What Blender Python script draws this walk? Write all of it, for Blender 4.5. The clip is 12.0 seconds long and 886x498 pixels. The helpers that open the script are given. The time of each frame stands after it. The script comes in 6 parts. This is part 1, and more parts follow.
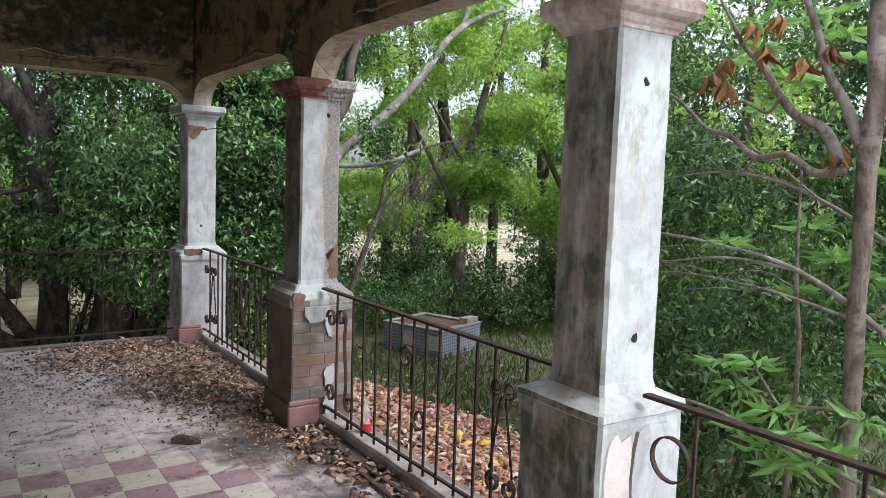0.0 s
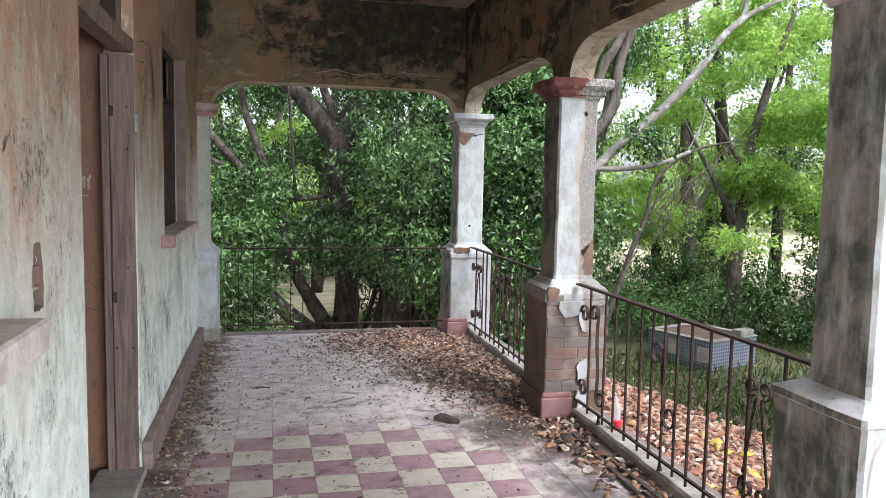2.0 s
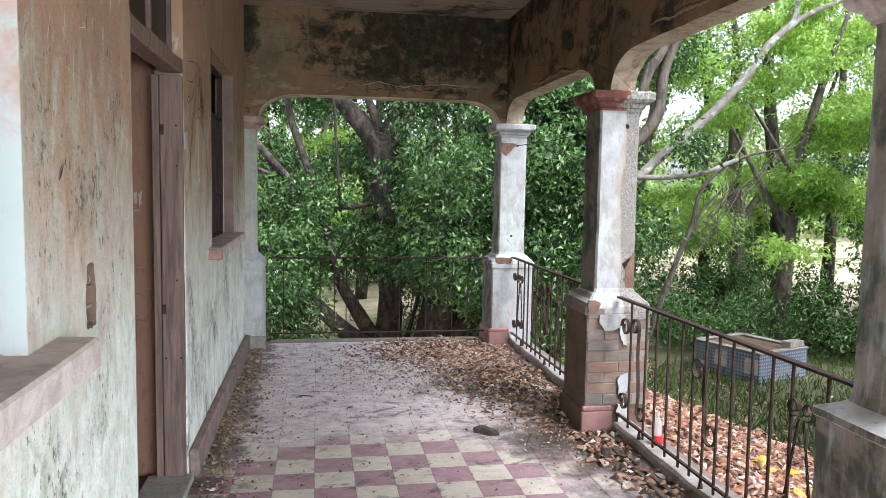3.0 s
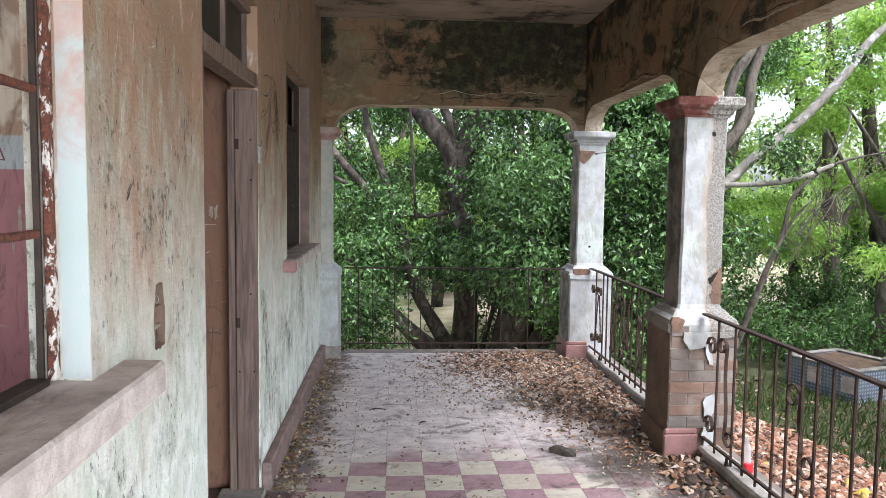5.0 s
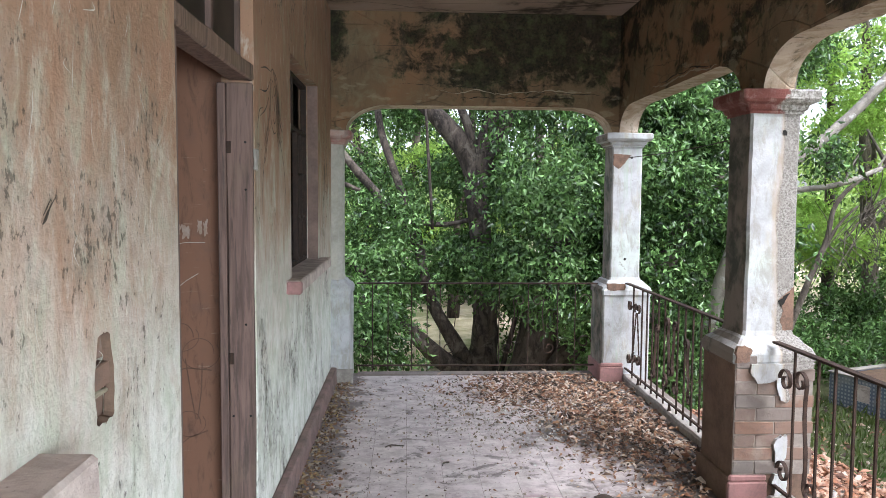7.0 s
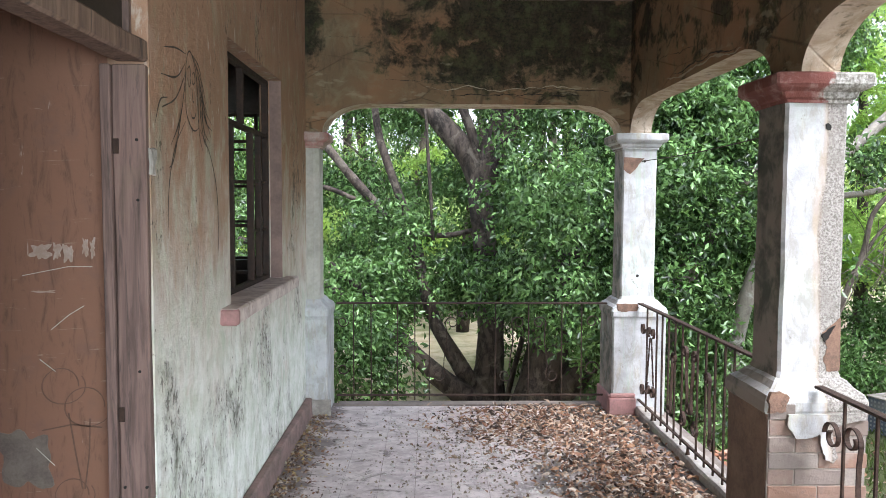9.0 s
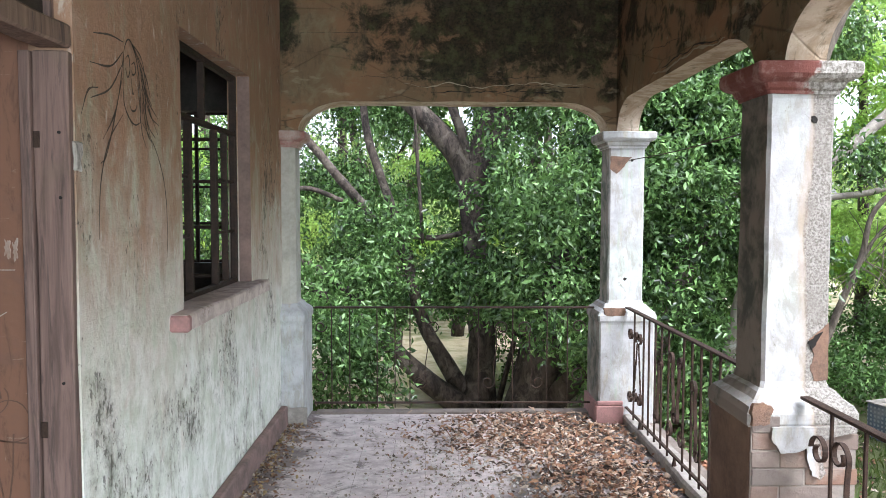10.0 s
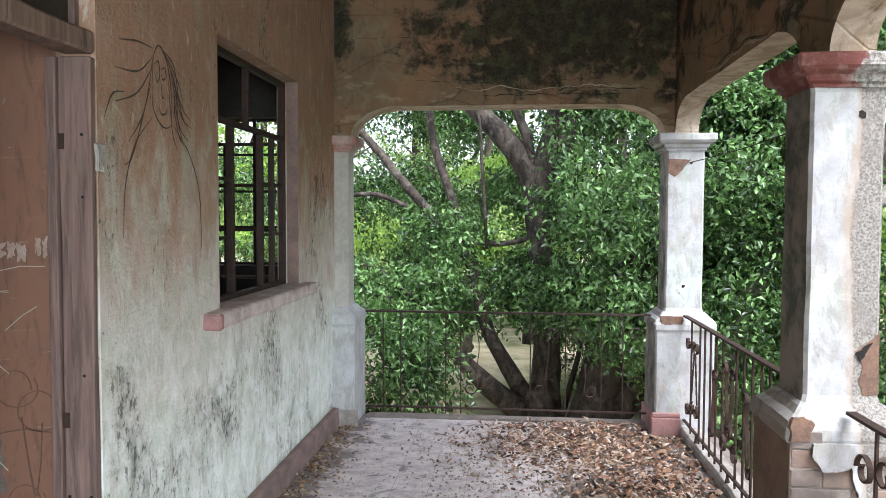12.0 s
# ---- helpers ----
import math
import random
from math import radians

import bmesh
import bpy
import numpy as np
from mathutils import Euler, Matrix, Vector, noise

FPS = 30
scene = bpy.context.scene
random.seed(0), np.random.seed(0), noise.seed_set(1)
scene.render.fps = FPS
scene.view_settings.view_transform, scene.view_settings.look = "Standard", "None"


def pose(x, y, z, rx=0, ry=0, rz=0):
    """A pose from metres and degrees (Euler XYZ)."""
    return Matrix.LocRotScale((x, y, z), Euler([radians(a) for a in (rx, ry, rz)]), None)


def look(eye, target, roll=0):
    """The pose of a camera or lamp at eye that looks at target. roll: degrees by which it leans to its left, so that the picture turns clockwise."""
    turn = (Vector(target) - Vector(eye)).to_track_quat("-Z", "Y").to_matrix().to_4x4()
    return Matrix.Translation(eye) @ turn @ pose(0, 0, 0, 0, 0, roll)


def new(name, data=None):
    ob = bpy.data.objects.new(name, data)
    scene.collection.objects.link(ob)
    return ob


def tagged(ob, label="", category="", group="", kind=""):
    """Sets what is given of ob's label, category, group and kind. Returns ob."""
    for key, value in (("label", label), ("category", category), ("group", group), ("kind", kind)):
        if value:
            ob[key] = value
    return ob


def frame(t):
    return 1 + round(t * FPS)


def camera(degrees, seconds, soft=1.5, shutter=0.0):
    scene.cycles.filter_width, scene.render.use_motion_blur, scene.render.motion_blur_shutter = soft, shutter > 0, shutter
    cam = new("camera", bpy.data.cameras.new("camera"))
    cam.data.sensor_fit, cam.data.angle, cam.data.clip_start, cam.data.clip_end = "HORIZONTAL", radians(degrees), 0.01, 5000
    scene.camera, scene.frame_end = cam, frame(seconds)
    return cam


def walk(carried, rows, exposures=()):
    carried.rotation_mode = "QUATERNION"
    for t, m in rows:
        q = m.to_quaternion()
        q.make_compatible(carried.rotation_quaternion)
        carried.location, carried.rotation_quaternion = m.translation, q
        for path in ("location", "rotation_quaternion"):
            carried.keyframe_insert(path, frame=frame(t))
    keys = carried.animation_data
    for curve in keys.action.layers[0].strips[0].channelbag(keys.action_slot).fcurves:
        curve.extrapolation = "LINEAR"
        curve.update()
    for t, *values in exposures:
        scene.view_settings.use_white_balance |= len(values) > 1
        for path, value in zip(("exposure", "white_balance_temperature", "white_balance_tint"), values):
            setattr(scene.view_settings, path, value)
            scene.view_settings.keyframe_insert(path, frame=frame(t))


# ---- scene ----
cam = camera(61.5, 12.0, 0.55)
PATH = [
    (0, (0.561, 3.305, 1.499), (1.67, 4.958, 1.312), 1.9),
    (0.5, (0.535, 3.228, 1.48), (1.411, 5.016, 1.292), 1.7),
    (1, (0.595, 3.216, 1.5), (1.417, 5.03, 1.316), 1.6),
    (1.5, (0.617, 3.199, 1.479), (1.242, 5.09, 1.297), 1.2),
    (2, (0.612, 3.175, 1.425), (1.063, 5.115, 1.246), 1.1),
    (2.5, (0.616, 3.137, 1.443), (1.0, 5.092, 1.269), 1.1),
    (4.5, (0.674, 3.177, 1.538), (0.845, 5.164, 1.386), 0.6),
    (5, (0.659, 3.243, 1.508), (0.788, 5.233, 1.353), 0.7),
    (5.5, (0.614, 3.29, 1.541), (0.722, 5.281, 1.384), 0.6),
    (6, (0.607, 3.502, 1.507), (0.709, 5.493, 1.356), 0.6),
    (6.5, (0.583, 3.67, 1.53), (0.683, 5.662, 1.384), 0.4),
    (7, (0.623, 3.818, 1.527), (0.718, 5.811, 1.387), 0.4),
    (9, (0.891, 4.483, 1.539), (0.93, 6.479, 1.42), 0.2),
    (9.5, (0.927, 4.584, 1.522), (0.971, 6.58, 1.406), 0.2),
    (10, (1.055, 4.665, 1.522), (1.086, 6.661, 1.412), 0.1),
    (10.5, (1.202, 4.726, 1.524), (1.129, 6.722, 1.423), 0.1),
    (11, (1.233, 4.742, 1.52), (1.111, 6.736, 1.425), 0.1),
    (11.5, (1.257, 4.728, 1.504), (1.083, 6.718, 1.411), 0.2),
    (12, (1.282, 4.708, 1.498), (1.09, 6.697, 1.408), 0.2),
]
walk(cam, [(t, look(*r)) for t, *r in PATH], [(0.0, 0.35, 5880, 11), (0.5, 0.57, 5880, 11), (1.0, 0.66, 5880, 11), (2.5, 1.0, 5880, 11), (4.5, 1.05, 5880, 11), (7.0, 1.1, 5880, 11), (9.0, 1.36, 5880, 11), (10.0, 1.32, 5880, 11), (12.0, 1.23, 5880, 11)])

# ---- world, sun ----
world = bpy.data.worlds.new("sky")
scene.world = world
world.use_nodes = True
sky = world.node_tree.nodes.new("ShaderNodeTexSky")
sky.sky_type, sky.sun_disc = "NISHITA", False
sky.sun_elevation, sky.sun_rotation = radians(52), radians(140)
sky.air_density, sky.dust_density = 1.0, 3.0
overcast = world.node_tree.nodes.new("ShaderNodeHueSaturation")
overcast.inputs["Saturation"].default_value, overcast.inputs["Value"].default_value = 0.3, 1.6
world.node_tree.links.new(sky.outputs[0], overcast.inputs["Color"])
world.node_tree.links.new(overcast.outputs[0], world.node_tree.nodes["Background"].inputs[0])
world.node_tree.nodes["Background"].inputs[1].default_value = 0.15
sun_data = bpy.data.lights.new("sun", "SUN")
sun_data.energy, sun_data.angle, sun_data.color = 1.5, radians(25), (1.0, 0.97, 0.92)
sun = new("sun", sun_data)
sun.matrix_world = look((6, -8, 13), (0, 0, 0))


def fill_lamp(name, m, w, h, watts):
    """An added, unseen area lamp that boosts the daylight from an opening."""
    d = bpy.data.lights.new(name, "AREA")
    d.shape, d.size, d.size_y, d.energy, d.color = "RECTANGLE", w, h, watts, (0.90, 1.0, 0.97)
    new(name, d).matrix_world = m


# lamps added behind the view to brighten house wall, floor and column fronts
fill_lamp("daylight_side_bay", look((2.57, -0.3, 1.25), (0.0, 0.3, 0.0)), 5.0, 1.9, 265)
fill_lamp("daylight_end_bay", look((1.2, -2.98, 1.25), (1.2, 2.0, 0.0)), 2.3, 1.9, 85)
# added lamp at a made-up back opening, brightens the pink room
fill_lamp("daylight_back_window", look((-3.98, 2.0, 1.6), (-1.5, 4.2, 1.4)), 2.2, 1.2, 40)

# ---- node helpers ----
def material(name, rough=0.85, spec=0.3):
    m = bpy.data.materials.new(name)
    m.use_nodes = True
    nt = m.node_tree
    b = nt.nodes["Principled BSDF"]
    b.inputs["Roughness"].default_value = rough
    b.inputs["Specular IOR Level"].default_value = spec
    return m, nt, b


def put(nt, socket, value):
    if isinstance(value, bpy.types.NodeSocket):
        nt.links.new(value, socket)
    elif isinstance(value, tuple) and len(value) == 3 and socket.type == "RGBA":
        socket.default_value = (*value, 1)
    else:
        socket.default_value = value


def position(nt, sx=1, sy=1, sz=1):
    g = nt.nodes.new("ShaderNodeNewGeometry")
    v = nt.nodes.new("ShaderNodeVectorMath")
    v.operation = "MULTIPLY"
    nt.links.new(g.outputs["Position"], v.inputs[0])
    v.inputs[1].default_value = (sx, sy, sz)
    return v.outputs[0]


def axis(nt, k):
    g = nt.nodes.new("ShaderNodeNewGeometry")
    s = nt.nodes.new("ShaderNodeSeparateXYZ")
    nt.links.new(g.outputs["Position"], s.inputs[0])
    return s.outputs["XYZ".index(k)]


def grain(nt, vec, scale, detail=5, rough=0.6, warp=0.0):
    n = nt.nodes.new("ShaderNodeTexNoise")
    nt.links.new(vec, n.inputs["Vector"])
    for key, v in (("Scale", scale), ("Detail", detail), ("Roughness", rough), ("Distortion", warp)):
        n.inputs[key].default_value = v
    return n.outputs["Fac"]


def cells(nt, vec, scale, feature="DISTANCE_TO_EDGE"):
    n = nt.nodes.new("ShaderNodeTexVoronoi")
    n.feature = feature
    nt.links.new(vec, n.inputs["Vector"])
    n.inputs["Scale"].default_value = scale
    return n.outputs["Distance"]


def step(nt, value, lo, hi, a=0.0, b=1.0):
    n = nt.nodes.new("ShaderNodeMapRange")
    n.interpolation_type = "SMOOTHSTEP"
    put(nt, n.inputs["Value"], value)
    for key, v in (("From Min", lo), ("From Max", hi), ("To Min", a), ("To Max", b)):
        n.inputs[key].default_value = v
    return n.outputs["Result"]


def calc(nt, op, a, b=0.0):
    n = nt.nodes.new("ShaderNodeMath")
    n.operation = op
    put(nt, n.inputs[0], a)
    put(nt, n.inputs[1], b)
    return n.outputs[0]


def mix(nt, fac, a, b, blend="MIX"):
    n = nt.nodes.new("ShaderNodeMix")
    n.data_type, n.blend_type = "RGBA", blend
    put(nt, n.inputs["Factor"], fac)
    put(nt, n.inputs["A"] if False else n.inputs[6], a)
    put(nt, n.inputs[7], b)
    return n.outputs[2]


def relief(nt, b, height, strength=0.4, distance=0.01):
    n = nt.nodes.new("ShaderNodeBump")
    n.inputs["Strength"].default_value, n.inputs["Distance"].default_value = strength, distance
    nt.links.new(height, n.inputs["Height"])
    nt.links.new(n.outputs[0], b.inputs["Normal"])


def chance(nt):
    return nt.nodes.new("ShaderNodeObjectInfo").outputs["Random"]


def island(nt):
    return nt.nodes.new("ShaderNodeNewGeometry").outputs["Random Per Island"]


def simple(name, col, col2, scale=12, rough=0.8, bump=0.3, metal=0.0, stretch=(1, 1, 1)):
    """Two-scale mottled surface."""
    m, nt, b = material(name, rough)
    p = position(nt, *stretch)
    a, c = grain(nt, p, scale), grain(nt, p, scale * 7, 6, 0.7)
    f = calc(nt, "ADD", calc(nt, "MULTIPLY", a, 0.6), calc(nt, "MULTIPLY", c, 0.4))
    put(nt, b.inputs["Base Color"], mix(nt, step(nt, f, 0.3, 0.7), col, col2))
    b.inputs["Metallic"].default_value = metal
    relief(nt, b, f, bump)
    return m


# ---- materials ----
def wall_plaster():
    m, nt, b = material("old_wall_plaster", 0.9)
    p, streak = position(nt), position(nt, 2.6, 2.6, 0.9)
    big, mid, fine = grain(nt, p, 1.6, 4), grain(nt, p, 7, 6, 0.65, 0.4), grain(nt, p, 60, 6, 0.7)
    run = grain(nt, streak, 3.5, 6, 0.7, 0.3)
    z = axis(nt, "Z")
    worn = step(nt, calc(nt, "ADD", calc(nt, "SUBTRACT", z, calc(nt, "MULTIPLY", run, 1.5)), calc(nt, "MULTIPLY", big, -0.9)), -0.80, 0.75, 1, 0)
    tan = mix(nt, step(nt, big, 0.35, 0.65), (0.37, 0.218, 0.145), (0.29, 0.178, 0.115))
    pale = mix(nt, step(nt, mid, 0.35, 0.65), (0.84, 0.84, 0.80), (0.66, 0.69, 0.61))
    c = mix(nt, worn, tan, pale)
    c = mix(nt, step(nt, run, 0.52, 0.66, 0, 0.42), c, (0.33, 0.34, 0.23))
    c = mix(nt, step(nt, grain(nt, position(nt, 3, 3, 1.4), 6, 7, 0.75, 0.6), 0.54, 0.68, 0, 0.42), c, (0.27, 0.23, 0.17))
    c = mix(nt, step(nt, grain(nt, position(nt, 2, 2, 1.2), 2.6, 5, 0.6, 0.8), 0.60, 0.68, 0, 0.3), c, (0.52, 0.37, 0.31))
    c = mix(nt, step(nt, grain(nt, streak, 9, 4, 0.6), 0.6, 0.72, 0, 0.45), c, (0.66, 0.62, 0.55))
    scraped_fade = step(nt, z, 1.3, 2.3, 1.0, 0.35)
    scraped = step(nt, grain(nt, position(nt, 1.8, 1.8, 1.0), 2.4, 8, 0.75, 0.6), 0.53, 0.64, 0, 0.42)
    c = mix(nt, calc(nt, "MULTIPLY", scraped, scraped_fade), c, mix(nt, step(nt, mid, 0.4, 0.6), (0.66, 0.68, 0.59), (0.50, 0.54, 0.42)))
    c = mix(nt, step(nt, grain(nt, position(nt, 5, 5, 1.6), 6, 7, 0.8, 0.5), 0.57, 0.64, 0, 0.35), c, (0.24, 0.19, 0.14))
    low = step(nt, z, 0.1, 1.6, 0.03, -0.03)
    patchy = calc(nt, "MULTIPLY", grain(nt, position(nt, 1, 1, 0.6), 2.3, 4, 0.6, 0.5), 0.7)
    speck = calc(nt, "MULTIPLY", grain(nt, position(nt, 1, 1, 0.75), 17, 9, 0.8, 0.3), 0.6)
    spread = calc(nt, "ADD", calc(nt, "ADD", patchy, speck), low)
    c = mix(nt, step(nt, spread, 0.64, 0.80, 0, 0.45), c, (0.20, 0.18, 0.145))
    c = mix(nt, step(nt, spread, 0.72, 0.88, 0, 0.6), c, (0.045, 0.042, 0.032))
    drip = step(nt, grain(nt, position(nt, 3.2, 3.2, 1.1), 6, 8, 0.8, 0.5), 0.58, 0.70, 0, 1)
    low_wall = step(nt, z, 1.1, 2.1, 0.5, 0.08)
    c = mix(nt, calc(nt, "MULTIPLY", drip, low_wall), c, (0.80, 0.78, 0.70))
    dots = step(nt, calc(nt, "ADD", calc(nt, "MULTIPLY", grain(nt, position(nt, 1, 1, 0.6), 38, 5, 0.7), 0.6), calc(nt, "MULTIPLY", patchy, 0.62)), 0.585, 0.63, 0, 0.7)
    c = mix(nt, dots, c, (0.05, 0.04, 0.03))
    c = mix(nt, step(nt, fine, 0.68, 0.78, 0, 0.5), c, (0.10, 0.08, 0.06))
    put(nt, b.inputs["Base Color"], c)
    relief(nt, b, calc(nt, "ADD", calc(nt, "MULTIPLY", mid, 0.7), calc(nt, "MULTIPLY", fine, 0.3)), 0.8, 0.018)
    return m


def beam_plaster(name, across):
    """Plaster of a beam; its underside, across the given axis, keeps a pale paint."""
    m, nt, b = material(name, 0.92)
    p = position(nt)
    big, mid, fine = grain(nt, p, 1.3, 5, 0.6), grain(nt, p, 6, 7, 0.7, 0.5), grain(nt, p, 45, 6, 0.7)
    x, y, z = axis(nt, "X"), axis(nt, "Y"), axis(nt, "Z")
    c = mix(nt, step(nt, big, 0.38, 0.62), (0.225, 0.128, 0.070), (0.165, 0.115, 0.068))
    c = mix(nt, step(nt, mid, 0.45, 0.7, 0, 0.6), c, (0.24, 0.21, 0.13))
    # a large black mould field high on the end beam, ragged at its rim
    rx = calc(nt, "ABSOLUTE", calc(nt, "MULTIPLY", calc(nt, "SUBTRACT", x, 1.62), 0.95))
    rz = calc(nt, "ABSOLUTE", calc(nt, "MULTIPLY", calc(nt, "SUBTRACT", z, 2.86), 1.75))
    field = calc(nt, "SUBTRACT", 1.0, calc(nt, "SQRT", calc(nt, "ADD", calc(nt, "MULTIPLY", rx, rx), calc(nt, "MULTIPLY", rz, rz))))
    corner = calc(nt, "ADD", step(nt, x, 0.02, 0.30, 0.45, -0.9), step(nt, z, 2.35, 2.75, -0.5, 0))
    field = calc(nt, "MAXIMUM", field, corner)
    field = calc(nt, "MULTIPLY", field, step(nt, y, 9.4, 9.6, 0.15, 1))
    mould = step(nt, calc(nt, "ADD", calc(nt, "MULTIPLY", field, 1.0), calc(nt, "ADD", calc(nt, "MULTIPLY", calc(nt, "SUBTRACT", mid, 0.5), 2.2), calc(nt, "MULTIPLY", calc(nt, "SUBTRACT", grain(nt, position(nt, 1, 1, 1.5), 2.6, 5, 0.6, 0.6), 0.5), 1.8))), -0.10, 0.32)
    c = mix(nt, calc(nt, "MULTIPLY", mould, step(nt, fine, 0.3, 0.6, 0.99, 0.86)), c, mix(nt, step(nt, grain(nt, p, 11, 5, 0.7), 0.45, 0.66), (0.008, 0.009, 0.006), (0.040, 0.046, 0.018)))
    c = mix(nt, step(nt, grain(nt, position(nt, 3, 3, 1), 3.2, 6, 0.7), 0.52, 0.70, 0, 0.45), c, (0.075, 0.055, 0.038))
    crack = step(nt, cells(nt, position(nt, 1.0, 1.0, 3.2), 1.1), 0.0, 0.012, 0.55, 0)
    c = mix(nt, calc(nt, "MULTIPLY", crack, step(nt, z, 2.30, 2.45, 1, 0.25)), c, (0.05, 0.035, 0.025))
    c = mix(nt, step(nt, calc(nt, "ADD", grain(nt, position(nt, 2, 2, 6), 2.2, 5), calc(nt, "MULTIPLY", z, -0.3)), -0.12, -0.04, 0, 0.4), c, (0.33, 0.29, 0.20))
    g = nt.nodes.new("ShaderNodeNewGeometry")
    s = nt.nodes.new("ShaderNodeSeparateXYZ")
    nt.links.new(g.outputs["True Normal"], s.inputs[0])
    under = step(nt, calc(nt, "ABSOLUTE", s.outputs[across]), 0.4, 0.6, 1, 0)
    wash = mix(nt, step(nt, mid, 0.40, 0.62), (0.56, 0.47, 0.38), (0.36, 0.27, 0.19))
    wash = mix(nt, step(nt, grain(nt, position(nt, 3, 3, 1), 7, 6, 0.7, 0.4), 0.55, 0.68, 0, 0.7), wash, (0.10, 0.085, 0.05))
    c = mix(nt, under, c, wash)
    put(nt, b.inputs["Base Color"], c)
    relief(nt, b, calc(nt, "ADD", calc(nt, "ADD", mid, calc(nt, "MULTIPLY", fine, 0.4)), calc(nt, "MULTIPLY", crack, -1.0)), 0.6, 0.015)
    return m


def ceiling_plaster():
    m, nt, b = material("stained_ceiling_plaster", 0.92)
    p = position(nt)
    big, mid = grain(nt, p, 1.1, 5), grain(nt, p, 8, 6, 0.7)
    c = mix(nt, step(nt, big, 0.4, 0.62), (0.38, 0.29, 0.225), (0.26, 0.195, 0.145))
    c = mix(nt, step(nt, calc(nt, "ADD", big, calc(nt, "MULTIPLY", mid, 0.4)), 0.74, 0.86, 0, 0.9), c, (0.03, 0.027, 0.02))
    crack = step(nt, cells(nt, position(nt, 0.7, 2.4, 1), 1.0), 0.0, 0.012, 0.8, 0)
    put(nt, b.inputs["Base Color"], mix(nt, crack, c, (0.05, 0.035, 0.025)))
    relief(nt, b, mid, 0.4)
    return m


def column_paint(name, bare=None, algae_shade_bias=0.0):
    """Flaking white limewash; bare = (x where the paint has come off, width of the ragged rim)."""
    m, nt, b = material(name, 0.8)
    p, streak = position(nt), position(nt, 4, 4, 0.9)
    big, mid, fine = grain(nt, p, 2.2, 4), grain(nt, p, 9, 6, 0.65, 0.3), grain(nt, p, 80, 6, 0.75)
    run = grain(nt, streak, 4, 6, 0.65)
    c = mix(nt, step(nt, mid, 0.35, 0.7), (0.47, 0.475, 0.49), (0.35, 0.345, 0.35))
    c = mix(nt, step(nt, run, 0.52, 0.70, 0, 0.7), c, (0.42, 0.38, 0.30))
    c = mix(nt, step(nt, big, 0.52, 0.68, 0, 0.5), c, (0.55, 0.63, 0.56))
    c = mix(nt, step(nt, grain(nt, position(nt, 2, 2, 0.8), 7, 7, 0.75, 0.5), 0.48, 0.62, 0, 0.7), c, (0.30, 0.285, 0.25))
    c = mix(nt, step(nt, grain(nt, position(nt, 7, 7, 0.5), 2.5, 6, 0.7, 0.3), 0.55, 0.66, 0, 0.55), c, (0.33, 0.40, 0.32))
    c = mix(nt, step(nt, grain(nt, position(nt, 1, 1, 0.7), 20, 8, 0.8, 0.6), 0.60, 0.70, 0, 0.75), c, (0.15, 0.13, 0.10))
    c = mix(nt, step(nt, fine, 0.68, 0.78, 0, 0.4), c, (0.2, 0.17, 0.14))
    # the face turned to the house: algae, with its shade painted into the colour
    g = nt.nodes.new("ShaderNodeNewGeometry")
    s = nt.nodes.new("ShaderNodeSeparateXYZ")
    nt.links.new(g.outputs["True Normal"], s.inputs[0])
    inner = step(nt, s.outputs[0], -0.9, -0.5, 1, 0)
    algae_shade = mix(nt, step(nt, calc(nt, "ADD", calc(nt, "MULTIPLY", mid, 0.5), calc(nt, "MULTIPLY", big, 0.5)), 0.44, 0.58), (0.20, 0.165, 0.138), (0.05, 0.054, 0.04))
    c = mix(nt, calc(nt, "MULTIPLY", inner, step(nt, calc(nt, "ADD", run, algae_shade_bias), 0.25, 0.5, 0.45, 0.95)), c, algae_shade)
    if bare:
        x = axis(nt, "X")
        rough_edge = calc(nt, "ADD", x, calc(nt, "MULTIPLY", calc(nt, "SUBTRACT", grain(nt, streak, 1.6, 5, 0.6), 0.5), 0.16))
        grit = mix(nt, step(nt, grain(nt, p, 110, 6, 0.75), 0.38, 0.62), (0.14, 0.125, 0.11), (0.35, 0.325, 0.30))
        grit = mix(nt, step(nt, mid, 0.45, 0.65, 0, 0.5), grit, (0.22, 0.20, 0.18))
        on = step(nt, rough_edge, bare[0], bare[0] + bare[1])
        rim = calc(nt, "MULTIPLY", step(nt, rough_edge, bare[0] - 0.02, bare[0]), step(nt, rough_edge, bare[0], bare[0] + 0.02, 1, 0))
        c = mix(nt, on, c, grit)
        c = mix(nt, calc(nt, "MULTIPLY", rim, 0.4), c, (0.36, 0.24, 0.13))
    put(nt, b.inputs["Base Color"], c)
    relief(nt, b, calc(nt, "ADD", mid, calc(nt, "MULTIPLY", fine, 0.35)), 0.4, 0.01)
    return m


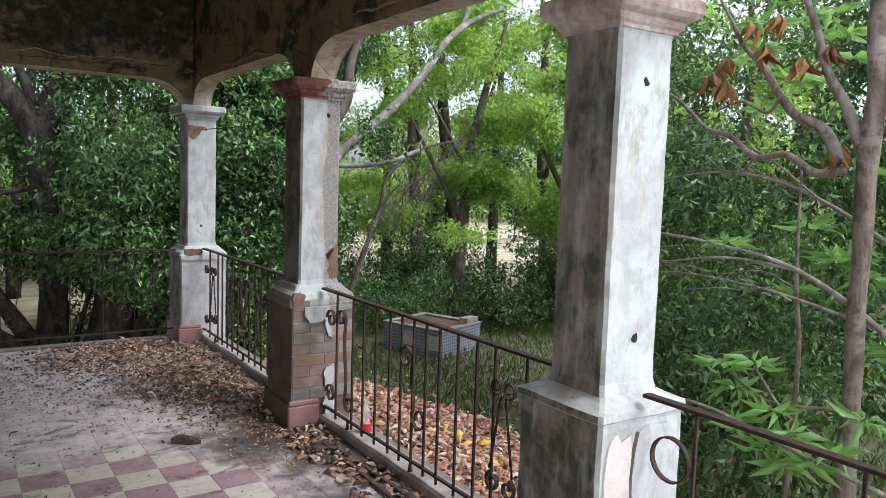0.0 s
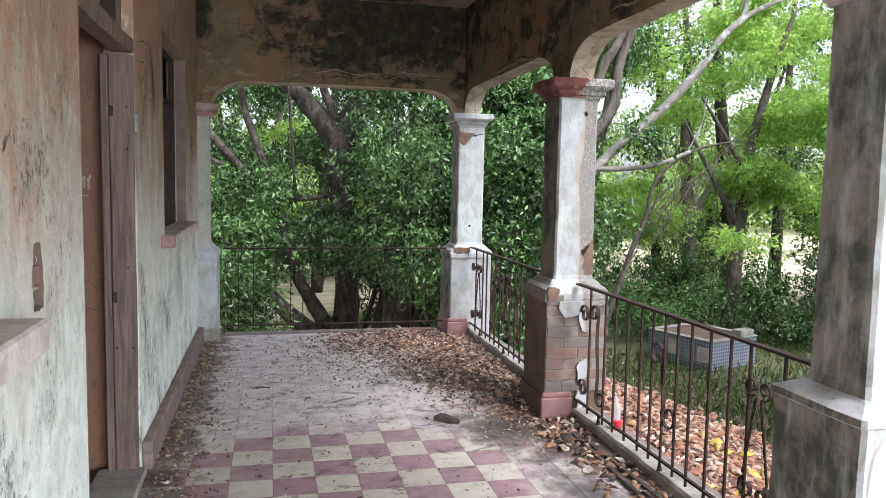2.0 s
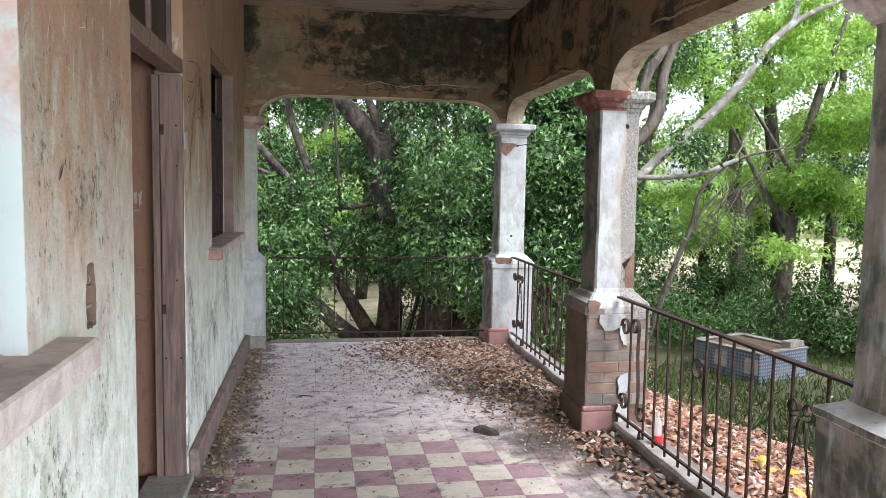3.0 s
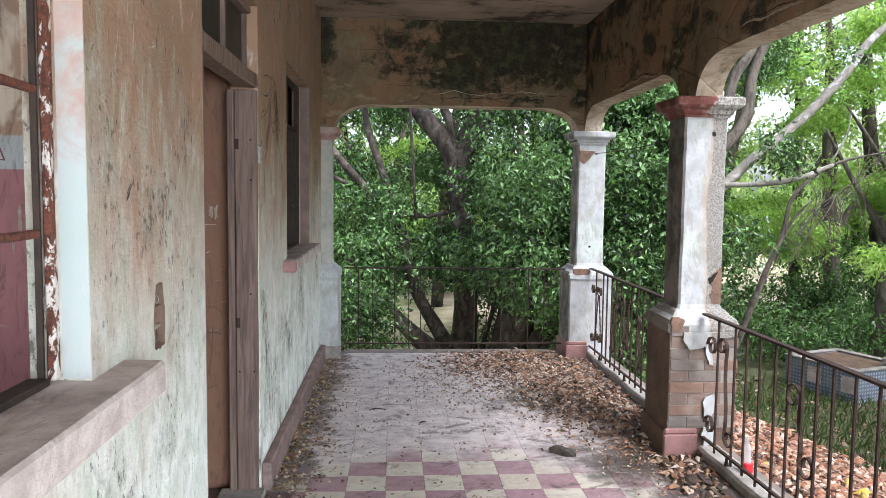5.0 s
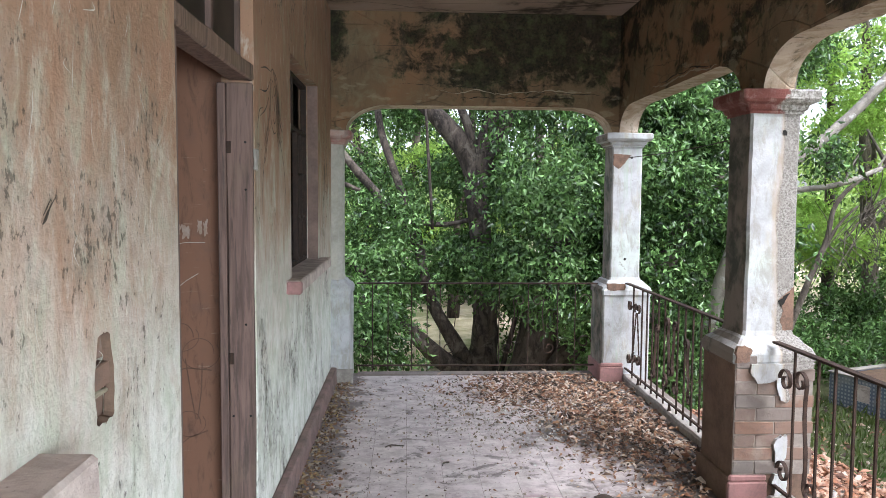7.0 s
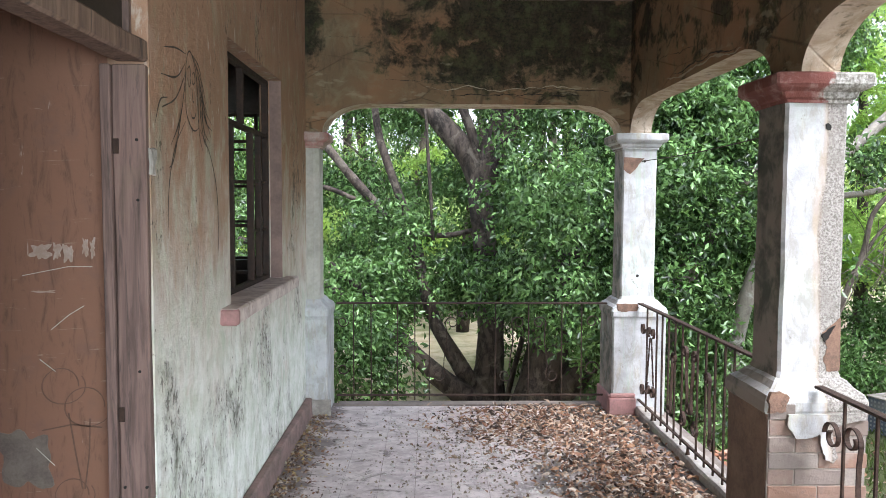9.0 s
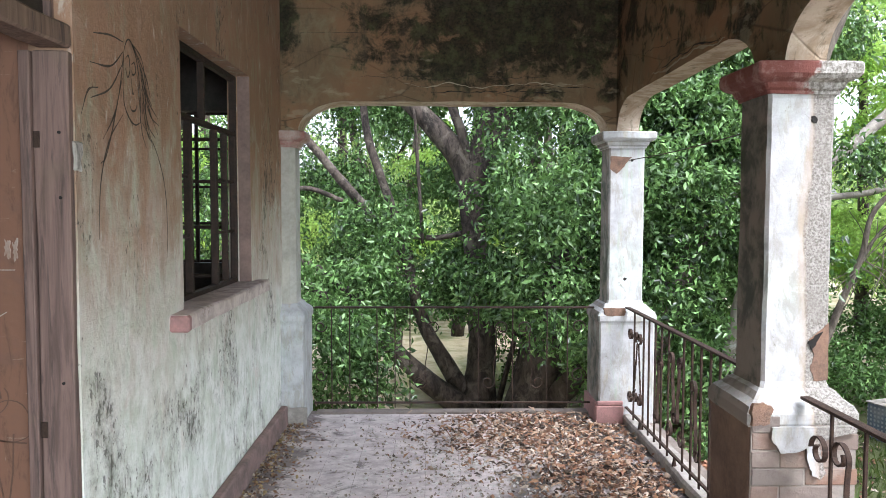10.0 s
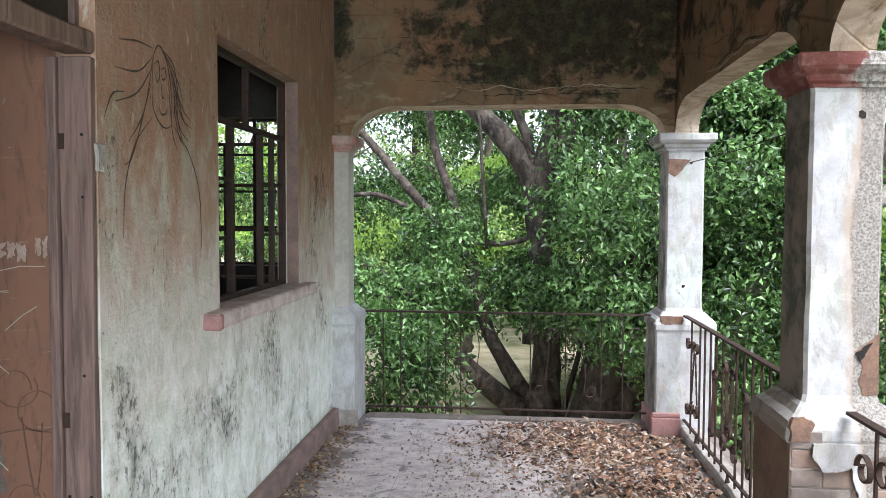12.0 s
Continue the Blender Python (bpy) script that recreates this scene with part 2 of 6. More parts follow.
def tile_material(name, col, col2):
    """Cement tile under uneven dust, thicker away from the trodden middle."""
    m, nt, b = material(name, 0.7, 0.25)
    p = position(nt)
    big, mid, fine = grain(nt, p, 1.7, 5, 0.6), grain(nt, p, 9, 6, 0.7), grain(nt, p, 70, 5, 0.7)
    x, y = axis(nt, "X"), axis(nt, "Y")
    c = mix(nt, step(nt, mid, 0.35, 0.68), col, col2)
    c = mix(nt, calc(nt, "MULTIPLY", chance(nt), 0.25), c, (0.30, 0.22, 0.20))
    far = step(nt, y, 6.9, 7.75, -0.25, 0.62)
    side = calc(nt, "ADD", step(nt, x, 0.25, 0.8, 0.35, 0), step(nt, x, 1.35, 2.0, 0, 0.5))
    dust = step(nt, calc(nt, "ADD", calc(nt, "ADD", far, side), calc(nt, "MULTIPLY", calc(nt, "SUBTRACT", big, 0.5), 1.3)), 0.0, 0.55, 0.06, 0.93)
    d = mix(nt, step(nt, mid, 0.35, 0.65), (0.68, 0.605, 0.60), (0.47, 0.41, 0.405))
    c = mix(nt, dust, c, d)
    soot = step(nt, calc(nt, "ADD", grain(nt, position(nt, 1.4, 1.0, 1), 1.5, 5, 0.65), calc(nt, "ADD", step(nt, x, 1.2, 2.2, -0.04, 0.16), calc(nt, "MULTIPLY", step(nt, y, 7.0, 7.5, 0, 0.07), step(nt, x, 0.9, 1.5, 0, 1)))), 0.56, 0.74, 0, 0.85)
    c = mix(nt, soot, c, (0.07, 0.06, 0.055))
    rx = calc(nt, "MULTIPLY", calc(nt, "SUBTRACT", x, 2.2), 1.25)
    ry = calc(nt, "MULTIPLY", calc(nt, "SUBTRACT", y, 7.35), 1.35)
    near_pier = calc(nt, "SQRT", calc(nt, "ADD", calc(nt, "MULTIPLY", rx, rx), calc(nt, "MULTIPLY", ry, ry)))
    kerb = step(nt, x, 2.0, 2.3, 0, 0.5)
    soil = step(nt, calc(nt, "ADD", calc(nt, "SUBTRACT", kerb, near_pier), calc(nt, "MULTIPLY", grain(nt, position(nt, 1.2, 2.0, 1), 3.0, 7, 0.7, 0.6), 1.5)), -0.05, 0.45, 0, 0.85)
    c = mix(nt, soil, c, mix(nt, fine, (0.035, 0.028, 0.024), (0.10, 0.08, 0.065)))
    spot = step(nt, grain(nt, p, 24, 4, 0.6), 0.63, 0.70, 0, 0.65)
    c = mix(nt, spot, c, (0.10, 0.075, 0.055))
    c = mix(nt, step(nt, fine, 0.66, 0.74, 0, 0.5), c, (0.09, 0.07, 0.06))
    c = mix(nt, step(nt, grain(nt, position(nt, 1.5, 3, 1), 6, 6, 0.75, 0.5), 0.52, 0.70, 0, 0.45), c, (0.16, 0.13, 0.115))
    c = mix(nt, step(nt, calc(nt, "ADD", grain(nt, position(nt, 1.6, 2.2, 1), 2.4, 7, 0.72, 0.5), step(nt, x, 0.05, 0.4, 0.2, 0)), 0.55, 0.64, 0, 0.7), c, (0.085, 0.068, 0.06))
    put(nt, b.inputs["Base Color"], c)
    put(nt, b.inputs["Roughness"], step(nt, mid, 0.3, 0.7, 0.55, 0.9))
    relief(nt, b, calc(nt, "ADD", mid, fine), 0.2, 0.004)
    return m


def wood(name, col, col2):
    m, nt, b = material(name, 0.8)
    p = position(nt, 14, 14, 0.9)
    g, f = grain(nt, p, 3, 6, 0.65, 0.6), grain(nt, position(nt), 5, 4)
    c = mix(nt, step(nt, g, 0.3, 0.7), col, col2)
    c = mix(nt, step(nt, grain(nt, position(nt, 9, 9, 0.7), 4, 6, 0.7, 0.4), 0.54, 0.66, 0, 0.65), c, (0.05, 0.04, 0.038))
    c = mix(nt, step(nt, f, 0.52, 0.68, 0, 0.5), c, (0.17, 0.12, 0.09))
    put(nt, b.inputs["Base Color"], c)
    relief(nt, b, g, 0.5, 0.006)
    return m


def leaf_material(name, dark, light, glow=0.28, rough=0.33):
    m, nt, b = material(name, rough, 0.5)
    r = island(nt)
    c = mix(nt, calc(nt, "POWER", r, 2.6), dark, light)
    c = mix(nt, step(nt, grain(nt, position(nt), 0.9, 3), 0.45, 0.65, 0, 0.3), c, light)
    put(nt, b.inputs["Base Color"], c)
    t = nt.nodes.new("ShaderNodeBsdfTranslucent")
    put(nt, t.inputs["Color"], mix(nt, 0.5, c, (light[0] * 1.6, light[1] * 1.5, light[2])))
    s = nt.nodes.new("ShaderNodeMixShader")
    s.inputs[0].default_value = glow
    nt.links.new(b.outputs[0], s.inputs[1])
    nt.links.new(t.outputs[0], s.inputs[2])
    nt.links.new(s.outputs[0], nt.nodes["Material Output"].inputs["Surface"])
    return m


def dead_leaf_material(name, cols):
    m, nt, b = material(name, 0.75)
    r = nt.nodes.new("ShaderNodeValToRGB")
    r.color_ramp.interpolation = "CONSTANT"
    nt.links.new(island(nt), r.inputs[0])
    while len(r.color_ramp.elements) < len(cols):
        r.color_ramp.elements.new(0.5)
    for i, (e, c) in enumerate(zip(r.color_ramp.elements, cols)):
        e.position, e.color = i / len(cols), (*c, 1)
    put(nt, b.inputs["Base Color"], mix(nt, step(nt, grain(nt, position(nt), 60, 4), 0.4, 0.7, 0, 0.4), r.outputs[0], (0.10, 0.06, 0.04)))
    return m


def ground_material():
    m, nt, b = material("dry_grass_ground", 0.95)
    p = position(nt)
    big, mid, fine = grain(nt, p, 0.35, 5), grain(nt, p, 3, 6, 0.7), grain(nt, p, 40, 5, 0.7)
    c = mix(nt, step(nt, mid, 0.35, 0.65), (0.66, 0.56, 0.42), (0.52, 0.42, 0.28))
    c = mix(nt, step(nt, calc(nt, "ADD", big, calc(nt, "MULTIPLY", mid, 0.3)), 0.6, 0.78, 0, 0.8), c, (0.13, 0.16, 0.05))
    c = mix(nt, step(nt, calc(nt, "ADD", calc(nt, "MULTIPLY", step(nt, axis(nt, "X"), 3.2, 4.5), step(nt, axis(nt, "Y"), 15, 18, 1, 0)), calc(nt, "MULTIPLY", calc(nt, "SUBTRACT", mid, 0.5), 2.0)), 0.45, 0.8, 0, 0.85), c, (0.065, 0.085, 0.028))
    c = mix(nt, step(nt, fine, 0.55, 0.75, 0, 0.5), c, (0.16, 0.11, 0.06))
    put(nt, b.inputs["Base Color"], c)
    relief(nt, b, calc(nt, "ADD", mid, fine), 0.7, 0.03)
    return m


def brick_material():
    m, nt, b = material("worn_brick", 0.9)
    p = position(nt)
    mid = grain(nt, p, 25, 6, 0.7)
    c = mix(nt, chance(nt), (0.225, 0.135, 0.098), (0.17, 0.15, 0.137))
    c = mix(nt, step(nt, mid, 0.5, 0.72, 0, 0.6), c, (0.13, 0.10, 0.09))
    c = mix(nt, step(nt, grain(nt, p, 6, 4), 0.52, 0.66, 0, 0.5), c, (0.30, 0.26, 0.23))
    put(nt, b.inputs["Base Color"], c)
    relief(nt, b, mid, 0.6, 0.008)
    return m


def bark(name, col, col2, pale=None):
    m, nt, b = material(name, 0.9)
    p = position(nt, 1, 1, 0.45)
    a, f = grain(nt, p, 11, 7, 0.75, 0.6), grain(nt, position(nt), 4, 6, 0.7, 0.5)
    c = mix(nt, step(nt, a, 0.38, 0.6), col2, col)
    if pale:
        c = mix(nt, step(nt, f, 0.52, 0.62, 0, 0.75), c, pale)
    put(nt, b.inputs["Base Color"], c)
    relief(nt, b, a, 0.7, 0.03)
    return m


def inner_wall(name, low, high, band, at):
    """Painted dado below, plaster above."""
    m, nt, b = material(name, 0.85)
    p = position(nt)
    mid, big = grain(nt, p, 7, 6, 0.65), grain(nt, p, 2.2, 5, 0.6, 0.8)
    z = axis(nt, "Z")
    up = mix(nt, step(nt, big, 0.50, 0.54), high, (high[0] * 0.62, high[1] * 0.5, high[2] * 0.45))
    c = mix(nt, step(nt, z, at, at + 0.004), low, mix(nt, step(nt, z, at + 0.10, at + 0.11), band, up))
    c = mix(nt, step(nt, mid, 0.52, 0.75, 0, 0.35), c, (0.16, 0.10, 0.09))
    c = mix(nt, step(nt, grain(nt, position(nt, 6, 6, 1), 4, 5, 0.7), 0.66, 0.72, 0, 0.5), c, (0.62, 0.52, 0.47))
    c = mix(nt, step(nt, grain(nt, position(nt, 5, 5, 1.2), 5, 7, 0.75, 0.8), 0.50, 0.68, 0, 0.6), c, (0.10, 0.06, 0.045))
    c = mix(nt, step(nt, grain(nt, position(nt, 1, 1, 9), 4, 6, 0.7, 1.5), 0.64, 0.67, 0, 0.5), c, (0.40, 0.29, 0.22))
    put(nt, b.inputs["Base Color"], c)
    relief(nt, b, mid, 0.3)
    return m


def flaked_paint(name, white):
    m, nt, b = material(name, 0.85)
    p = position(nt, 1.6, 1.6, 0.8)
    n, f = grain(nt, p, 18, 6, 0.7, 0.6), grain(nt, position(nt), 90, 4)
    c = mix(nt, step(nt, f, 0.35, 0.65), (0.16, 0.05, 0.03), (0.07, 0.03, 0.022))
    c = mix(nt, step(nt, n, white, white + 0.04), c, (0.52, 0.46, 0.43))
    put(nt, b.inputs["Base Color"], c)
    relief(nt, b, step(nt, n, white - 0.06, white), 0.6, 0.006)
    return m


PLASTER, CEIL = wall_plaster(), ceiling_plaster()
END_BEAM, SIDE_BEAM = beam_plaster("mouldy_end_beam_plaster", 1), beam_plaster("stained_side_beam_plaster", 0)
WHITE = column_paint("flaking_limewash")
WHITE_ALGAE_SHADE = column_paint("limewash_with_algae_and_shade", None, -0.08)
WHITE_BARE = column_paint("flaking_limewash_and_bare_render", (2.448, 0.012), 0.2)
CREAM_TILE = tile_material("cream_cement_tile", (0.62, 0.57, 0.47), (0.54, 0.48, 0.40))
PLUM_TILE = tile_material("plum_cement_tile", (0.36, 0.215, 0.24), (0.30, 0.175, 0.20))
MORTAR = simple("dusty_mortar", (0.26, 0.215, 0.19), (0.13, 0.105, 0.09), 8)
RUBBLE = simple("crumbling_brown_brick", (0.25, 0.15, 0.105), (0.11, 0.075, 0.058), 18, 0.95, 0.9)
CONCRETE = simple("weathered_concrete", (0.40, 0.365, 0.335), (0.18, 0.16, 0.142), 6, 0.9, 0.6)
SOIL_PLASTER = simple("brown_damp_plaster", (0.20, 0.13, 0.09), (0.10, 0.065, 0.05), 7, 0.95, 0.9)
PINK = simple("pink_plinth_paint", (0.38, 0.195, 0.185), (0.22, 0.13, 0.12), 11, 0.7, 0.4)
SKIRT = simple("dusty_pink_skirting", (0.30, 0.20, 0.18), (0.13, 0.10, 0.09), 7, 0.9, 0.6)
RED_CAP = simple("red_oxide_capital_paint", (0.30, 0.12, 0.10), (0.46, 0.41, 0.37), 5, 0.85, 0.6)


def sill_paint():
    """Pinkish cement with grime that has settled on the upper side."""
    m, nt, b = material("pink_grey_sill", 0.85)
    p = position(nt)
    mid, fine = grain(nt, p, 8, 6, 0.7, 0.4), grain(nt, p, 60, 5, 0.75)
    c = mix(nt, step(nt, mid, 0.38, 0.64), (0.62, 0.52, 0.48), (0.43, 0.345, 0.315))
    c = mix(nt, step(nt, grain(nt, position(nt, 1, 0.5, 1), 5, 7, 0.75, 0.5), 0.55, 0.66, 0, 0.6), c, (0.19, 0.14, 0.12))
    c = mix(nt, step(nt, fine, 0.62, 0.72, 0, 0.6), c, (0.12, 0.09, 0.08))
    put(nt, b.inputs["Base Color"], c)
    relief(nt, b, calc(nt, "ADD", mid, fine), 0.6, 0.01)
    return m


def split_capital():
    """Red oxide paint that has weathered to grey render past the shaft's middle."""
    m, nt, b = material("half_weathered_capital", 0.85)
    p = position(nt)
    mid, fine = grain(nt, p, 9, 6, 0.7), grain(nt, p, 55, 5, 0.75)
    red = mix(nt, step(nt, mid, 0.45, 0.62), (0.165, 0.058, 0.047), (0.30, 0.185, 0.16))
    grey = mix(nt, step(nt, fine, 0.4, 0.6), (0.16, 0.145, 0.125), (0.42, 0.40, 0.37))
    edge = calc(nt, "ADD", axis(nt, "X"), calc(nt, "MULTIPLY", calc(nt, "SUBTRACT", mid, 0.5), 0.25))
    put(nt, b.inputs["Base Color"], mix(nt, step(nt, edge, 2.43, 2.46), red, grey))
    relief(nt, b, calc(nt, "ADD", mid, fine), 0.6, 0.01)
    return m


def reveal_paint():
    """Pink wash above, pale green limewash below, rubbed through in patches."""
    m, nt, b = material("pink_and_green_limewash", 0.85)
    p = position(nt)
    big, mid = grain(nt, p, 4, 5, 0.65, 0.5), grain(nt, position(nt, 1, 1, 0.5), 14, 6, 0.7)
    pink = mix(nt, step(nt, mid, 0.4, 0.65), (0.46, 0.33, 0.29), (0.40, 0.27, 0.23))
    green = mix(nt, step(nt, mid, 0.4, 0.65), (0.42, 0.46, 0.45), (0.46, 0.45, 0.45))
    up = step(nt, calc(nt, "ADD", axis(nt, "Z"), calc(nt, "MULTIPLY", calc(nt, "SUBTRACT", big, 0.5), 1.2)), 1.66, 1.84)
    c = mix(nt, up, green, pink)
    c = mix(nt, step(nt, grain(nt, position(nt, 2, 2, 0.7), 9, 6, 0.75, 0.4), 0.56, 0.70, 0, 0.6), c, (0.30, 0.25, 0.21))
    put(nt, b.inputs["Base Color"], c)
    relief(nt, b, mid, 0.3)
    return m


SPLIT_CAP, SILL = split_capital(), sill_paint()
GREY_CAP = simple("grey_weathered_capital_paint", (0.22, 0.12, 0.105), (0.56, 0.50, 0.47), 4.5, 0.85, 0.6)
BRICK = brick_material()
JOINT = simple("pale_lime_mortar", (0.30, 0.26, 0.23), (0.19, 0.16, 0.14), 14, 0.95, 0.6)
JAMB = wood("weathered_plum_wood", (0.22, 0.142, 0.122), (0.10, 0.066, 0.057))
PALE_WOOD = wood("weathered_pink_wood", (0.25, 0.165, 0.125), (0.13, 0.085, 0.065))
IRON = simple("rusty_iron", (0.075, 0.045, 0.032), (0.03, 0.02, 0.018), 30, 0.75, 0.5, 0.35)
STEEL = simple("peeling_window_steel", (0.022, 0.018, 0.016), (0.06, 0.035, 0.026), 25, 0.7, 0.5, 0.2)
TRANSOM_SHADE = simple("transom_shade_sheet", (0.018, 0.015, 0.013), (0.05, 0.038, 0.03), 9, 0.45, 0.1)
FLAKED, FLAKED_DARK = flaked_paint("flaked_white_and_rust", 0.53), flaked_paint("rusted_bar_paint", 0.64)
REVEAL = reveal_paint()
PINK_ROOM = inner_wall("pink_dado_room_wall", (0.36, 0.155, 0.165), (0.60, 0.47, 0.37), (0.42, 0.41, 0.41), 1.557)
BROWN_ROOM = inner_wall("brown_room_wall", (0.25, 0.128, 0.085), (0.23, 0.12, 0.08), (0.23, 0.12, 0.08), 2.6)
# the unlit rooms' shade is put into this plaster's low colour
DARK_ROOM = simple("shade_toned_room_plaster", (0.11, 0.095, 0.085), (0.05, 0.045, 0.04), 4)
# random leaf tones; the near-black end paints crown-gap shade into the colour
LEAF_A = leaf_material("glossy_leaf_with_gap_shade", (0.006, 0.019, 0.007), (0.25, 0.44, 0.145), 0.22, 0.27)
LEAF_B = leaf_material("bright_feathery_leaf", (0.07, 0.16, 0.03), (0.62, 0.84, 0.27), 0.55)
LEAF_C = leaf_material("lance_leaf", (0.15, 0.33, 0.08), (0.34, 0.56, 0.18), 0.4)
LEAF_D = leaf_material("far_wood_leaf", (0.08, 0.17, 0.04), (0.46, 0.62, 0.24), 0.55)
GRASS = leaf_material("green_grass_blade", (0.06, 0.12, 0.025), (0.16, 0.20, 0.06), 0.35, 0.7)
DEAD = dead_leaf_material("fallen_leaf", [(0.22, 0.115, 0.07), (0.34, 0.19, 0.11), (0.10, 0.06, 0.04), (0.44, 0.31, 0.22), (0.26, 0.13, 0.08), (0.05, 0.035, 0.028), (0.56, 0.47, 0.39), (0.15, 0.08, 0.05), (0.06, 0.045, 0.035), (0.38, 0.28, 0.21)])
DEAD_RED = dead_leaf_material("fallen_russet_leaf", [(0.36, 0.16, 0.09), (0.44, 0.24, 0.16), (0.22, 0.10, 0.06), (0.50, 0.32, 0.23), (0.36, 0.18, 0.11), (0.60, 0.48, 0.40), (0.30, 0.14, 0.09), (0.42, 0.24, 0.16), (0.14, 0.07, 0.05), (0.52, 0.36, 0.27)])
YELLOW_LEAF = dead_leaf_material("fallen_yellow_leaf", [(0.34, 0.25, 0.13), (0.24, 0.14, 0.08), (0.42, 0.31, 0.16), (0.14, 0.09, 0.055), (0.46, 0.40, 0.32)])
BRIGHT_YELLOW = dead_leaf_material("bright_yellow_leaf", [(0.62, 0.42, 0.06), (0.55, 0.36, 0.08), (0.66, 0.50, 0.14)])
LITTER = dead_leaf_material("pale_litter", [(0.50, 0.46, 0.42), (0.30, 0.25, 0.20), (0.62, 0.60, 0.58), (0.2, 0.16, 0.12)])
BROWN_HANG = dead_leaf_material("hanging_dead_leaf", [(0.36, 0.19, 0.07), (0.45, 0.25, 0.08), (0.25, 0.12, 0.05)])
BARK_DARK = bark("dark_bark", (0.085, 0.066, 0.054), (0.024, 0.019, 0.016), (0.15, 0.13, 0.105))
SMEAR = simple("smeared_pale_paint", (0.46, 0.37, 0.32), (0.33, 0.22, 0.17), 25)
GREY_BARE = simple("bare_grey_render", (0.22, 0.18, 0.155), (0.13, 0.10, 0.085), 14, 0.9, 0.5)
CRUMB = simple("dark_soil_crumb", (0.07, 0.055, 0.045), (0.12, 0.085, 0.06), 30, 0.95)
BARK_GREY = bark("grey_bark", (0.155, 0.13, 0.105), (0.07, 0.056, 0.046))
BARK_TAN = bark("tan_bark", (0.30, 0.24, 0.195), (0.13, 0.10, 0.08), (0.36, 0.32, 0.28))
BARK_PALE = bark("bleached_bark", (0.30, 0.27, 0.23), (0.20, 0.175, 0.15), (0.55, 0.54, 0.51))
GROUND = ground_material()
RED_INK = simple("faded_red_paint", (0.16, 0.05, 0.055), (0.24, 0.10, 0.10), 60)
FAINT = simple("faint_brown_line", (0.13, 0.075, 0.055), (0.18, 0.10, 0.07), 40)
CHARCOAL = simple("charcoal_line", (0.055, 0.042, 0.035), (0.10, 0.075, 0.055), 40)
SCRATCH = simple("pale_scratch", (0.58, 0.54, 0.48), (0.50, 0.46, 0.40), 40)
WASHED = simple("limewashed_brick", (0.55, 0.44, 0.41), (0.66, 0.60, 0.58), 12, 0.9, 0.6)
GRIMY = simple("grimy_limewash", (0.50, 0.48, 0.43), (0.30, 0.29, 0.25), 4, 0.9, 0.5)
PINK_REVEAL = simple("stained_pink_reveal", (0.27, 0.18, 0.155), (0.15, 0.105, 0.09), 8, 0.85, 0.5)
PALE_LIP = simple("pale_broken_plaster", (0.36, 0.31, 0.23), (0.24, 0.20, 0.14), 14, 0.9, 0.7)
HOLE = simple("dark_hole", (0.012, 0.010, 0.009), (0.02, 0.017, 0.015), 30)

# ---- mesh helpers ----
rng = np.random.default_rng(7)


def part(name, bm, mat, parent=None, label=""):
    """Links a bmesh or a mesh as one object, under a thing or a part, its points in world places."""
    if isinstance(bm, bmesh.types.BMesh):
        bmesh.ops.recalc_face_normals(bm, faces=bm.faces)
        me = bpy.data.meshes.new(name)
        bm.to_mesh(me)
        bm.free()
    else:
        me = bm
    if mat and not me.materials:
        me.materials.append(mat)
    ob = new(name, me)
    if parent:
        ob.parent = parent
        base = parent.location.copy()
        if parent.parent:
            base = Vector((0, 0, 0))
            ob.matrix_parent_inverse = Matrix()
            if parent.type == "EMPTY":
                ob.matrix_parent_inverse = Matrix.Translation(-parent.location)
        else:
            ob.matrix_parent_inverse = Matrix.Translation(-base)
    return tagged(ob, label)


def thing(name, at, label, category, group="", kind=""):
    ob = new(name)
    ob.location = at
    ob.empty_display_size = 0.1
    return tagged(ob, label, category, group, kind)


def solid(bm, x0, x1, y0, y1, z0, z1, bevel=0.0, rz=0.0):
    made = bmesh.ops.create_cube(bm, size=1)["verts"]
    for v in made:
        v.co = Vector((v.co.x * (x1 - x0), v.co.y * (y1 - y0), v.co.z * (z1 - z0)))
    if bevel:
        edges = list({e for v in made for e in v.link_edges})
        made = bmesh.ops.bevel(bm, geom=edges, offset=bevel, segments=1, affect="EDGES")["verts"]
        made = list({v for v in made})
    turn = Matrix.Rotation(rz, 3, "Z")
    mid = Vector(((x0 + x1) / 2, (y0 + y1) / 2, (z0 + z1) / 2))
    for v in made:
        v.co = turn @ v.co + mid
    return bm


def block(x0, x1, y0, y1, z0, z1, bevel=0.0):
    return solid(bmesh.new(), x0, x1, y0, y1, z0, z1, bevel)


def worn(bm, cuts=0, amount=0.004, scale=9.0):
    """Small unevenness of an old edge or face."""
    if cuts:
        bmesh.ops.subdivide_edges(bm, edges=bm.edges[:], cuts=cuts, use_grid_fill=True)
    for v in bm.verts:
        v.co += amount * Vector(noise.noise_vector(v.co * scale))
    return bm


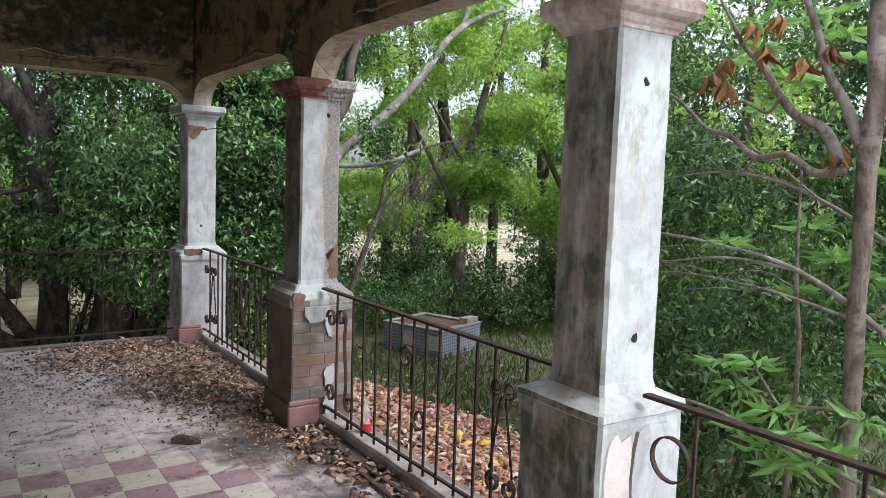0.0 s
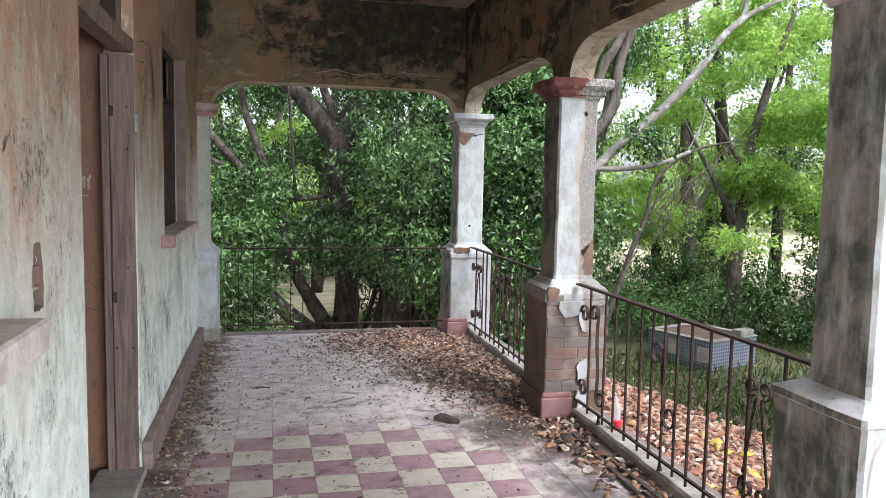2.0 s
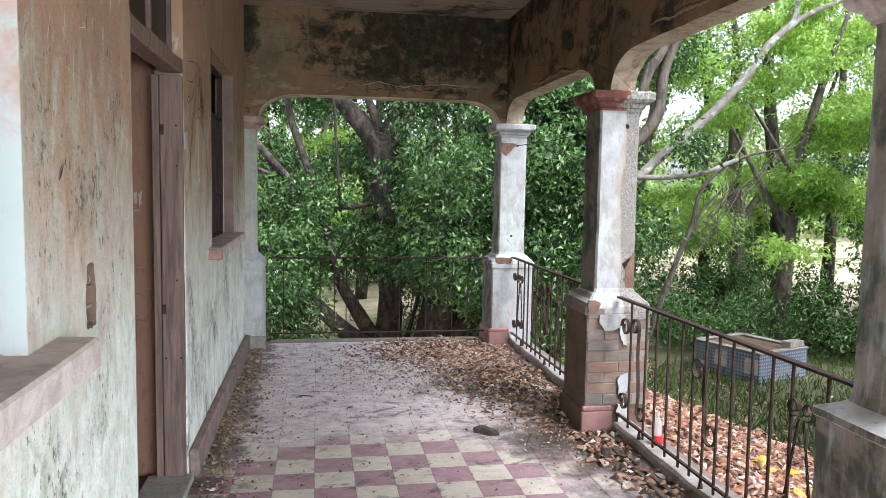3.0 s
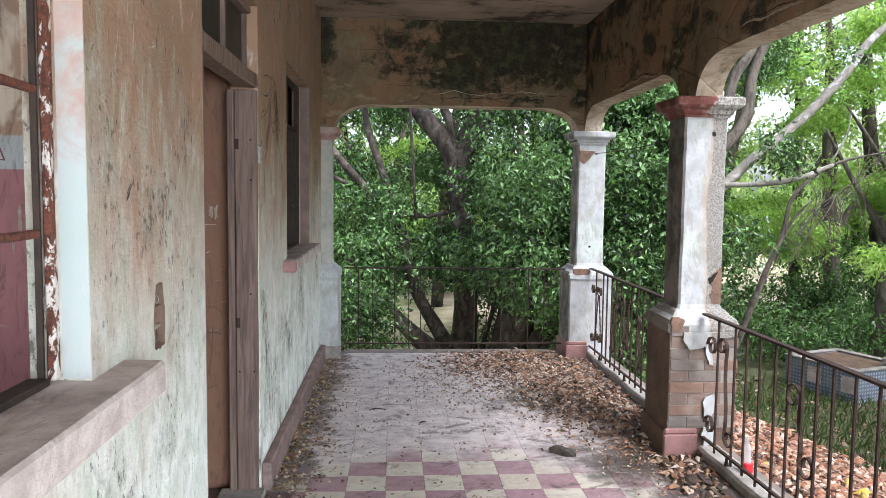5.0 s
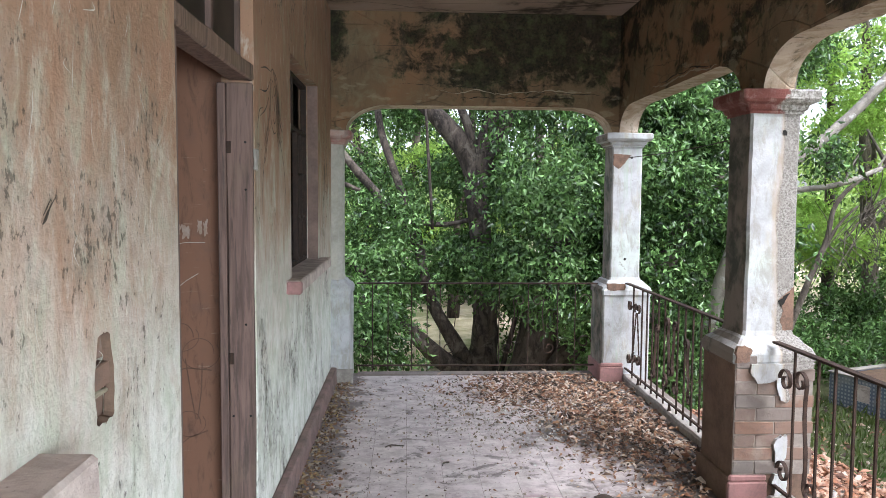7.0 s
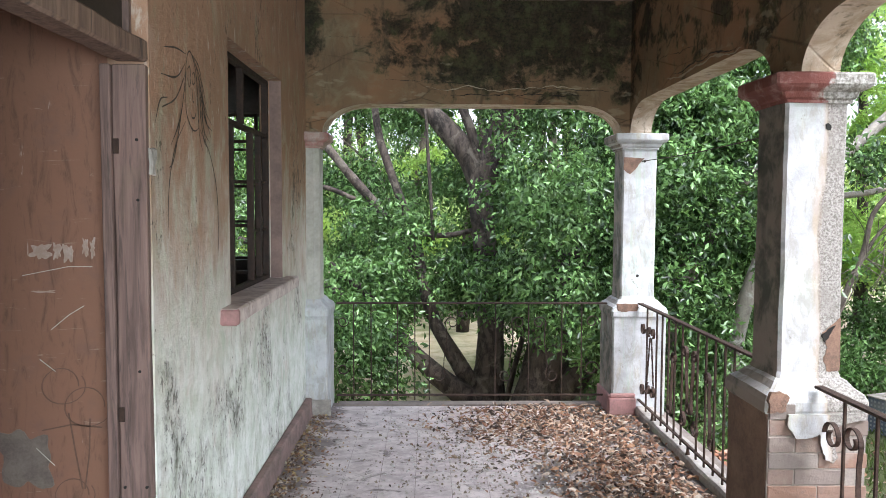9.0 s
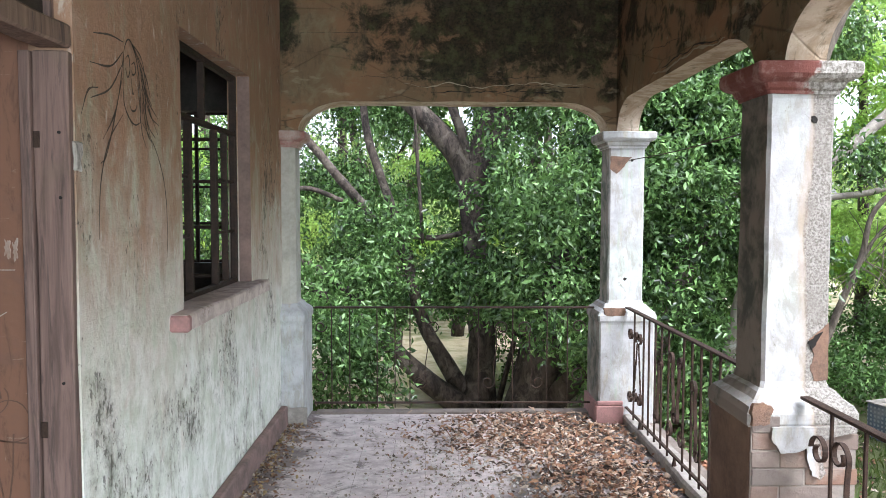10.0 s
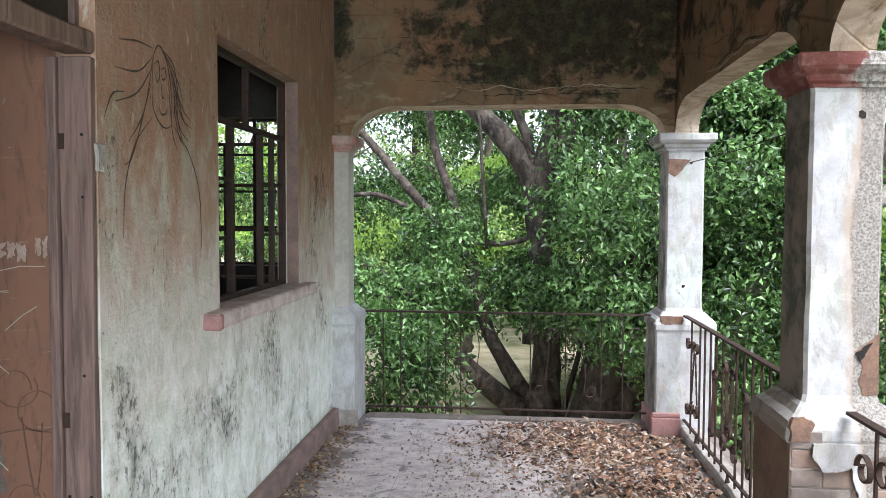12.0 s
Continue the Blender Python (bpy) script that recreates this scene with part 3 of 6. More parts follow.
def tube(bm, pts, radii, seg=8, closed_tip=True, wobble=0.0):
    """A tapered round bar along the points."""
    pts = [Vector(p) for p in pts]
    if not hasattr(radii, "__len__"):
        radii = [radii] * len(pts)
    rings, side = [], None
    for i, p in enumerate(pts):
        d = (pts[min(i + 1, len(pts) - 1)] - pts[max(i - 1, 0)]).normalized()
        ref = Vector((0, 0, 1)) if abs(d.z) < 0.9 else Vector((1, 0, 0))
        side = d.cross(ref).normalized() if side is None else (side - d * side.dot(d)).normalized()
        up = side.cross(d)
        ring = []
        for k in range(seg):
            a = 2 * math.pi * k / seg
            r = radii[i] * (1 + wobble * noise.noise(p * 3 + Vector((math.cos(a), math.sin(a), 0)) * 1.7))
            ring.append(bm.verts.new(p + side * (r * math.cos(a)) + up * (r * math.sin(a))))
        rings.append(ring)
    for a, b in zip(rings, rings[1:]):
        for k in range(seg):
            bm.faces.new((a[k], a[(k + 1) % seg], b[(k + 1) % seg], b[k]))
    bm.faces.new(rings[0][::-1])
    bm.faces.new(rings[-1])
    return bm


def smooth_path(pts, n=6):
    """Points of a smooth curve through pts (position plus radius as fourth number)."""
    P = [np.array(p, float) for p in pts]
    P = [2 * P[0] - P[1]] + P + [2 * P[-1] - P[-2]]
    out = []
    for i in range(1, len(P) - 2):
        for k in range(n):
            t = k / n
            a, b, c, d = P[i - 1:i + 3]
            out.append(0.5 * (2 * b + (c - a) * t + (2 * a - 5 * b + 4 * c - d) * t * t + (3 * b - a - 3 * c + d) * t ** 3))
    out.append(P[-2])
    return out


def limb(bm, pts, seg=9, wobble=0.18):
    path = smooth_path(pts)
    return tube(bm, [p[:3] for p in path], [max(float(p[3]), 0.003) for p in path], seg, wobble=wobble)


def shade_smooth(ob):
    ob.data.polygons.foreach_set("use_smooth", [True] * len(ob.data.polygons))
    return ob


def loft(bm, cx, cy, prof, chamfer=0.012, rough=0.0025, sub=6):
    """Square rings (half width, height) joined upward: pedestals, shafts, capitals."""
    rings = []
    for h, z in prof:
        ring = []
        c = min(chamfer, h * 0.3)
        corners = ((h, -h + c, h, h - c), (h - c, h, -h + c, h), (-h, h - c, -h, -h + c), (-h + c, -h, h - c, -h))
        for x0, y0, x1, y1 in corners:
            for k in range(sub + 1):
                f = k / sub
                v = Vector((cx + x0 + (x1 - x0) * f, cy + y0 + (y1 - y0) * f, z))
                ring.append(bm.verts.new(v + rough * Vector(noise.noise_vector(v * 7)) + 0.6 * rough * Vector(noise.noise_vector(v * 23))))
        rings.append(ring)
    n = len(rings[0])
    for a, b in zip(rings, rings[1:]):
        for k in range(n):
            bm.faces.new((a[k], a[(k + 1) % n], b[(k + 1) % n], b[k]))
    bm.faces.new(rings[0][::-1])
    bm.faces.new(rings[-1])
    return bm


def dense(prof, most=0.08):
    out = [prof[0]]
    for (h0, z0), (h1, z1) in zip(prof, prof[1:]):
        n = max(1, int(math.ceil((z1 - z0) / most)))
        out += [(h0 + (h1 - h0) * k / n, z0 + (z1 - z0) * k / n) for k in range(1, n + 1)]
    return out


def pane_wall(u0, u1, z0, z1, holes, face, back, along="y"):
    """A wall with openings cut through it. holes: (u0, u1, z0, z1)."""
    us = sorted({u0, u1, *[h[0] for h in holes], *[h[1] for h in holes]})
    zs = sorted({z0, z1, *[h[2] for h in holes], *[h[3] for h in holes]})
    bm = bmesh.new()
    at = (lambda u, d, z: (d, u, z)) if along == "y" else (lambda u, d, z: (u, d, z))

    def open_at(i, k):
        if i < 0 or k < 0 or i >= len(us) - 1 or k >= len(zs) - 1:
            return True
        u, z = (us[i] + us[i + 1]) / 2, (zs[k] + zs[k + 1]) / 2
        return any(h[0] < u < h[1] and h[2] < z < h[3] for h in holes)

    def quad(*p):
        bm.faces.new([bm.verts.new(q) for q in p])

    for i in range(len(us) - 1):
        for k in range(len(zs) - 1):
            if open_at(i, k):
                continue
            a, b, c, d = us[i], us[i + 1], zs[k], zs[k + 1]
            for w in (face, back):
                quad(at(a, w, c), at(b, w, c), at(b, w, d), at(a, w, d))
            if open_at(i - 1, k):
                quad(at(a, face, c), at(a, back, c), at(a, back, d), at(a, face, d))
            if open_at(i + 1, k):
                quad(at(b, face, c), at(b, back, c), at(b, back, d), at(b, face, d))
            if open_at(i, k - 1):
                quad(at(a, face, c), at(b, face, c), at(b, back, c), at(a, back, c))
            if open_at(i, k + 1):
                quad(at(a, face, d), at(b, face, d), at(b, back, d), at(a, back, d))
    bmesh.ops.remove_doubles(bm, verts=bm.verts, dist=0.0005)
    return bm


def arch_beam(stations, d0, d1, top, along):
    """A beam whose underside follows (u, z); d0, d1: its two faces."""
    bm = bmesh.new()
    at = (lambda u, d, z: (d, u, z)) if along == "y" else (lambda u, d, z: (u, d, z))
    rows = []
    for u, z in stations:
        w = 0.004 * noise.noise(Vector((u * 5, z, d0))) + 0.003 * noise.noise(Vector((u * 17, z, d0)))
        rows.append([bm.verts.new(at(u, d0, z + w)), bm.verts.new(at(u, d1, z - w)), bm.verts.new(at(u, d1, top)), bm.verts.new(at(u, d0, top))])
    for a, b in zip(rows, rows[1:]):
        for k in range(4):
            bm.faces.new((a[k], a[(k + 1) % 4], b[(k + 1) % 4], b[k]))
    bm.faces.new(rows[0])
    bm.faces.new(rows[-1][::-1])
    return bm


def bay(a, b, spring=2.055, crown=2.265, width=0.34):
    out = []
    for k in range(11):
        t = math.pi / 2 * k / 10
        out.append((a + width * (1 - math.cos(t)), spring + (crown - spring) * math.sin(t)))
    n = int((b - a - 2 * width) / 0.08)
    out += [(a + width + (b - a - 2 * width) * k / n, crown) for k in range(1, n)]
    return out + [(b - (u - a), z) for u, z in out[10::-1]]


def numpy_mesh(name, verts, tris):
    me = bpy.data.meshes.new(name)
    me.vertices.add(len(verts))
    me.vertices.foreach_set("co", np.ascontiguousarray(verts, np.float32).ravel())
    me.loops.add(tris.size)
    me.loops.foreach_set("vertex_index", np.ascontiguousarray(tris, np.int32).ravel())
    me.polygons.add(len(tris))
    me.polygons.foreach_set("loop_start", np.arange(0, tris.size, 3, dtype=np.int32))
    me.update(calc_edges=True)
    return me


def leaves(name, at, way, length, width, curl=0.25, flat=None):
    """Folded leaf blades at the points: way is where the tip points."""
    n = len(at)
    way = way / np.linalg.norm(way, axis=1, keepdims=True)
    ref = rng.normal(size=(n, 3)) if flat is None else flat + 0.45 * rng.normal(size=(n, 3))
    side = np.cross(way, ref)
    side /= np.linalg.norm(side, axis=1, keepdims=True) + 1e-9
    up = np.cross(side, way)
    L, W = length[:, None], width[:, None]
    if flat is None and n > 2000:
        keel = up * W * 0.3
        verts = np.stack([at, at + way * L * 0.42 + side * W * 0.5 + keel, at + way * L - up * L * curl * 0.5, at + way * L * 0.42 - side * W * 0.5 + keel], 1).reshape(-1, 3)
        base = (np.arange(n) * 4)[:, None]
        return numpy_mesh(name, verts, np.concatenate([base + np.array([[0, 1, 2]]), base + np.array([[0, 2, 3]])]))
    tip = at + way * L - up * L * curl * 0.5
    mid = at + way * L * 0.45 + up * W * curl
    a, b = at + way * L * 0.42 + side * W * 0.5, at + way * L * 0.42 - side * W * 0.5
    verts = np.stack([at, a, tip, b, mid], 1).reshape(-1, 3)
    base = (np.arange(n) * 5)[:, None]
    tris = np.concatenate([base + np.array([[0, 1, 4]]), base + np.array([[1, 2, 4]]), base + np.array([[4, 2, 3]]), base + np.array([[0, 4, 3]])])
    return numpy_mesh(name, verts, tris)


def ripple(p, f, s=0.0):
    """Cheap smooth 3D pattern between -1 and 1."""
    x, y, z = p[:, 0] * f + s, p[:, 1] * f + 1.7 * s, p[:, 2] * f - s
    return (np.sin(x + 1.3 * np.sin(y * 0.9)) + np.sin(y * 1.1 + 1.2 * np.sin(z)) + np.sin(z * 1.2 + 1.1 * np.sin(x * 0.8))) / 3


def sprays(centres, per, spread, length, width, droop=0.5):
    """Leaves strung along short drooping twigs from each centre."""
    n = len(centres)
    d = rng.normal(size=(n, 3))
    d[:, 2] = -np.abs(d[:, 2]) * droop
    d /= np.linalg.norm(d, axis=1, keepdims=True)
    f = rng.random((n, per, 1))
    at = centres[:, None] + d[:, None] * f * spread + rng.normal(size=(n, per, 3)) * spread * 0.22
    way = d[:, None] * 0.6 + rng.normal(size=(n, per, 3)) * 0.8 + np.array([0, 0, -droop * 0.9])
    size = rng.uniform(0.7, 1.25, (n * per))
    return at.reshape(-1, 3), way.reshape(-1, 3), size * length, size * width


def crown_points(n, blobs, gap=-0.15, f=2.2, s=0.0):
    """Twig centres in a union of ellipsoids, with holes. blobs: x, y, z, rx, ry, rz."""
    out = []
    vol = np.array([b[3] * b[4] * b[5] for b in blobs])
    for b, share in zip(blobs, vol / vol.sum()):
        k = int(n * share * 2.2) + 10
        p = rng.normal(size=(k, 3))
        p *= (rng.random((k, 1)) ** 0.42) / np.linalg.norm(p, axis=1, keepdims=True)
        p = p * np.array(b[3:]) + np.array(b[:3])
        keep = ripple(p, f, s) + 0.35 * ripple(p, f * 2.7, s + 2) > gap + 0.25 * rng.normal(size=k)
        out.append(p[keep])
    out = np.concatenate(out)
    rng.shuffle(out)
    return out[:n]


# ---- setting ----
ground = tagged(part("ground", block(-160, 160, -160, 160, -1.3, -0.95), GROUND), kind="structure")
apron_bm = worn(block(2.66, 3.52, -3.0, 7.2, -0.95, -0.12, 0.01), 0)
apron = tagged(part("pavement_apron", apron_bm, CONCRETE), "russet leaf covered concrete apron along the veranda", kind="structure")
taper = bmesh.new()
corners = ((2.66, 7.2), (3.52, 7.2), (3.05, 8.9), (2.66, 9.3))
low_ring, top_ring = [taper.verts.new((x, y, -0.95)) for x, y in corners], [taper.verts.new((x, y, -0.122)) for x, y in corners]
taper.faces.new(low_ring[::-1])
taper.faces.new(top_ring)
for k in range(4):
    taper.faces.new((low_ring[k], low_ring[(k + 1) % 4], top_ring[(k + 1) % 4], top_ring[k]))
tagged(part("pavement_apron_end", taper, CONCRETE), "tapering leaf covered end of the apron", kind="structure")
floor = tagged(part("floor", block(-4.2, 2.66, -3.0, 10.20, -0.95, -0.0018), MORTAR), "dusty cement tile veranda floor", kind="structure")
ceiling = tagged(part("ceiling", block(-4.2, 2.60, -3.0, 10.20, 3.01, 3.14), CEIL), "stained cracked plaster veranda ceiling", kind="structure")

HOLES = [(3.30, 4.89, 1.085, 2.36), (5.87, 6.90, 0.0, 2.37), (7.84, 9.04, 1.085, 2.28), (5.312, 5.412, 1.055, 1.245)]
wall_house = tagged(part("wall_house", pane_wall(-3.0, 10.05, 0.0, 3.01, HOLES, 0.0, -0.13), PLASTER),
                    "peeling pink and pale green plaster house wall", kind="structure")
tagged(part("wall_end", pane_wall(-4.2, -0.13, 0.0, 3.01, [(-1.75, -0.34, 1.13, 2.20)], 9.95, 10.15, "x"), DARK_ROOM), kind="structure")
# the back wall's opening is unseen, added only for the pink room's lamp
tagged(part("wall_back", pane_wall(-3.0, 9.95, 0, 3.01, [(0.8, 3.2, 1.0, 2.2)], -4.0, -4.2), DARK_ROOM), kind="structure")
tagged(part("wall_south", block(-4.0, -0.13, -3.0, -2.8, 0, 3.01), PINK_ROOM), kind="structure")
tagged(part("wall_partition_1", block(-4.0, -0.13, 5.62, 5.74, 0, 3.01), PINK_ROOM), "pink dado room wall with stained tan plaster", kind="structure")
tagged(part("wall_partition_2", block(-4.0, -0.13, 6.96, 7.08, 0, 3.01), BROWN_ROOM), "scratched brown room wall", kind="structure")

# beams with rounded haunches
far_beam = arch_beam([(-0.02, 2.055), (0.10, 2.055)] + bay(0.12, 2.30) + [(2.31, 2.055), (2.358, 2.055)], 9.93, 10.17, 3.01, "x")
tagged(part("beam_end", far_beam, END_BEAM), "mould-blackened tan plaster end beam", kind="structure")
COLS = [(2.435, 5.09), (2.43, 7.555), (2.435, 10.05)]
st = [(-3.0, 2.265)] + [(u, z) for u, z in bay(2.75, 4.965) if u > 3.9] + bay(5.215, 7.43) + bay(7.68, 9.925) + [(10.05, 2.055), (10.175, 2.055)]
st = [(-3.0, 2.265), (0.0, 2.265), (2.4, 2.265)] + st[1:]
tagged(part("beam_side", arch_beam(st, 2.36, 2.515, 3.01, "y"), SIDE_BEAM), "stained tan plaster side beam", kind="structure")

# cracks along the beams and the ceiling
def crack(name, put_at, u0, u1, z, seed, parent, rise=0.0, w=0.004, amp=0.03, mat=None):
    pts = []
    n = int((u1 - u0) / 0.03) + 2
    for k in range(n):
        u = u0 + (u1 - u0) * k / (n - 1)
        pts.append((u, z + rise * k / n + amp * noise.noise(Vector((u * 4, seed, 0))) + 0.4 * amp * noise.noise(Vector((u * 19, seed, 3)))))
    bm = bmesh.new()
    rows = []
    for k, (u, q) in enumerate(pts):
        t = w * (0.3 + 1.4 * abs(noise.noise(Vector((u * 9, seed, 7))))) * min(1, 0.2 + 4 * min(k, n - 1 - k) / n)
        rows.append([bm.verts.new(put_at(u, q + s * t, o)) for s, o in ((1, 0.0015), (-1, 0.0015), (-1, -0.002), (1, -0.002))])
    for a, b in zip(rows, rows[1:]):
        for k in range(4):
            bm.faces.new((a[k], a[(k + 1) % 4], b[(k + 1) % 4], b[k]))
    return part(name, bm, mat or HOLE, parent, "flaking pale plaster lip" if mat else "dark open crack")


END, SIDE = bpy.data.objects["beam_end"], bpy.data.objects["beam_side"]
on_end = lambda u, z, o: (u, 9.93 - o, z)
on_side = lambda u, z, o: (2.36 - o, u, z)
on_ceiling = lambda u, z, o: (u, z, 3.01 - o)
crack("crack", on_end, 1.05, 2.05, 2.335, 1.0, END, 0.0, 0.005)
crack("crack", on_end, 0.55, 1.9, 2.43, 4.0, END, 0.01, 0.003, 0.05)
crack("crack", on_end, 0.12, 0.8, 2.74, 6.0, END, 0.0, 0.0015, 0.01)
crack("crack", on_end, 1.5, 2.2, 2.39, 9.0, END, -0.03, 0.003, 0.03)
crack("crack", on_side, 8.05, 9.0, 2.31, 2.0, SIDE, 0.02, 0.006, 0.035)
crack("crack", on_side, 5.7, 6.9, 2.33, 5.0, SIDE, 0.03, 0.006, 0.03)
crack("crack", on_side, 8.5, 9.4, 2.42, 8.0, SIDE, 0.05, 0.002, 0.05)
crack("crack", on_ceiling, 0.3, 1.9, 9.1, 3.0, ceiling, 0.1, 0.006, 0.08)
crack("crack", on_ceiling, 1.2, 2.2, 8.5, 7.0, ceiling, 0.2, 0.012, 0.1)
crack("crack", on_ceiling, 0.1, 1.2, 8.0, 11.0, ceiling, 0.1, 0.004, 0.1)
crack("plaster_lip", on_end, 0.85, 2.12, 2.375, 3.3, END, 0.0, 0.005, 0.05, PALE_LIP)
crack("plaster_lip", on_side, 5.6, 6.9, 2.305, 5.2, SIDE, 0.03, 0.010, 0.03, PALE_LIP)
crack("plaster_lip", on_side, 8.0, 9.1, 2.285, 2.2, SIDE, 0.02, 0.010, 0.03, PALE_LIP)

# skirting along the house wall
for a, b in ((6.93, 9.84), (-2.9, 5.84)):
    tagged(part("baseboard", worn(block(0.0, 0.05, a, b, -0.008, 0.135, 0.008), 10, 0.004), SKIRT), "dusty pink cement skirting", kind="structure")

# end kerb and rail-side kerb
tagged(part("kerb_end", worn(block(0.2, 2.24, 10.10, 10.20, -0.008, 0.014, 0.004), 12, 0.004), MORTAR), kind="structure")
for a, b in ((2.6, 4.89), (5.29, 7.36), (7.75, 9.86)):
    tagged(part("kerb_side", worn(block(2.41, 2.55, a, b, -0.008, 0.06, 0.014), 14, 0.010, 6), CONCRETE), "chipped pale concrete kerb under the railing", kind="structure")


# ---- columns ----
PED = [(0.197, -0.008), (0.197, 0.70), (0.200, 0.715), (0.208, 0.73), (0.208, 0.765), (0.196, 0.79), (0.170, 0.81), (0.150, 0.835), (0.137, 0.845)]
SHAFT = [(0.134, 0.845), (0.126, 0.87), (0.125, 1.93), (0.128, 1.945)]
CAP = [(0.137, 1.945), (0.137, 1.957), (0.148, 1.965), (0.155, 1.985), (0.180, 1.997), (0.192, 2.012), (0.193, 2.05), (0.185, 2.058)]


# the near column's pedestal is taller and its capital sits higher
PED_TALL = [(0.197, -0.008), (0.197, 0.738), (0.200, 0.75), (0.208, 0.757), (0.206, 0.78), (0.180, 0.792), (0.150, 0.806), (0.137, 0.815)]
SHAFT_TALL = [(0.134, 0.815), (0.126, 0.85), (0.125, 1.975), (0.128, 1.987)]
CAP_TALL = [(h, z + 0.042) for h, z in CAP]


def column(cx, cy, label, ped_mat, shaft_mat, cap_mat, ped=PED, shaft=SHAFT, cap=CAP):
    t = thing("column", (cx, cy, 0), label, "column", "veranda columns")
    part("pedestal", loft(bmesh.new(), cx, cy, dense(ped[:3]), rough=0.004), ped_mat, t)
    part("pedestal_moulding", loft(bmesh.new(), cx, cy, dense(ped[2:]), rough=0.004), shaft_mat, t)
    part("shaft", loft(bmesh.new(), cx, cy, dense(shaft)), shaft_mat, t)
    part("capital", loft(bmesh.new(), cx, cy, dense(cap), 0.008, 0.003), cap_mat, t)
    return t


def piece(t, name):
    """The first part of a thing with that plain name."""
    return next(c for c in t.children if c.name.split(".")[0] == name)


def bolt_hole(t, x, y, z, r=0.016):
    bm = bmesh.new()
    path = [(x, y + 0.03, z), (x, y - 0.003, z)]
    part("bolt_hole", tube(bm, path, r * 0.9, 9, wobble=0.6), HOLE, piece(t, "shaft"), "dark empty bolt hole")


def flake(x0, x1, z0, z1, y, thick, seed, ragged=0.25, n=22):
    """An irregular slab of clinging or missing plaster on a face turned to -y."""
    bm = bmesh.new()
    cx, cz = (x0 + x1) / 2, (z0 + z1) / 2
    ring = []
    for k in range(n):
        a = 2 * math.pi * k / n
        r = 1 + ragged * noise.noise(Vector((math.cos(a) * 1.8, math.sin(a) * 1.8, seed)))
        q = max(abs(math.cos(a)), abs(math.sin(a))) ** 0.75
        ring.append((cx + (x1 - x0) / 2 * r * math.cos(a) / q, cz + (z1 - z0) / 2 * r * math.sin(a) / q))
    f = [bm.verts.new((x, y - thick, z)) for x, z in ring]
    g = [bm.verts.new((x + 0.004 * math.copysign(1, x - cx), y + 0.004, z)) for x, z in ring]
    bm.faces.new(f)
    bm.faces.new(g[::-1])
    for k in range(n):
        bm.faces.new((f[k], g[k], g[(k + 1) % n], f[(k + 1) % n]))
    return bm


def patch(pts, y, thick):
    """A slab with the given ragged outline (x, z) on a face turned to -y."""
    bm = bmesh.new()
    ring = []
    for (x0, z0), (x1, z1) in zip(pts, pts[1:] + pts[:1]):
        for k in range(4):
            f = k / 4
            v = Vector((x0 + (x1 - x0) * f, 0, z0 + (z1 - z0) * f))
            d = 0.006 * Vector(noise.noise_vector(v * 40)) if k else Vector()
            ring.append((v.x + d.x, v.z + d.z))
    f = [bm.verts.new((x, y - thick, z)) for x, z in ring]
    g = [bm.verts.new((x, y + 0.004, z)) for x, z in ring]
    bm.faces.new(f)
    bm.faces.new(g[::-1])
    for k in range(len(ring)):
        q = (k + 1) % len(ring)
        bm.faces.new((f[k], g[k], g[q], f[q]))
    return bm


def plinth(t, cx, cy, mat, side_mat, name="plinth_tile"):
    part(name, worn(block(cx - 0.217, cx - 0.02, cy - 0.215, cy - 0.190, -0.008, 0.125, 0.006), 3, 0.002), mat, t, "pink painted plinth tile")
    part("plinth_moulding", worn(block(cx - 0.212, cx - 0.022, cy - 0.209, cy - 0.190, 0.126, 0.16, 0.008), 3, 0.002), mat, t)
    part("plinth_side", worn(block(cx - 0.217, cx - 0.192, cy - 0.187, cy + 0.20, -0.008, 0.14, 0.006), 3, 0.003), side_mat, t)


c3 = column(*COLS[0], "white limewashed column with algae-stained inner face and cracked pedestal", WHITE_ALGAE_SHADE, WHITE_ALGAE_SHADE, GREY_CAP, PED_TALL, SHAFT_TALL, CAP_TALL)
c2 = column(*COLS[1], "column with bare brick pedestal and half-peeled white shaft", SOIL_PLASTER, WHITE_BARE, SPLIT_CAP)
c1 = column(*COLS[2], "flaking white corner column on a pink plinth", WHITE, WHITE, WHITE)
plinth(c1, *COLS[2], PINK, PINK)
plinth(c2, *COLS[1], PINK, SOIL_PLASTER)
for t, x, y, z, r in ((c3, 2.435, 4.965, 1.83, 0.014), (c3, 2.448, 4.965, 0.995, 0.017), (c2, 2.475, 7.43, 1.855, 0.015), (c1, 2.43, 9.925, 1.02, 0.013), (c1, 2.47, 9.925, 1.86, 0.011)):
    bolt_hole(t, x, y, z, r)

# corner column: missing plaster below the capital, split pedestal cap
part("bare_brick_patch", patch([(2.318, 1.89), (2.316, 1.80), (2.36, 1.765), (2.40, 1.80), (2.45, 1.865), (2.47, 1.885), (2.40, 1.885)], 9.925, 0.003), RUBBLE, piece(c1, "shaft"), "bare brick where the plaster broke away")
part("broken_cap_patch", flake(2.26, 2.42, 0.768, 0.822, 9.845, 0.006, 8.2, 0.4), RUBBLE, piece(c1, "pedestal_moulding"), "broken brown cap edge")

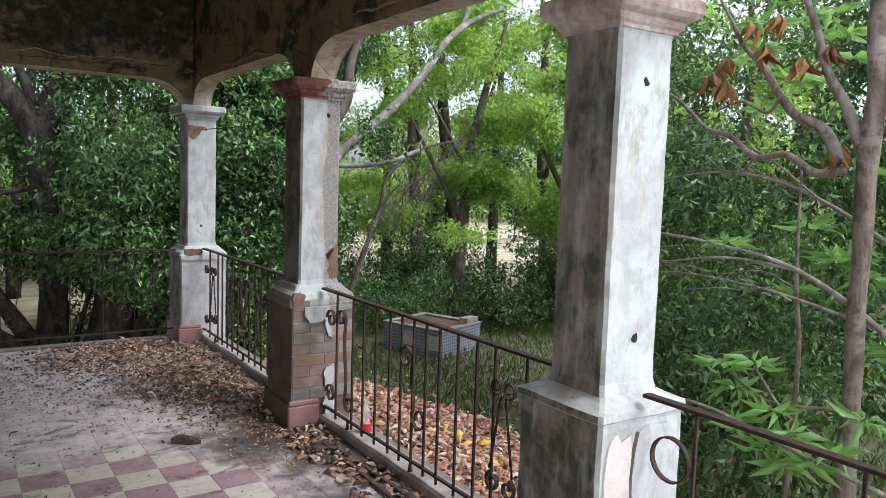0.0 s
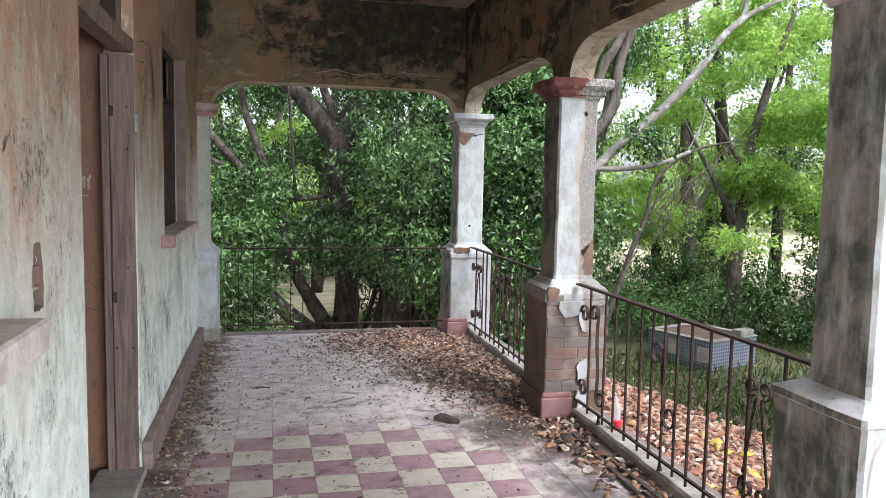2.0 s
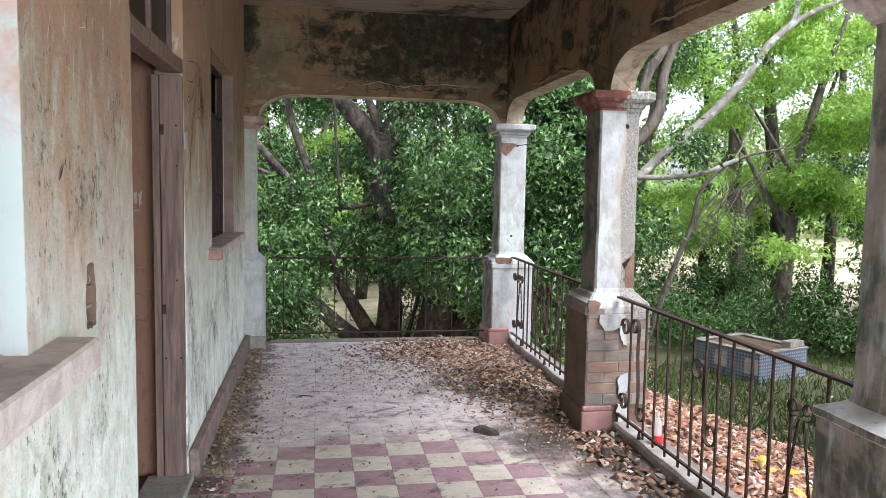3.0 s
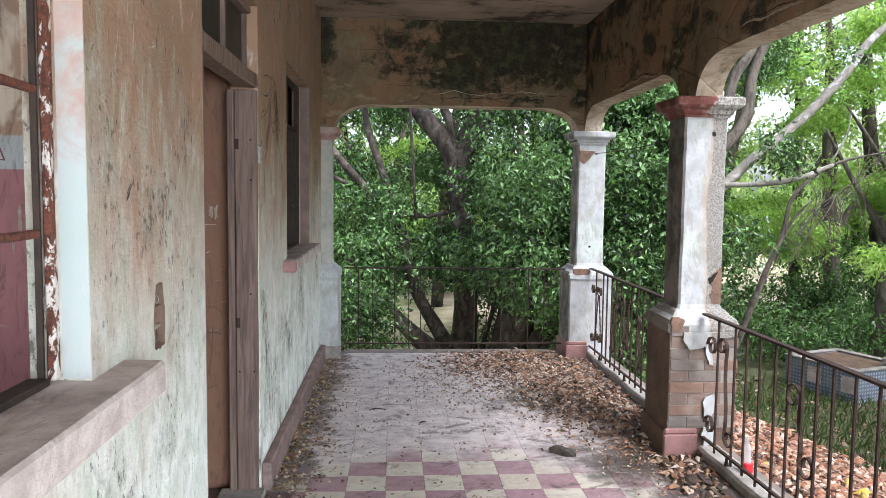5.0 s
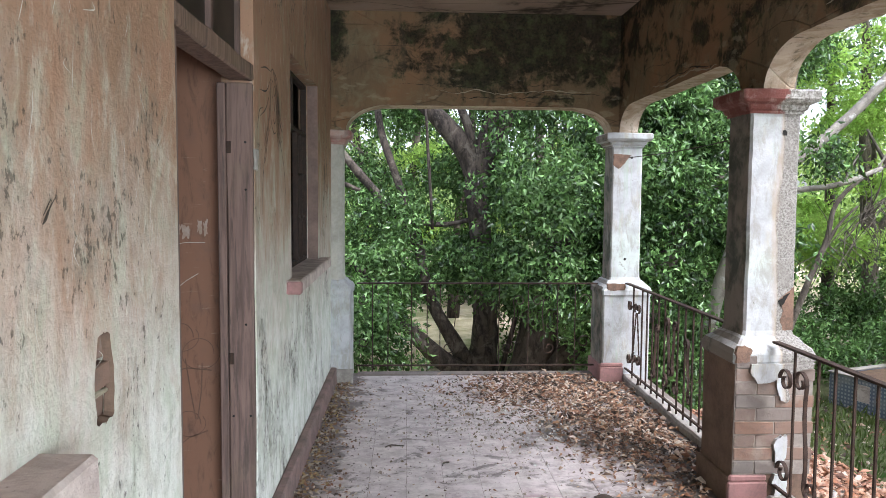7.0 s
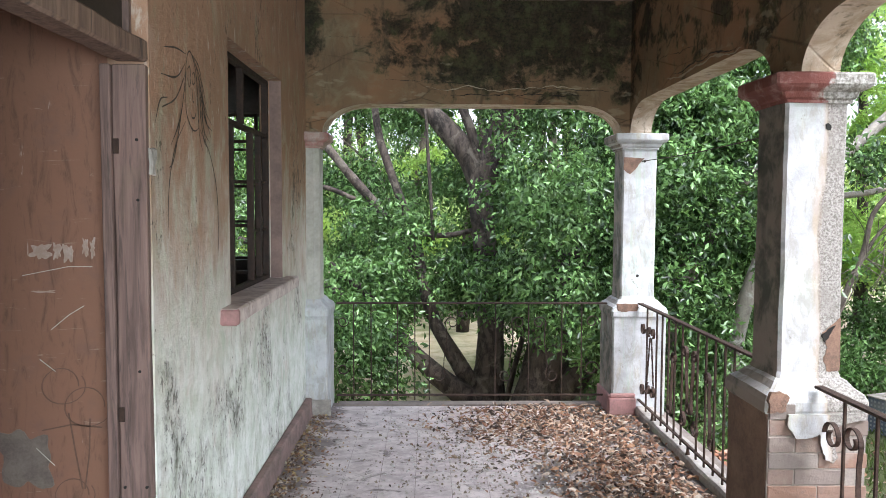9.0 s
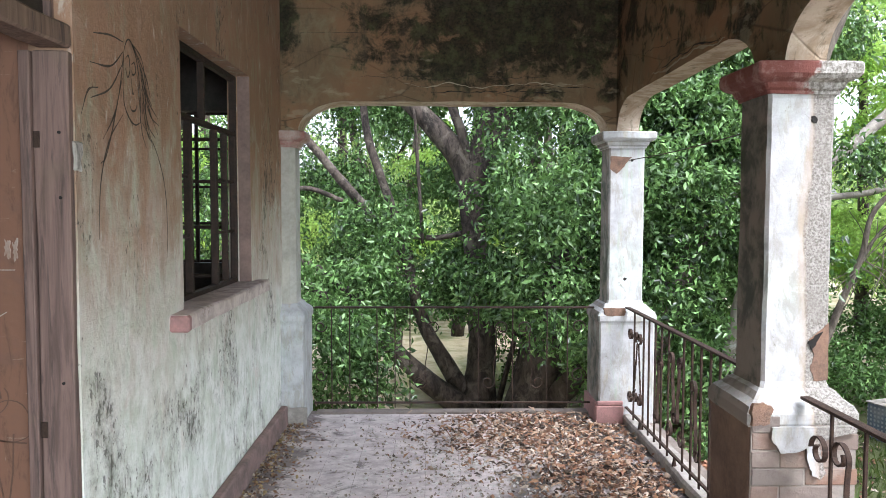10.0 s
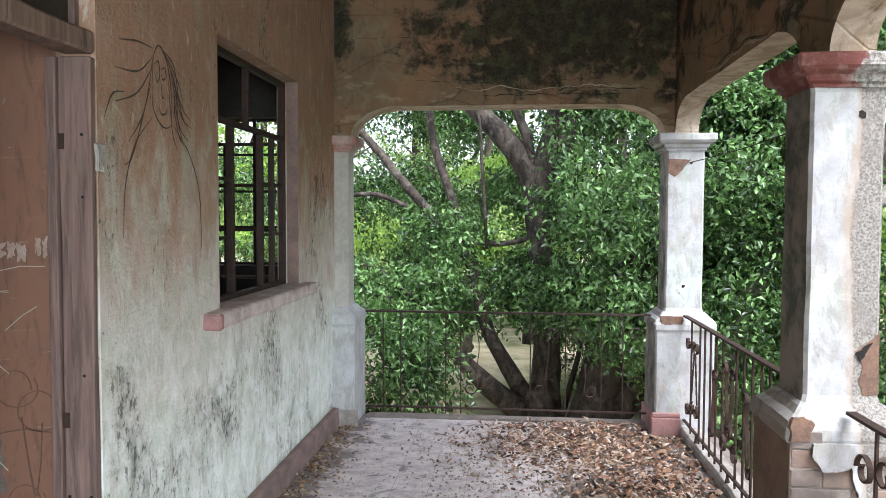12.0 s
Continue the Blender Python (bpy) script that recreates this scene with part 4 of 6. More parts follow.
# brick face of the middle pedestal
bx0, by = 2.43 - 0.195, 7.555 - 0.200
shared_bricks = []
for w in (0.195, 0.10, 0.145):
    bm = worn(block(-w / 2, w / 2, -0.009, 0.02, -0.0305, 0.0305, 0.0025), 1, 0.003, 30)
    bmesh.ops.recalc_face_normals(bm, faces=bm.faces)
    me = bpy.data.meshes.new("brick")
    bm.to_mesh(me)
    bm.free()
    me.materials.append(BRICK)
    shared_bricks.append((w, me))


def lay_brick(me, parent, m):
    ob = new("brick", me)
    ob.parent = parent
    ob.matrix_parent_inverse = Matrix.Translation(-parent.location)
    ob.matrix_basis = m
    return ob


part("mortar_bed", worn(block(2.234, 2.626, 7.3515, 7.3585, 0.162, 0.735), 6, 0.0012), JOINT, piece(c2, "pedestal"), "pale mortar between the bricks")
for course in range(9):
    x, z = bx0 + 0.002, 0.200 + 0.066 * course
    row = (0, 0) if course % 2 else (1, 0, 1)
    if course == 8:
        row = (1,)
    for k in row:
        w, me = shared_bricks[k]
        if x + w < bx0 + 0.405:
            lay_brick(me, piece(c2, "pedestal"), pose(x + w / 2, by + random.uniform(-0.003, 0.003), z, 0, random.uniform(-1, 1), 0))
        x += w + 0.006
part("plaster_flake", patch([(2.305, 0.72), (2.30, 0.68), (2.335, 0.625), (2.40, 0.63), (2.43, 0.645), (2.435, 0.60), (2.455, 0.54), (2.485, 0.525), (2.505, 0.55), (2.49, 0.60), (2.475, 0.66), (2.53, 0.685), (2.615, 0.70), (2.62, 0.725)], by - 0.006, 0.020), WHITE_BARE, piece(c2, "pedestal"), "clinging tongue of grey-white plaster")
part("plaster_flake", flake(2.435, 2.495, 0.23, 0.36, by - 0.006, 0.02, 6.5, 0.5), WHITE, piece(c2, "pedestal"), "clinging white plaster flake")
part("plaster_flake", flake(2.435, 2.50, 0.06, 0.17, by - 0.006, 0.02, 9.5, 0.5), WHITE, piece(c2, "pedestal"), "clinging white plaster flake")
part("bare_corner", flake(2.235, 2.30, 0.735, 0.81, by - 0.006, 0.012, 2.5, 0.4), RUBBLE, piece(c2, "pedestal"), "bare brick at the broken cap corner")
part("rubble_patch", patch([(2.478, 1.03), (2.51, 1.055), (2.552, 1.09), (2.553, 0.875), (2.50, 0.872), (2.485, 0.93), (2.50, 0.97)], 7.43, 0.004), RUBBLE, piece(c2, "shaft"), "bare brick where the shaft plaster fell off")
part("rubble_hole", patch([(2.472, 1.015), (2.50, 1.045), (2.53, 1.06), (2.505, 1.02), (2.49, 0.99)], 7.425, 0.003), HOLE, piece(c2, "shaft"), "dark hole in the shaft")

# cracked pedestal of the near column shows a few brick courses
bx3, by3 = 2.435 - 0.19, 5.09 - 0.199
part("bare_brick_patch", flake(2.26, 2.38, 0.30, 0.70, by3, 0.004, 21.0, 0.25), WASHED, piece(c3, "pedestal"), "washed-out bare brick under peeled limewash")
part("peeled_rim", flake(2.385, 2.60, 0.30, 0.72, by3 + 0.002, 0.012, 25.0, 0.2), WHITE, piece(c3, "pedestal"), "peeling limewash skin")

# half column against the house
half = thing("pilaster", (0.0, 10.05, 0), "flaking white half column against the house wall", "column")
part("pedestal", loft(bmesh.new(), -0.040, 10.05, dense(PED), rough=0.004), WHITE, half)
part("shaft", loft(bmesh.new(), -0.032, 10.05, dense(SHAFT), 0.04), GRIMY, half)
part("capital", loft(bmesh.new(), -0.028, 10.05, dense(CAP), 0.05, 0.003), RED_CAP, half)
part("plinth", worn(block(0.0, 0.182, 9.833, 9.851, -0.008, 0.12, 0.006), 3, 0.003), CONCRETE, half)


# ---- railings ----
def spiral(cy, cz, r, start, turns, end=0.38, n=20):
    out = []
    for k in range(n + 1):
        f = k / n
        a = start + turns * 2 * math.pi * f
        q = r * (1 - (1 - end) * f)
        out.append((cy + q * math.cos(a), cz + q * math.sin(a)))
    return out


def ribbon(pts, put_at, w=0.009, t=0.003):
    """Flat scroll iron along plane points, its broad side across the plane."""
    bm = bmesh.new()
    rows = []
    for i, (u, z) in enumerate(pts):
        u0, z0 = pts[max(i - 1, 0)]
        u1, z1 = pts[min(i + 1, len(pts) - 1)]
        d = math.hypot(u1 - u0, z1 - z0) or 1
        nu, nz = -(z1 - z0) / d * t, (u1 - u0) / d * t
        rows.append([bm.verts.new(put_at(u + s * nu, z + s * nz, o)) for s, o in ((1, w), (1, -w), (-1, -w), (-1, w))])
    for a, b in zip(rows, rows[1:]):
        for k in range(4):
            bm.faces.new((a[k], a[(k + 1) % 4], b[(k + 1) % 4], b[k]))
    bm.faces.new(rows[0])
    bm.faces.new(rows[-1][::-1])
    return bm


def twisted(a, b, put_at, r=0.006):
    """A square bar twisted along its length."""
    bm = bmesh.new()
    rings, n = [], 26
    du, dz = b[0] - a[0], b[1] - a[1]
    L = math.hypot(du, dz)
    nu, nz = -dz / L, du / L
    for k in range(n + 1):
        f = k / n
        ring = []
        for q in range(4):
            ang = math.pi / 4 + q * math.pi / 2 + f * 9
            s, o = r * math.cos(ang), r * math.sin(ang)
            ring.append(bm.verts.new(put_at(a[0] + du * f + nu * s, a[1] + dz * f + nz * s, o)))
        rings.append(ring)
    for p, q in zip(rings, rings[1:]):
        for k in range(4):
            bm.faces.new((p[k], p[(k + 1) % 4], q[(k + 1) % 4], q[k]))
    bm.faces.new(rings[0])
    bm.faces.new(rings[-1][::-1])
    return bm


def s_scroll(u, z0, z1, r, flip):
    """A tall S: a spiral at the top one way, at the foot the other."""
    top = spiral(u + flip * r, z1 - r, r, math.pi if flip > 0 else 0, -flip * 1.1)[::-1]
    low = spiral(u - flip * r, z0 + r, r, 0 if flip > 0 else math.pi, -flip * 1.1)
    return top + [(u + flip * 0.012 * math.sin(k), z1 - r - (z1 - z0 - 2 * r) * k / 6) for k in range(1, 6)] + low


def railing(label, a, b, at, along, bars, motifs, z_top=0.825, z_low=0.115, thin=0.0056, feet=True):
    """Wrought-iron railing from a to b along one axis; at: its place across."""
    if along == "y":
        P = lambda u, z, o: (at + o, u, z)
    else:
        P = lambda u, z, o: (u, at + o, z)
    t = thing("iron_railing", P((a + b) / 2, 0, 0), label, "railing", "veranda railings")

    def bar(name, u0, u1, z0, z1, w):
        lo, hi = P(u0, z0, -w), P(u1, z1, w)
        return part(name, block(min(lo[0], hi[0]), max(lo[0], hi[0]), min(lo[1], hi[1]), max(lo[1], hi[1]), z0, z1, 0.0015), IRON, t)

    bar("handrail", a, b, z_top - 0.006, z_top + 0.006, 0.018)
    bar("bottom_rail", a, b, z_low - 0.006, z_low + 0.006, 0.010)
    for u in bars:
        k = random.uniform(-0.002, 0.002)
        bar("baluster", u - thin + k, u + thin + k, z_low - 0.04, z_top - 0.006, thin)
    n = max(2, int((b - a) / 0.9) + 1) if feet else 0
    for i in range(n):
        u = a + (b - a) * (i + 0.5) / n
        part("rail_foot", tube(bmesh.new(), [P(u, z, 0) for z in (0.0, 0.012, 0.035, 0.06, 0.085, z_low - 0.006)], [0.008, 0.014, 0.017, 0.014, 0.009, 0.007], 10), IRON, t)
    for kind, *v in motifs:
        if kind == "s":
            part("scroll", ribbon(s_scroll(*v), P), IRON, t)
        elif kind == "c":
            part("scroll", ribbon(spiral(*v), P), IRON, t)
        elif kind == "t":
            part("twisted_bar", twisted(v[0], v[1], P), IRON, t)
    return t


def a_frame(u, s=1):
    """Two twisted bars leaning together, with spirals above and below."""
    out = [("t", (u - 0.075, 0.30), (u - 0.015, 0.62)), ("t", (u + 0.075, 0.30), (u + 0.015, 0.62))]
    for q in (-1, 1):
        out += [("c", u + q * 0.04, 0.66, 0.038, -math.pi / 2, q * 1.1), ("c", u + q * 0.05, 0.25, 0.045, math.pi / 2 - q * 0.3, -q * 1.2)]
    return out


def butterfly(u):
    out = []
    for q in (-1, 1):
        out += [("s", u + q * 0.045, 0.30, 0.70, 0.04, q), ("c", u + q * 0.11, 0.24, 0.05, math.pi / 2, q * 1.1)]
    return out


mid1 = (5.29 + 7.36) / 2
bars1 = [mid1 + s * d for d in (0.115, 0.23, 0.375, 0.515, 0.645, 0.845) for s in (-1, 1)] + [mid1]
mot1 = [("s", mid1, 0.28, 0.68, 0.065, 1), ("s", 7.06, 0.16, 0.74, 0.055, 1), ("c", 7.25, 0.66, 0.058, 0, 1.15), ("c", 7.25, 0.21, 0.058, 0, 1.15), *a_frame(5.62), ("c", 5.39, 0.65, 0.05, math.pi, 1.15)]
railing("rusty wrought-iron railing with scrolls between brick and white columns", 5.29, 7.36, 2.435, "y", bars1, mot1)
mid2 = (7.75 + 9.855) / 2
bars2 = [mid2 + s * d for d in (0.13, 0.26, 0.39, 0.52, 0.64, 0.86) for s in (-1, 1)]
mot2 = [*butterfly(mid2), *a_frame(9.575), *a_frame(8.04), ("c", 9.76, 0.66, 0.045, math.pi, 1.15), ("c", 9.76, 0.22, 0.045, math.pi, 1.15), ("s", mid2 - 0.32, 0.2, 0.62, 0.04, 1), ("s", mid2 + 0.32, 0.2, 0.62, 0.04, -1)]
railing("rusty wrought-iron railing with twisted bars beside the corner column", 7.75, 9.855, 2.435, "y", bars2, mot2)
mot0 = [("c", 4.78, 0.645, 0.072, math.pi, 1.0, 0.97), ("c", 4.55, 0.52, 0.07, math.pi / 2, 0.8), ("c", 4.35, 0.52, 0.07, math.pi / 2, -0.8)]
railing("rusty wrought-iron railing with ring scrolls beside the near column", 2.6, 4.89, 2.435, "y", [4.69, 4.19, 4.06, 3.93, 3.8, 3.6], mot0)
bars3 = [0.33, 0.46, 0.66, 0.79, 0.90, 1.40, 1.65, 1.90, 2.05]
mot3 = [("c", 2.13, 0.30, 0.06, 0, 1.1), ("c", 2.13, 0.66, 0.05, 0, 1.1), ("c", 0.25, 0.66, 0.045, 0, -1.1), ("c", 0.25, 0.30, 0.045, 0, -1.1), ("s", 1.52, 0.2, 0.7, 0.05, 1), ("s", 1.78, 0.2, 0.7, 0.05, -1), ("s", 1.02, 0.2, 0.7, 0.05, 1)]
railing("thin rusty iron railing across the veranda end", 0.20, 2.24, 10.05, "x", bars3, mot3, 0.80, 0.10, 0.004, False)

# ---- door frame ----
door = thing("door_frame", (-0.08, 6.38, 0), "weathered plum wooden door frame without a leaf", "door frame", kind="structure")
jamb = part("jamb", worn(block(-0.105, -0.004, 6.868, 6.898, 0.0, 1.975, 0.004), 6, 0.004), JAMB, door)
part("door_stop", worn(block(-0.14, -0.108, 6.856, 6.898, 0.0, 1.975, 0.003), 4, 0.002), JAMB, door)
part("jamb", worn(block(-0.18, -0.004, 5.872, 5.90, 0.0, 1.975, 0.004), 4, 0.002), JAMB, door)
part("transom_bar", worn(block(-0.10, -0.002, 5.874, 6.896, 1.985, 2.055, 0.008), 7, 0.006), PALE_WOOD, door, "split pinkish transom bar")
part("transom_post", worn(block(-0.09, -0.05, 6.44, 6.47, 2.056, 2.332, 0.003), 2, 0.002), JAMB, door)
part("transom_post", worn(block(-0.09, -0.05, 6.872, 6.897, 2.056, 2.332, 0.003), 2, 0.002), JAMB, door)
part("head", worn(block(-0.10, -0.030, 5.874, 6.896, 2.333, 2.366, 0.006), 4, 0.003), PALE_WOOD, door)
# dark sheets added in the transom to paint the darkness of the room behind
for y0, y1 in ((5.876, 6.438), (6.472, 6.870)):
    part("transom_pane", block(-0.074, -0.069, y0, y1, 2.057, 2.331, 0.001), TRANSOM_SHADE, door, "dark pane with the unlit room's darkness in its colour")
part("threshold", worn(block(-0.19, 0.03, 5.875, 6.895, -0.008, 0.03, 0.006), 4, 0.003), CONCRETE, door)
for z in (1.72, 0.86):
    part("hinge", worn(block(-0.104, -0.086, 6.8625, 6.8675, z - 0.024, z + 0.024, 0.001), 1, 0.001), IRON, jamb, "rusted hinge leaf")
for x, z in ((-0.03, 1.74), (-0.035, 1.0), (-0.09, 0.62), (-0.02, 0.62), (-0.03, 1.55)):
    part("nail_head", tube(bmesh.new(), [(x, 6.870, z), (x, 6.864, z)], 0.005, 7), HOLE, jamb)

# ---- windows ----
def sill(y0, y1, z0, z1, out, name="window_sill"):
    t = part(name, worn(block(-0.126, out, y0, y1, z0, z1, 0.008), 8, 0.004, 7), SILL)
    return tagged(t, "dusty pink cement window sill", kind="structure")


sill(7.66, 9.18, 1.02, 1.088, 0.075)
sill(3.1, 5.09, 1.005, 1.088, 0.10)
tagged(part("sill_chip", worn(block(0.0, 0.079, 7.655, 7.70, 1.018, 1.084, 0.008), 2, 0.003), PINK), kind="structure")

win = thing("window_1", (-0.09, 8.44, 1.09), "rusted steel casement window without glass", "window", kind="structure")
X = -0.095
for name, y0, y1, z0, z1 in (("window_frame", 7.842, 7.875, 1.09, 2.275), ("window_frame", 9.005, 9.038, 1.09, 2.275), ("window_frame", 7.876, 9.004, 2.245, 2.275), ("window_frame", 7.876, 9.004, 1.09, 1.115),
                             ("glazing_bar", 7.876, 9.004, 1.93, 1.955), ("mullion", 8.20, 8.23, 1.116, 1.929), ("mullion", 8.62, 8.65, 1.116, 1.929), ("mullion", 8.82, 8.835, 1.116, 1.929), ("mullion", 8.42, 8.44, 1.956, 2.244)):
    part(name, worn(block(X - 0.018, X + 0.018, y0, y1, z0, z1, 0.003), 2, 0.0015), STEEL, win)
for k, z in enumerate((1.38, 1.66)):
    for y0, y1 in ((7.876, 8.199), (8.651, 8.819), (8.836, 9.004)):
        part("glazing_bar", block(X - 0.008, X + 0.008, y0, y1, z, z + 0.016, 0.002), STEEL, win)
# a casement leaf swung inward, seen edge on through the opening
for u in (0.02, 0.30, 0.58):
    part("casement_stile", block(X - 0.03 - u, X - 0.01 - u, 8.95, 8.975, 1.12, 1.92, 0.003), STEEL, win)
for z in (1.12, 1.40, 1.66, 1.90):
    part("casement_rail", block(X - 0.62, X - 0.02, 8.952, 8.972, z, z + 0.02, 0.002), STEEL, win)

win2 = thing("window_2", (-0.8, 10.05, 1.13), "steel casement bars in the end wall", "window", kind="structure")
for x in (-1.70, -1.4, -1.1, -0.80, -0.62, -0.38):
    part("mullion", block(x - 0.012, x + 0.012, 10.02, 10.04, 1.13, 2.20, 0.002), STEEL, win2)
for z in (1.13, 1.40, 1.66, 1.93, 2.18):
    part("glazing_bar", block(-1.745, -0.345, 10.042, 10.056, z, z + 0.018, 0.002), STEEL, win2)

near = thing("window_3", (-0.07, 4.1, 1.09), "open steel window with flaked white and rust paint", "window", kind="structure")
part("window_frame", worn(block(-0.084, -0.064, 4.864, 4.888, 1.09, 2.355, 0.004), 8, 0.003, 25), FLAKED, near, "rust-eaten white window stile")
part("casement_stile", worn(block(-0.098, -0.085, 4.852, 4.864, 1.09, 2.355, 0.002), 4, 0.0015), STEEL, near)
for z in (1.40, 1.70, 2.0):
    part("glazing_bar", worn(block(-0.098, -0.080, 3.31, 4.8515, z, z + 0.018, 0.004), 12, 0.004, 14), FLAKED_DARK, near, "rust-eaten glazing bar")
part("window_frame", block(-0.11, -0.062, 3.305, 4.835, 1.089, 1.105, 0.003), STEEL, near)
tagged(part("window_reveal", block(-0.060, -0.001, 4.8885, 4.8915, 1.09, 2.358), REVEAL), "pale green limewashed window reveal", kind="structure")
tagged(part("window_reveal", block(-0.070, -0.001, 9.0375, 9.0415, 1.09, 2.279), PINK_REVEAL), "pinkish window reveal", kind="structure")

# ragged rim of plaster round the broken patch
def broken_rim(y0, y1, z0, z1, at_x, back_x, edge):
    bm = bmesh.new()
    n, rings = 40, ([], [], [])
    cy, cz = (y0 + y1) / 2, (z0 + z1) / 2
    for k in range(n):
        a = 2 * math.pi * k / n
        c, d = math.cos(a), math.sin(a)
        q = max(abs(c), abs(d))
        oy, oz = cy + (y1 - y0) / 2 * c / q, cz + (z1 - z0) / 2 * d / q
        narrow = 0.88 if d < 0.1 else 0.88 - 0.50 * d ** 1.5
        r = 1 + 0.16 * noise.noise(Vector((c * 2.3, d * 2.3, 4.1)))
        iy, iz = cy + (y1 - y0) / 2 * narrow * min(r, 1.05) * c / q ** 0.7, cz + (z1 - z0) / 2 * 0.93 * min(r, 1.05) * d / q ** 0.7
        rings[0].append(bm.verts.new((at_x, oy, oz)))
        rings[1].append(bm.verts.new((at_x, iy, iz)))
        rings[2].append(bm.verts.new((back_x, cy + (iy - cy) * 0.93, cz + (iz - cz) * 0.95)))
    a, b = (rings[1], rings[2]) if edge else (rings[0], rings[1])
    for k in range(n):
        bm.faces.new((a[k], a[(k + 1) % n], b[(k + 1) % n], b[k]))
    return bm


part("plaster_rim", broken_rim(5.306, 5.418, 1.049, 1.251, 0.0008, -0.02, False), PLASTER, wall_house, "broken plaster round the hole")
part("broken_edge", broken_rim(5.306, 5.418, 1.049, 1.251, 0.0008, -0.02, True), SOIL_PLASTER, wall_house, "brown broken edge of the hole")
# bricks in the wall's broken patch
part("broken_patch", block(-0.12, -0.045, 5.30, 5.43, 1.04, 1.27), SOIL_PLASTER, wall_house, "mortar inside the broken wall patch")
for z, x, tilt in ((1.086, -0.034, 5), (1.150, -0.018, -2), (1.212, -0.027, 3)):
    ob = new("brick", shared_bricks[1][1])
    ob.parent = wall_house
    ob.matrix_basis = pose(x, 5.365, z, 0, tilt, 90) @ Matrix.Diagonal((1, 1, 0.82, 1))
part("mortar_lump", worn(block(-0.03, -0.010, 5.325, 5.40, 1.108, 1.121, 0.003), 3, 0.005, 40), PALE_LIP, wall_house, "lump of mortar between the bricks")

# ---- drawing and scratches on the wall ----
def stroke_mesh(bm, pts, width, x):
    path = smooth_path([(0, *p) for p in pts], 7) if len(pts) > 2 else [np.array((0, *p)) for p in pts]
    rows = []
    for i, p in enumerate(path):
        q0, q1 = path[max(i - 1, 0)], path[min(i + 1, len(path) - 1)]
        d = (q1 - q0) / (np.linalg.norm(q1 - q0) + 1e-9)
        w = width * (0.55 + 0.8 * abs(noise.noise(Vector((p[1] * 30, p[2] * 30, 1))))) * (0.35 + 0.65 * math.sin(math.pi * min(0.95, max(0.05, i / (len(path) - 1)))))
        rows.append((bm.verts.new((x, p[1] - d[2] * w, p[2] + d[1] * w)), bm.verts.new((x, p[1] + d[2] * w, p[2] - d[1] * w))))
    for a, b in zip(rows, rows[1:]):
        bm.faces.new((a[0], a[1], b[1], b[0]))
    return bm


def strokes(name, lines, width, mat, label, x=0.002):
    """A drawing whose strokes are its parts, or one sheet of many fine scratches."""
    if len(lines) > 30:
        bm = bmesh.new()
        for pts in lines:
            stroke_mesh(bm, pts, width, x)
        return tagged(part(name, bm, mat), label, "wall scratches", kind="stuff")
    t = thing(name, (x, *lines[0][0]), label, "wall drawing")
    for k, pts in enumerate(lines):
        part("stroke", stroke_mesh(bmesh.new(), pts, width, x + 0.0003 * k), mat, t)
    return t


strokes("charcoal_scrawl", [
    [(7.25, 1.95), (7.265, 2.06), (7.31, 2.105), (7.37, 2.05), (7.40, 1.93), (7.395, 1.83)],
    [(7.25, 1.96), (7.255, 1.88), (7.30, 1.83), (7.35, 1.815), (7.40, 1.83)],
    [(7.245, 1.84), (7.13, 1.74), (7.06, 1.60), (7.04, 1.42)],
    [(7.41, 1.83), (7.54, 1.74), (7.63, 1.60), (7.65, 1.42), (7.64, 1.32)],
    [(7.255, 2.085), (7.15, 2.085), (7.03, 2.065)], [(7.25, 2.05), (7.15, 1.985), (7.00, 1.97)], [(7.245, 2.01), (7.14, 1.91), (7.00, 1.86)], [(7.24, 1.96), (7.17, 1.83), (7.08, 1.74)],
    [(7.35, 2.08), (7.45, 2.0), (7.49, 1.93)], [(7.40, 1.99), (7.48, 1.87), (7.57, 1.835)], [(7.405, 1.95), (7.46, 1.83), (7.53, 1.785)], [(7.41, 1.90), (7.45, 1.80), (7.50, 1.76)],
    [(7.05, 1.9), (6.98, 1.88), (6.93, 1.80)], [(7.405, 1.99), (7.47, 1.91), (7.56, 1.86)], [(7.385, 2.03), (7.44, 1.95), (7.50, 1.90)],
    [(7.26, 2.03), (7.29, 2.045), (7.30, 2.0), (7.28, 1.97), (7.262, 2.0)], [(7.29, 1.88), (7.31, 1.86), (7.34, 1.865), (7.355, 1.885)], [(7.40, 2.0), (7.415, 1.92), (7.405, 1.86)],
    [(7.30, 2.10), (7.41, 2.05), (7.46, 1.90), (7.55, 1.80)], [(7.33, 2.09), (7.42, 1.98), (7.44, 1.85), (7.50, 1.74)], [(7.25, 2.06), (7.20, 1.90), (7.10, 1.70), (7.05, 1.66)], [(7.31, 2.02), (7.335, 2.03), (7.345, 2.0), (7.32, 1.985), (7.31, 2.0)], [(7.305, 1.97), (7.315, 1.92), (7.325, 1.925)], [(7.36, 1.99), (7.37, 1.92), (7.39, 1.80), (7.43, 1.74)]], 0.0048, CHARCOAL, "dark charcoal line scrawl on peeling plaster")
lines = []
for k in range(130):
    y, z = random.uniform(6.95, 9.6), random.uniform(0.35, 2.0)
    if 7.7 < y < 9.15 and z > 0.98:
        continue
    a, L = random.gauss(1.5, 0.5), random.uniform(0.03, 0.16)
    lines.append([(y, z), (y + L * 0.5 * math.cos(a) + random.gauss(0, 0.01), z - L * 0.5), (y + L * math.cos(a) * 0.4, z - L)])
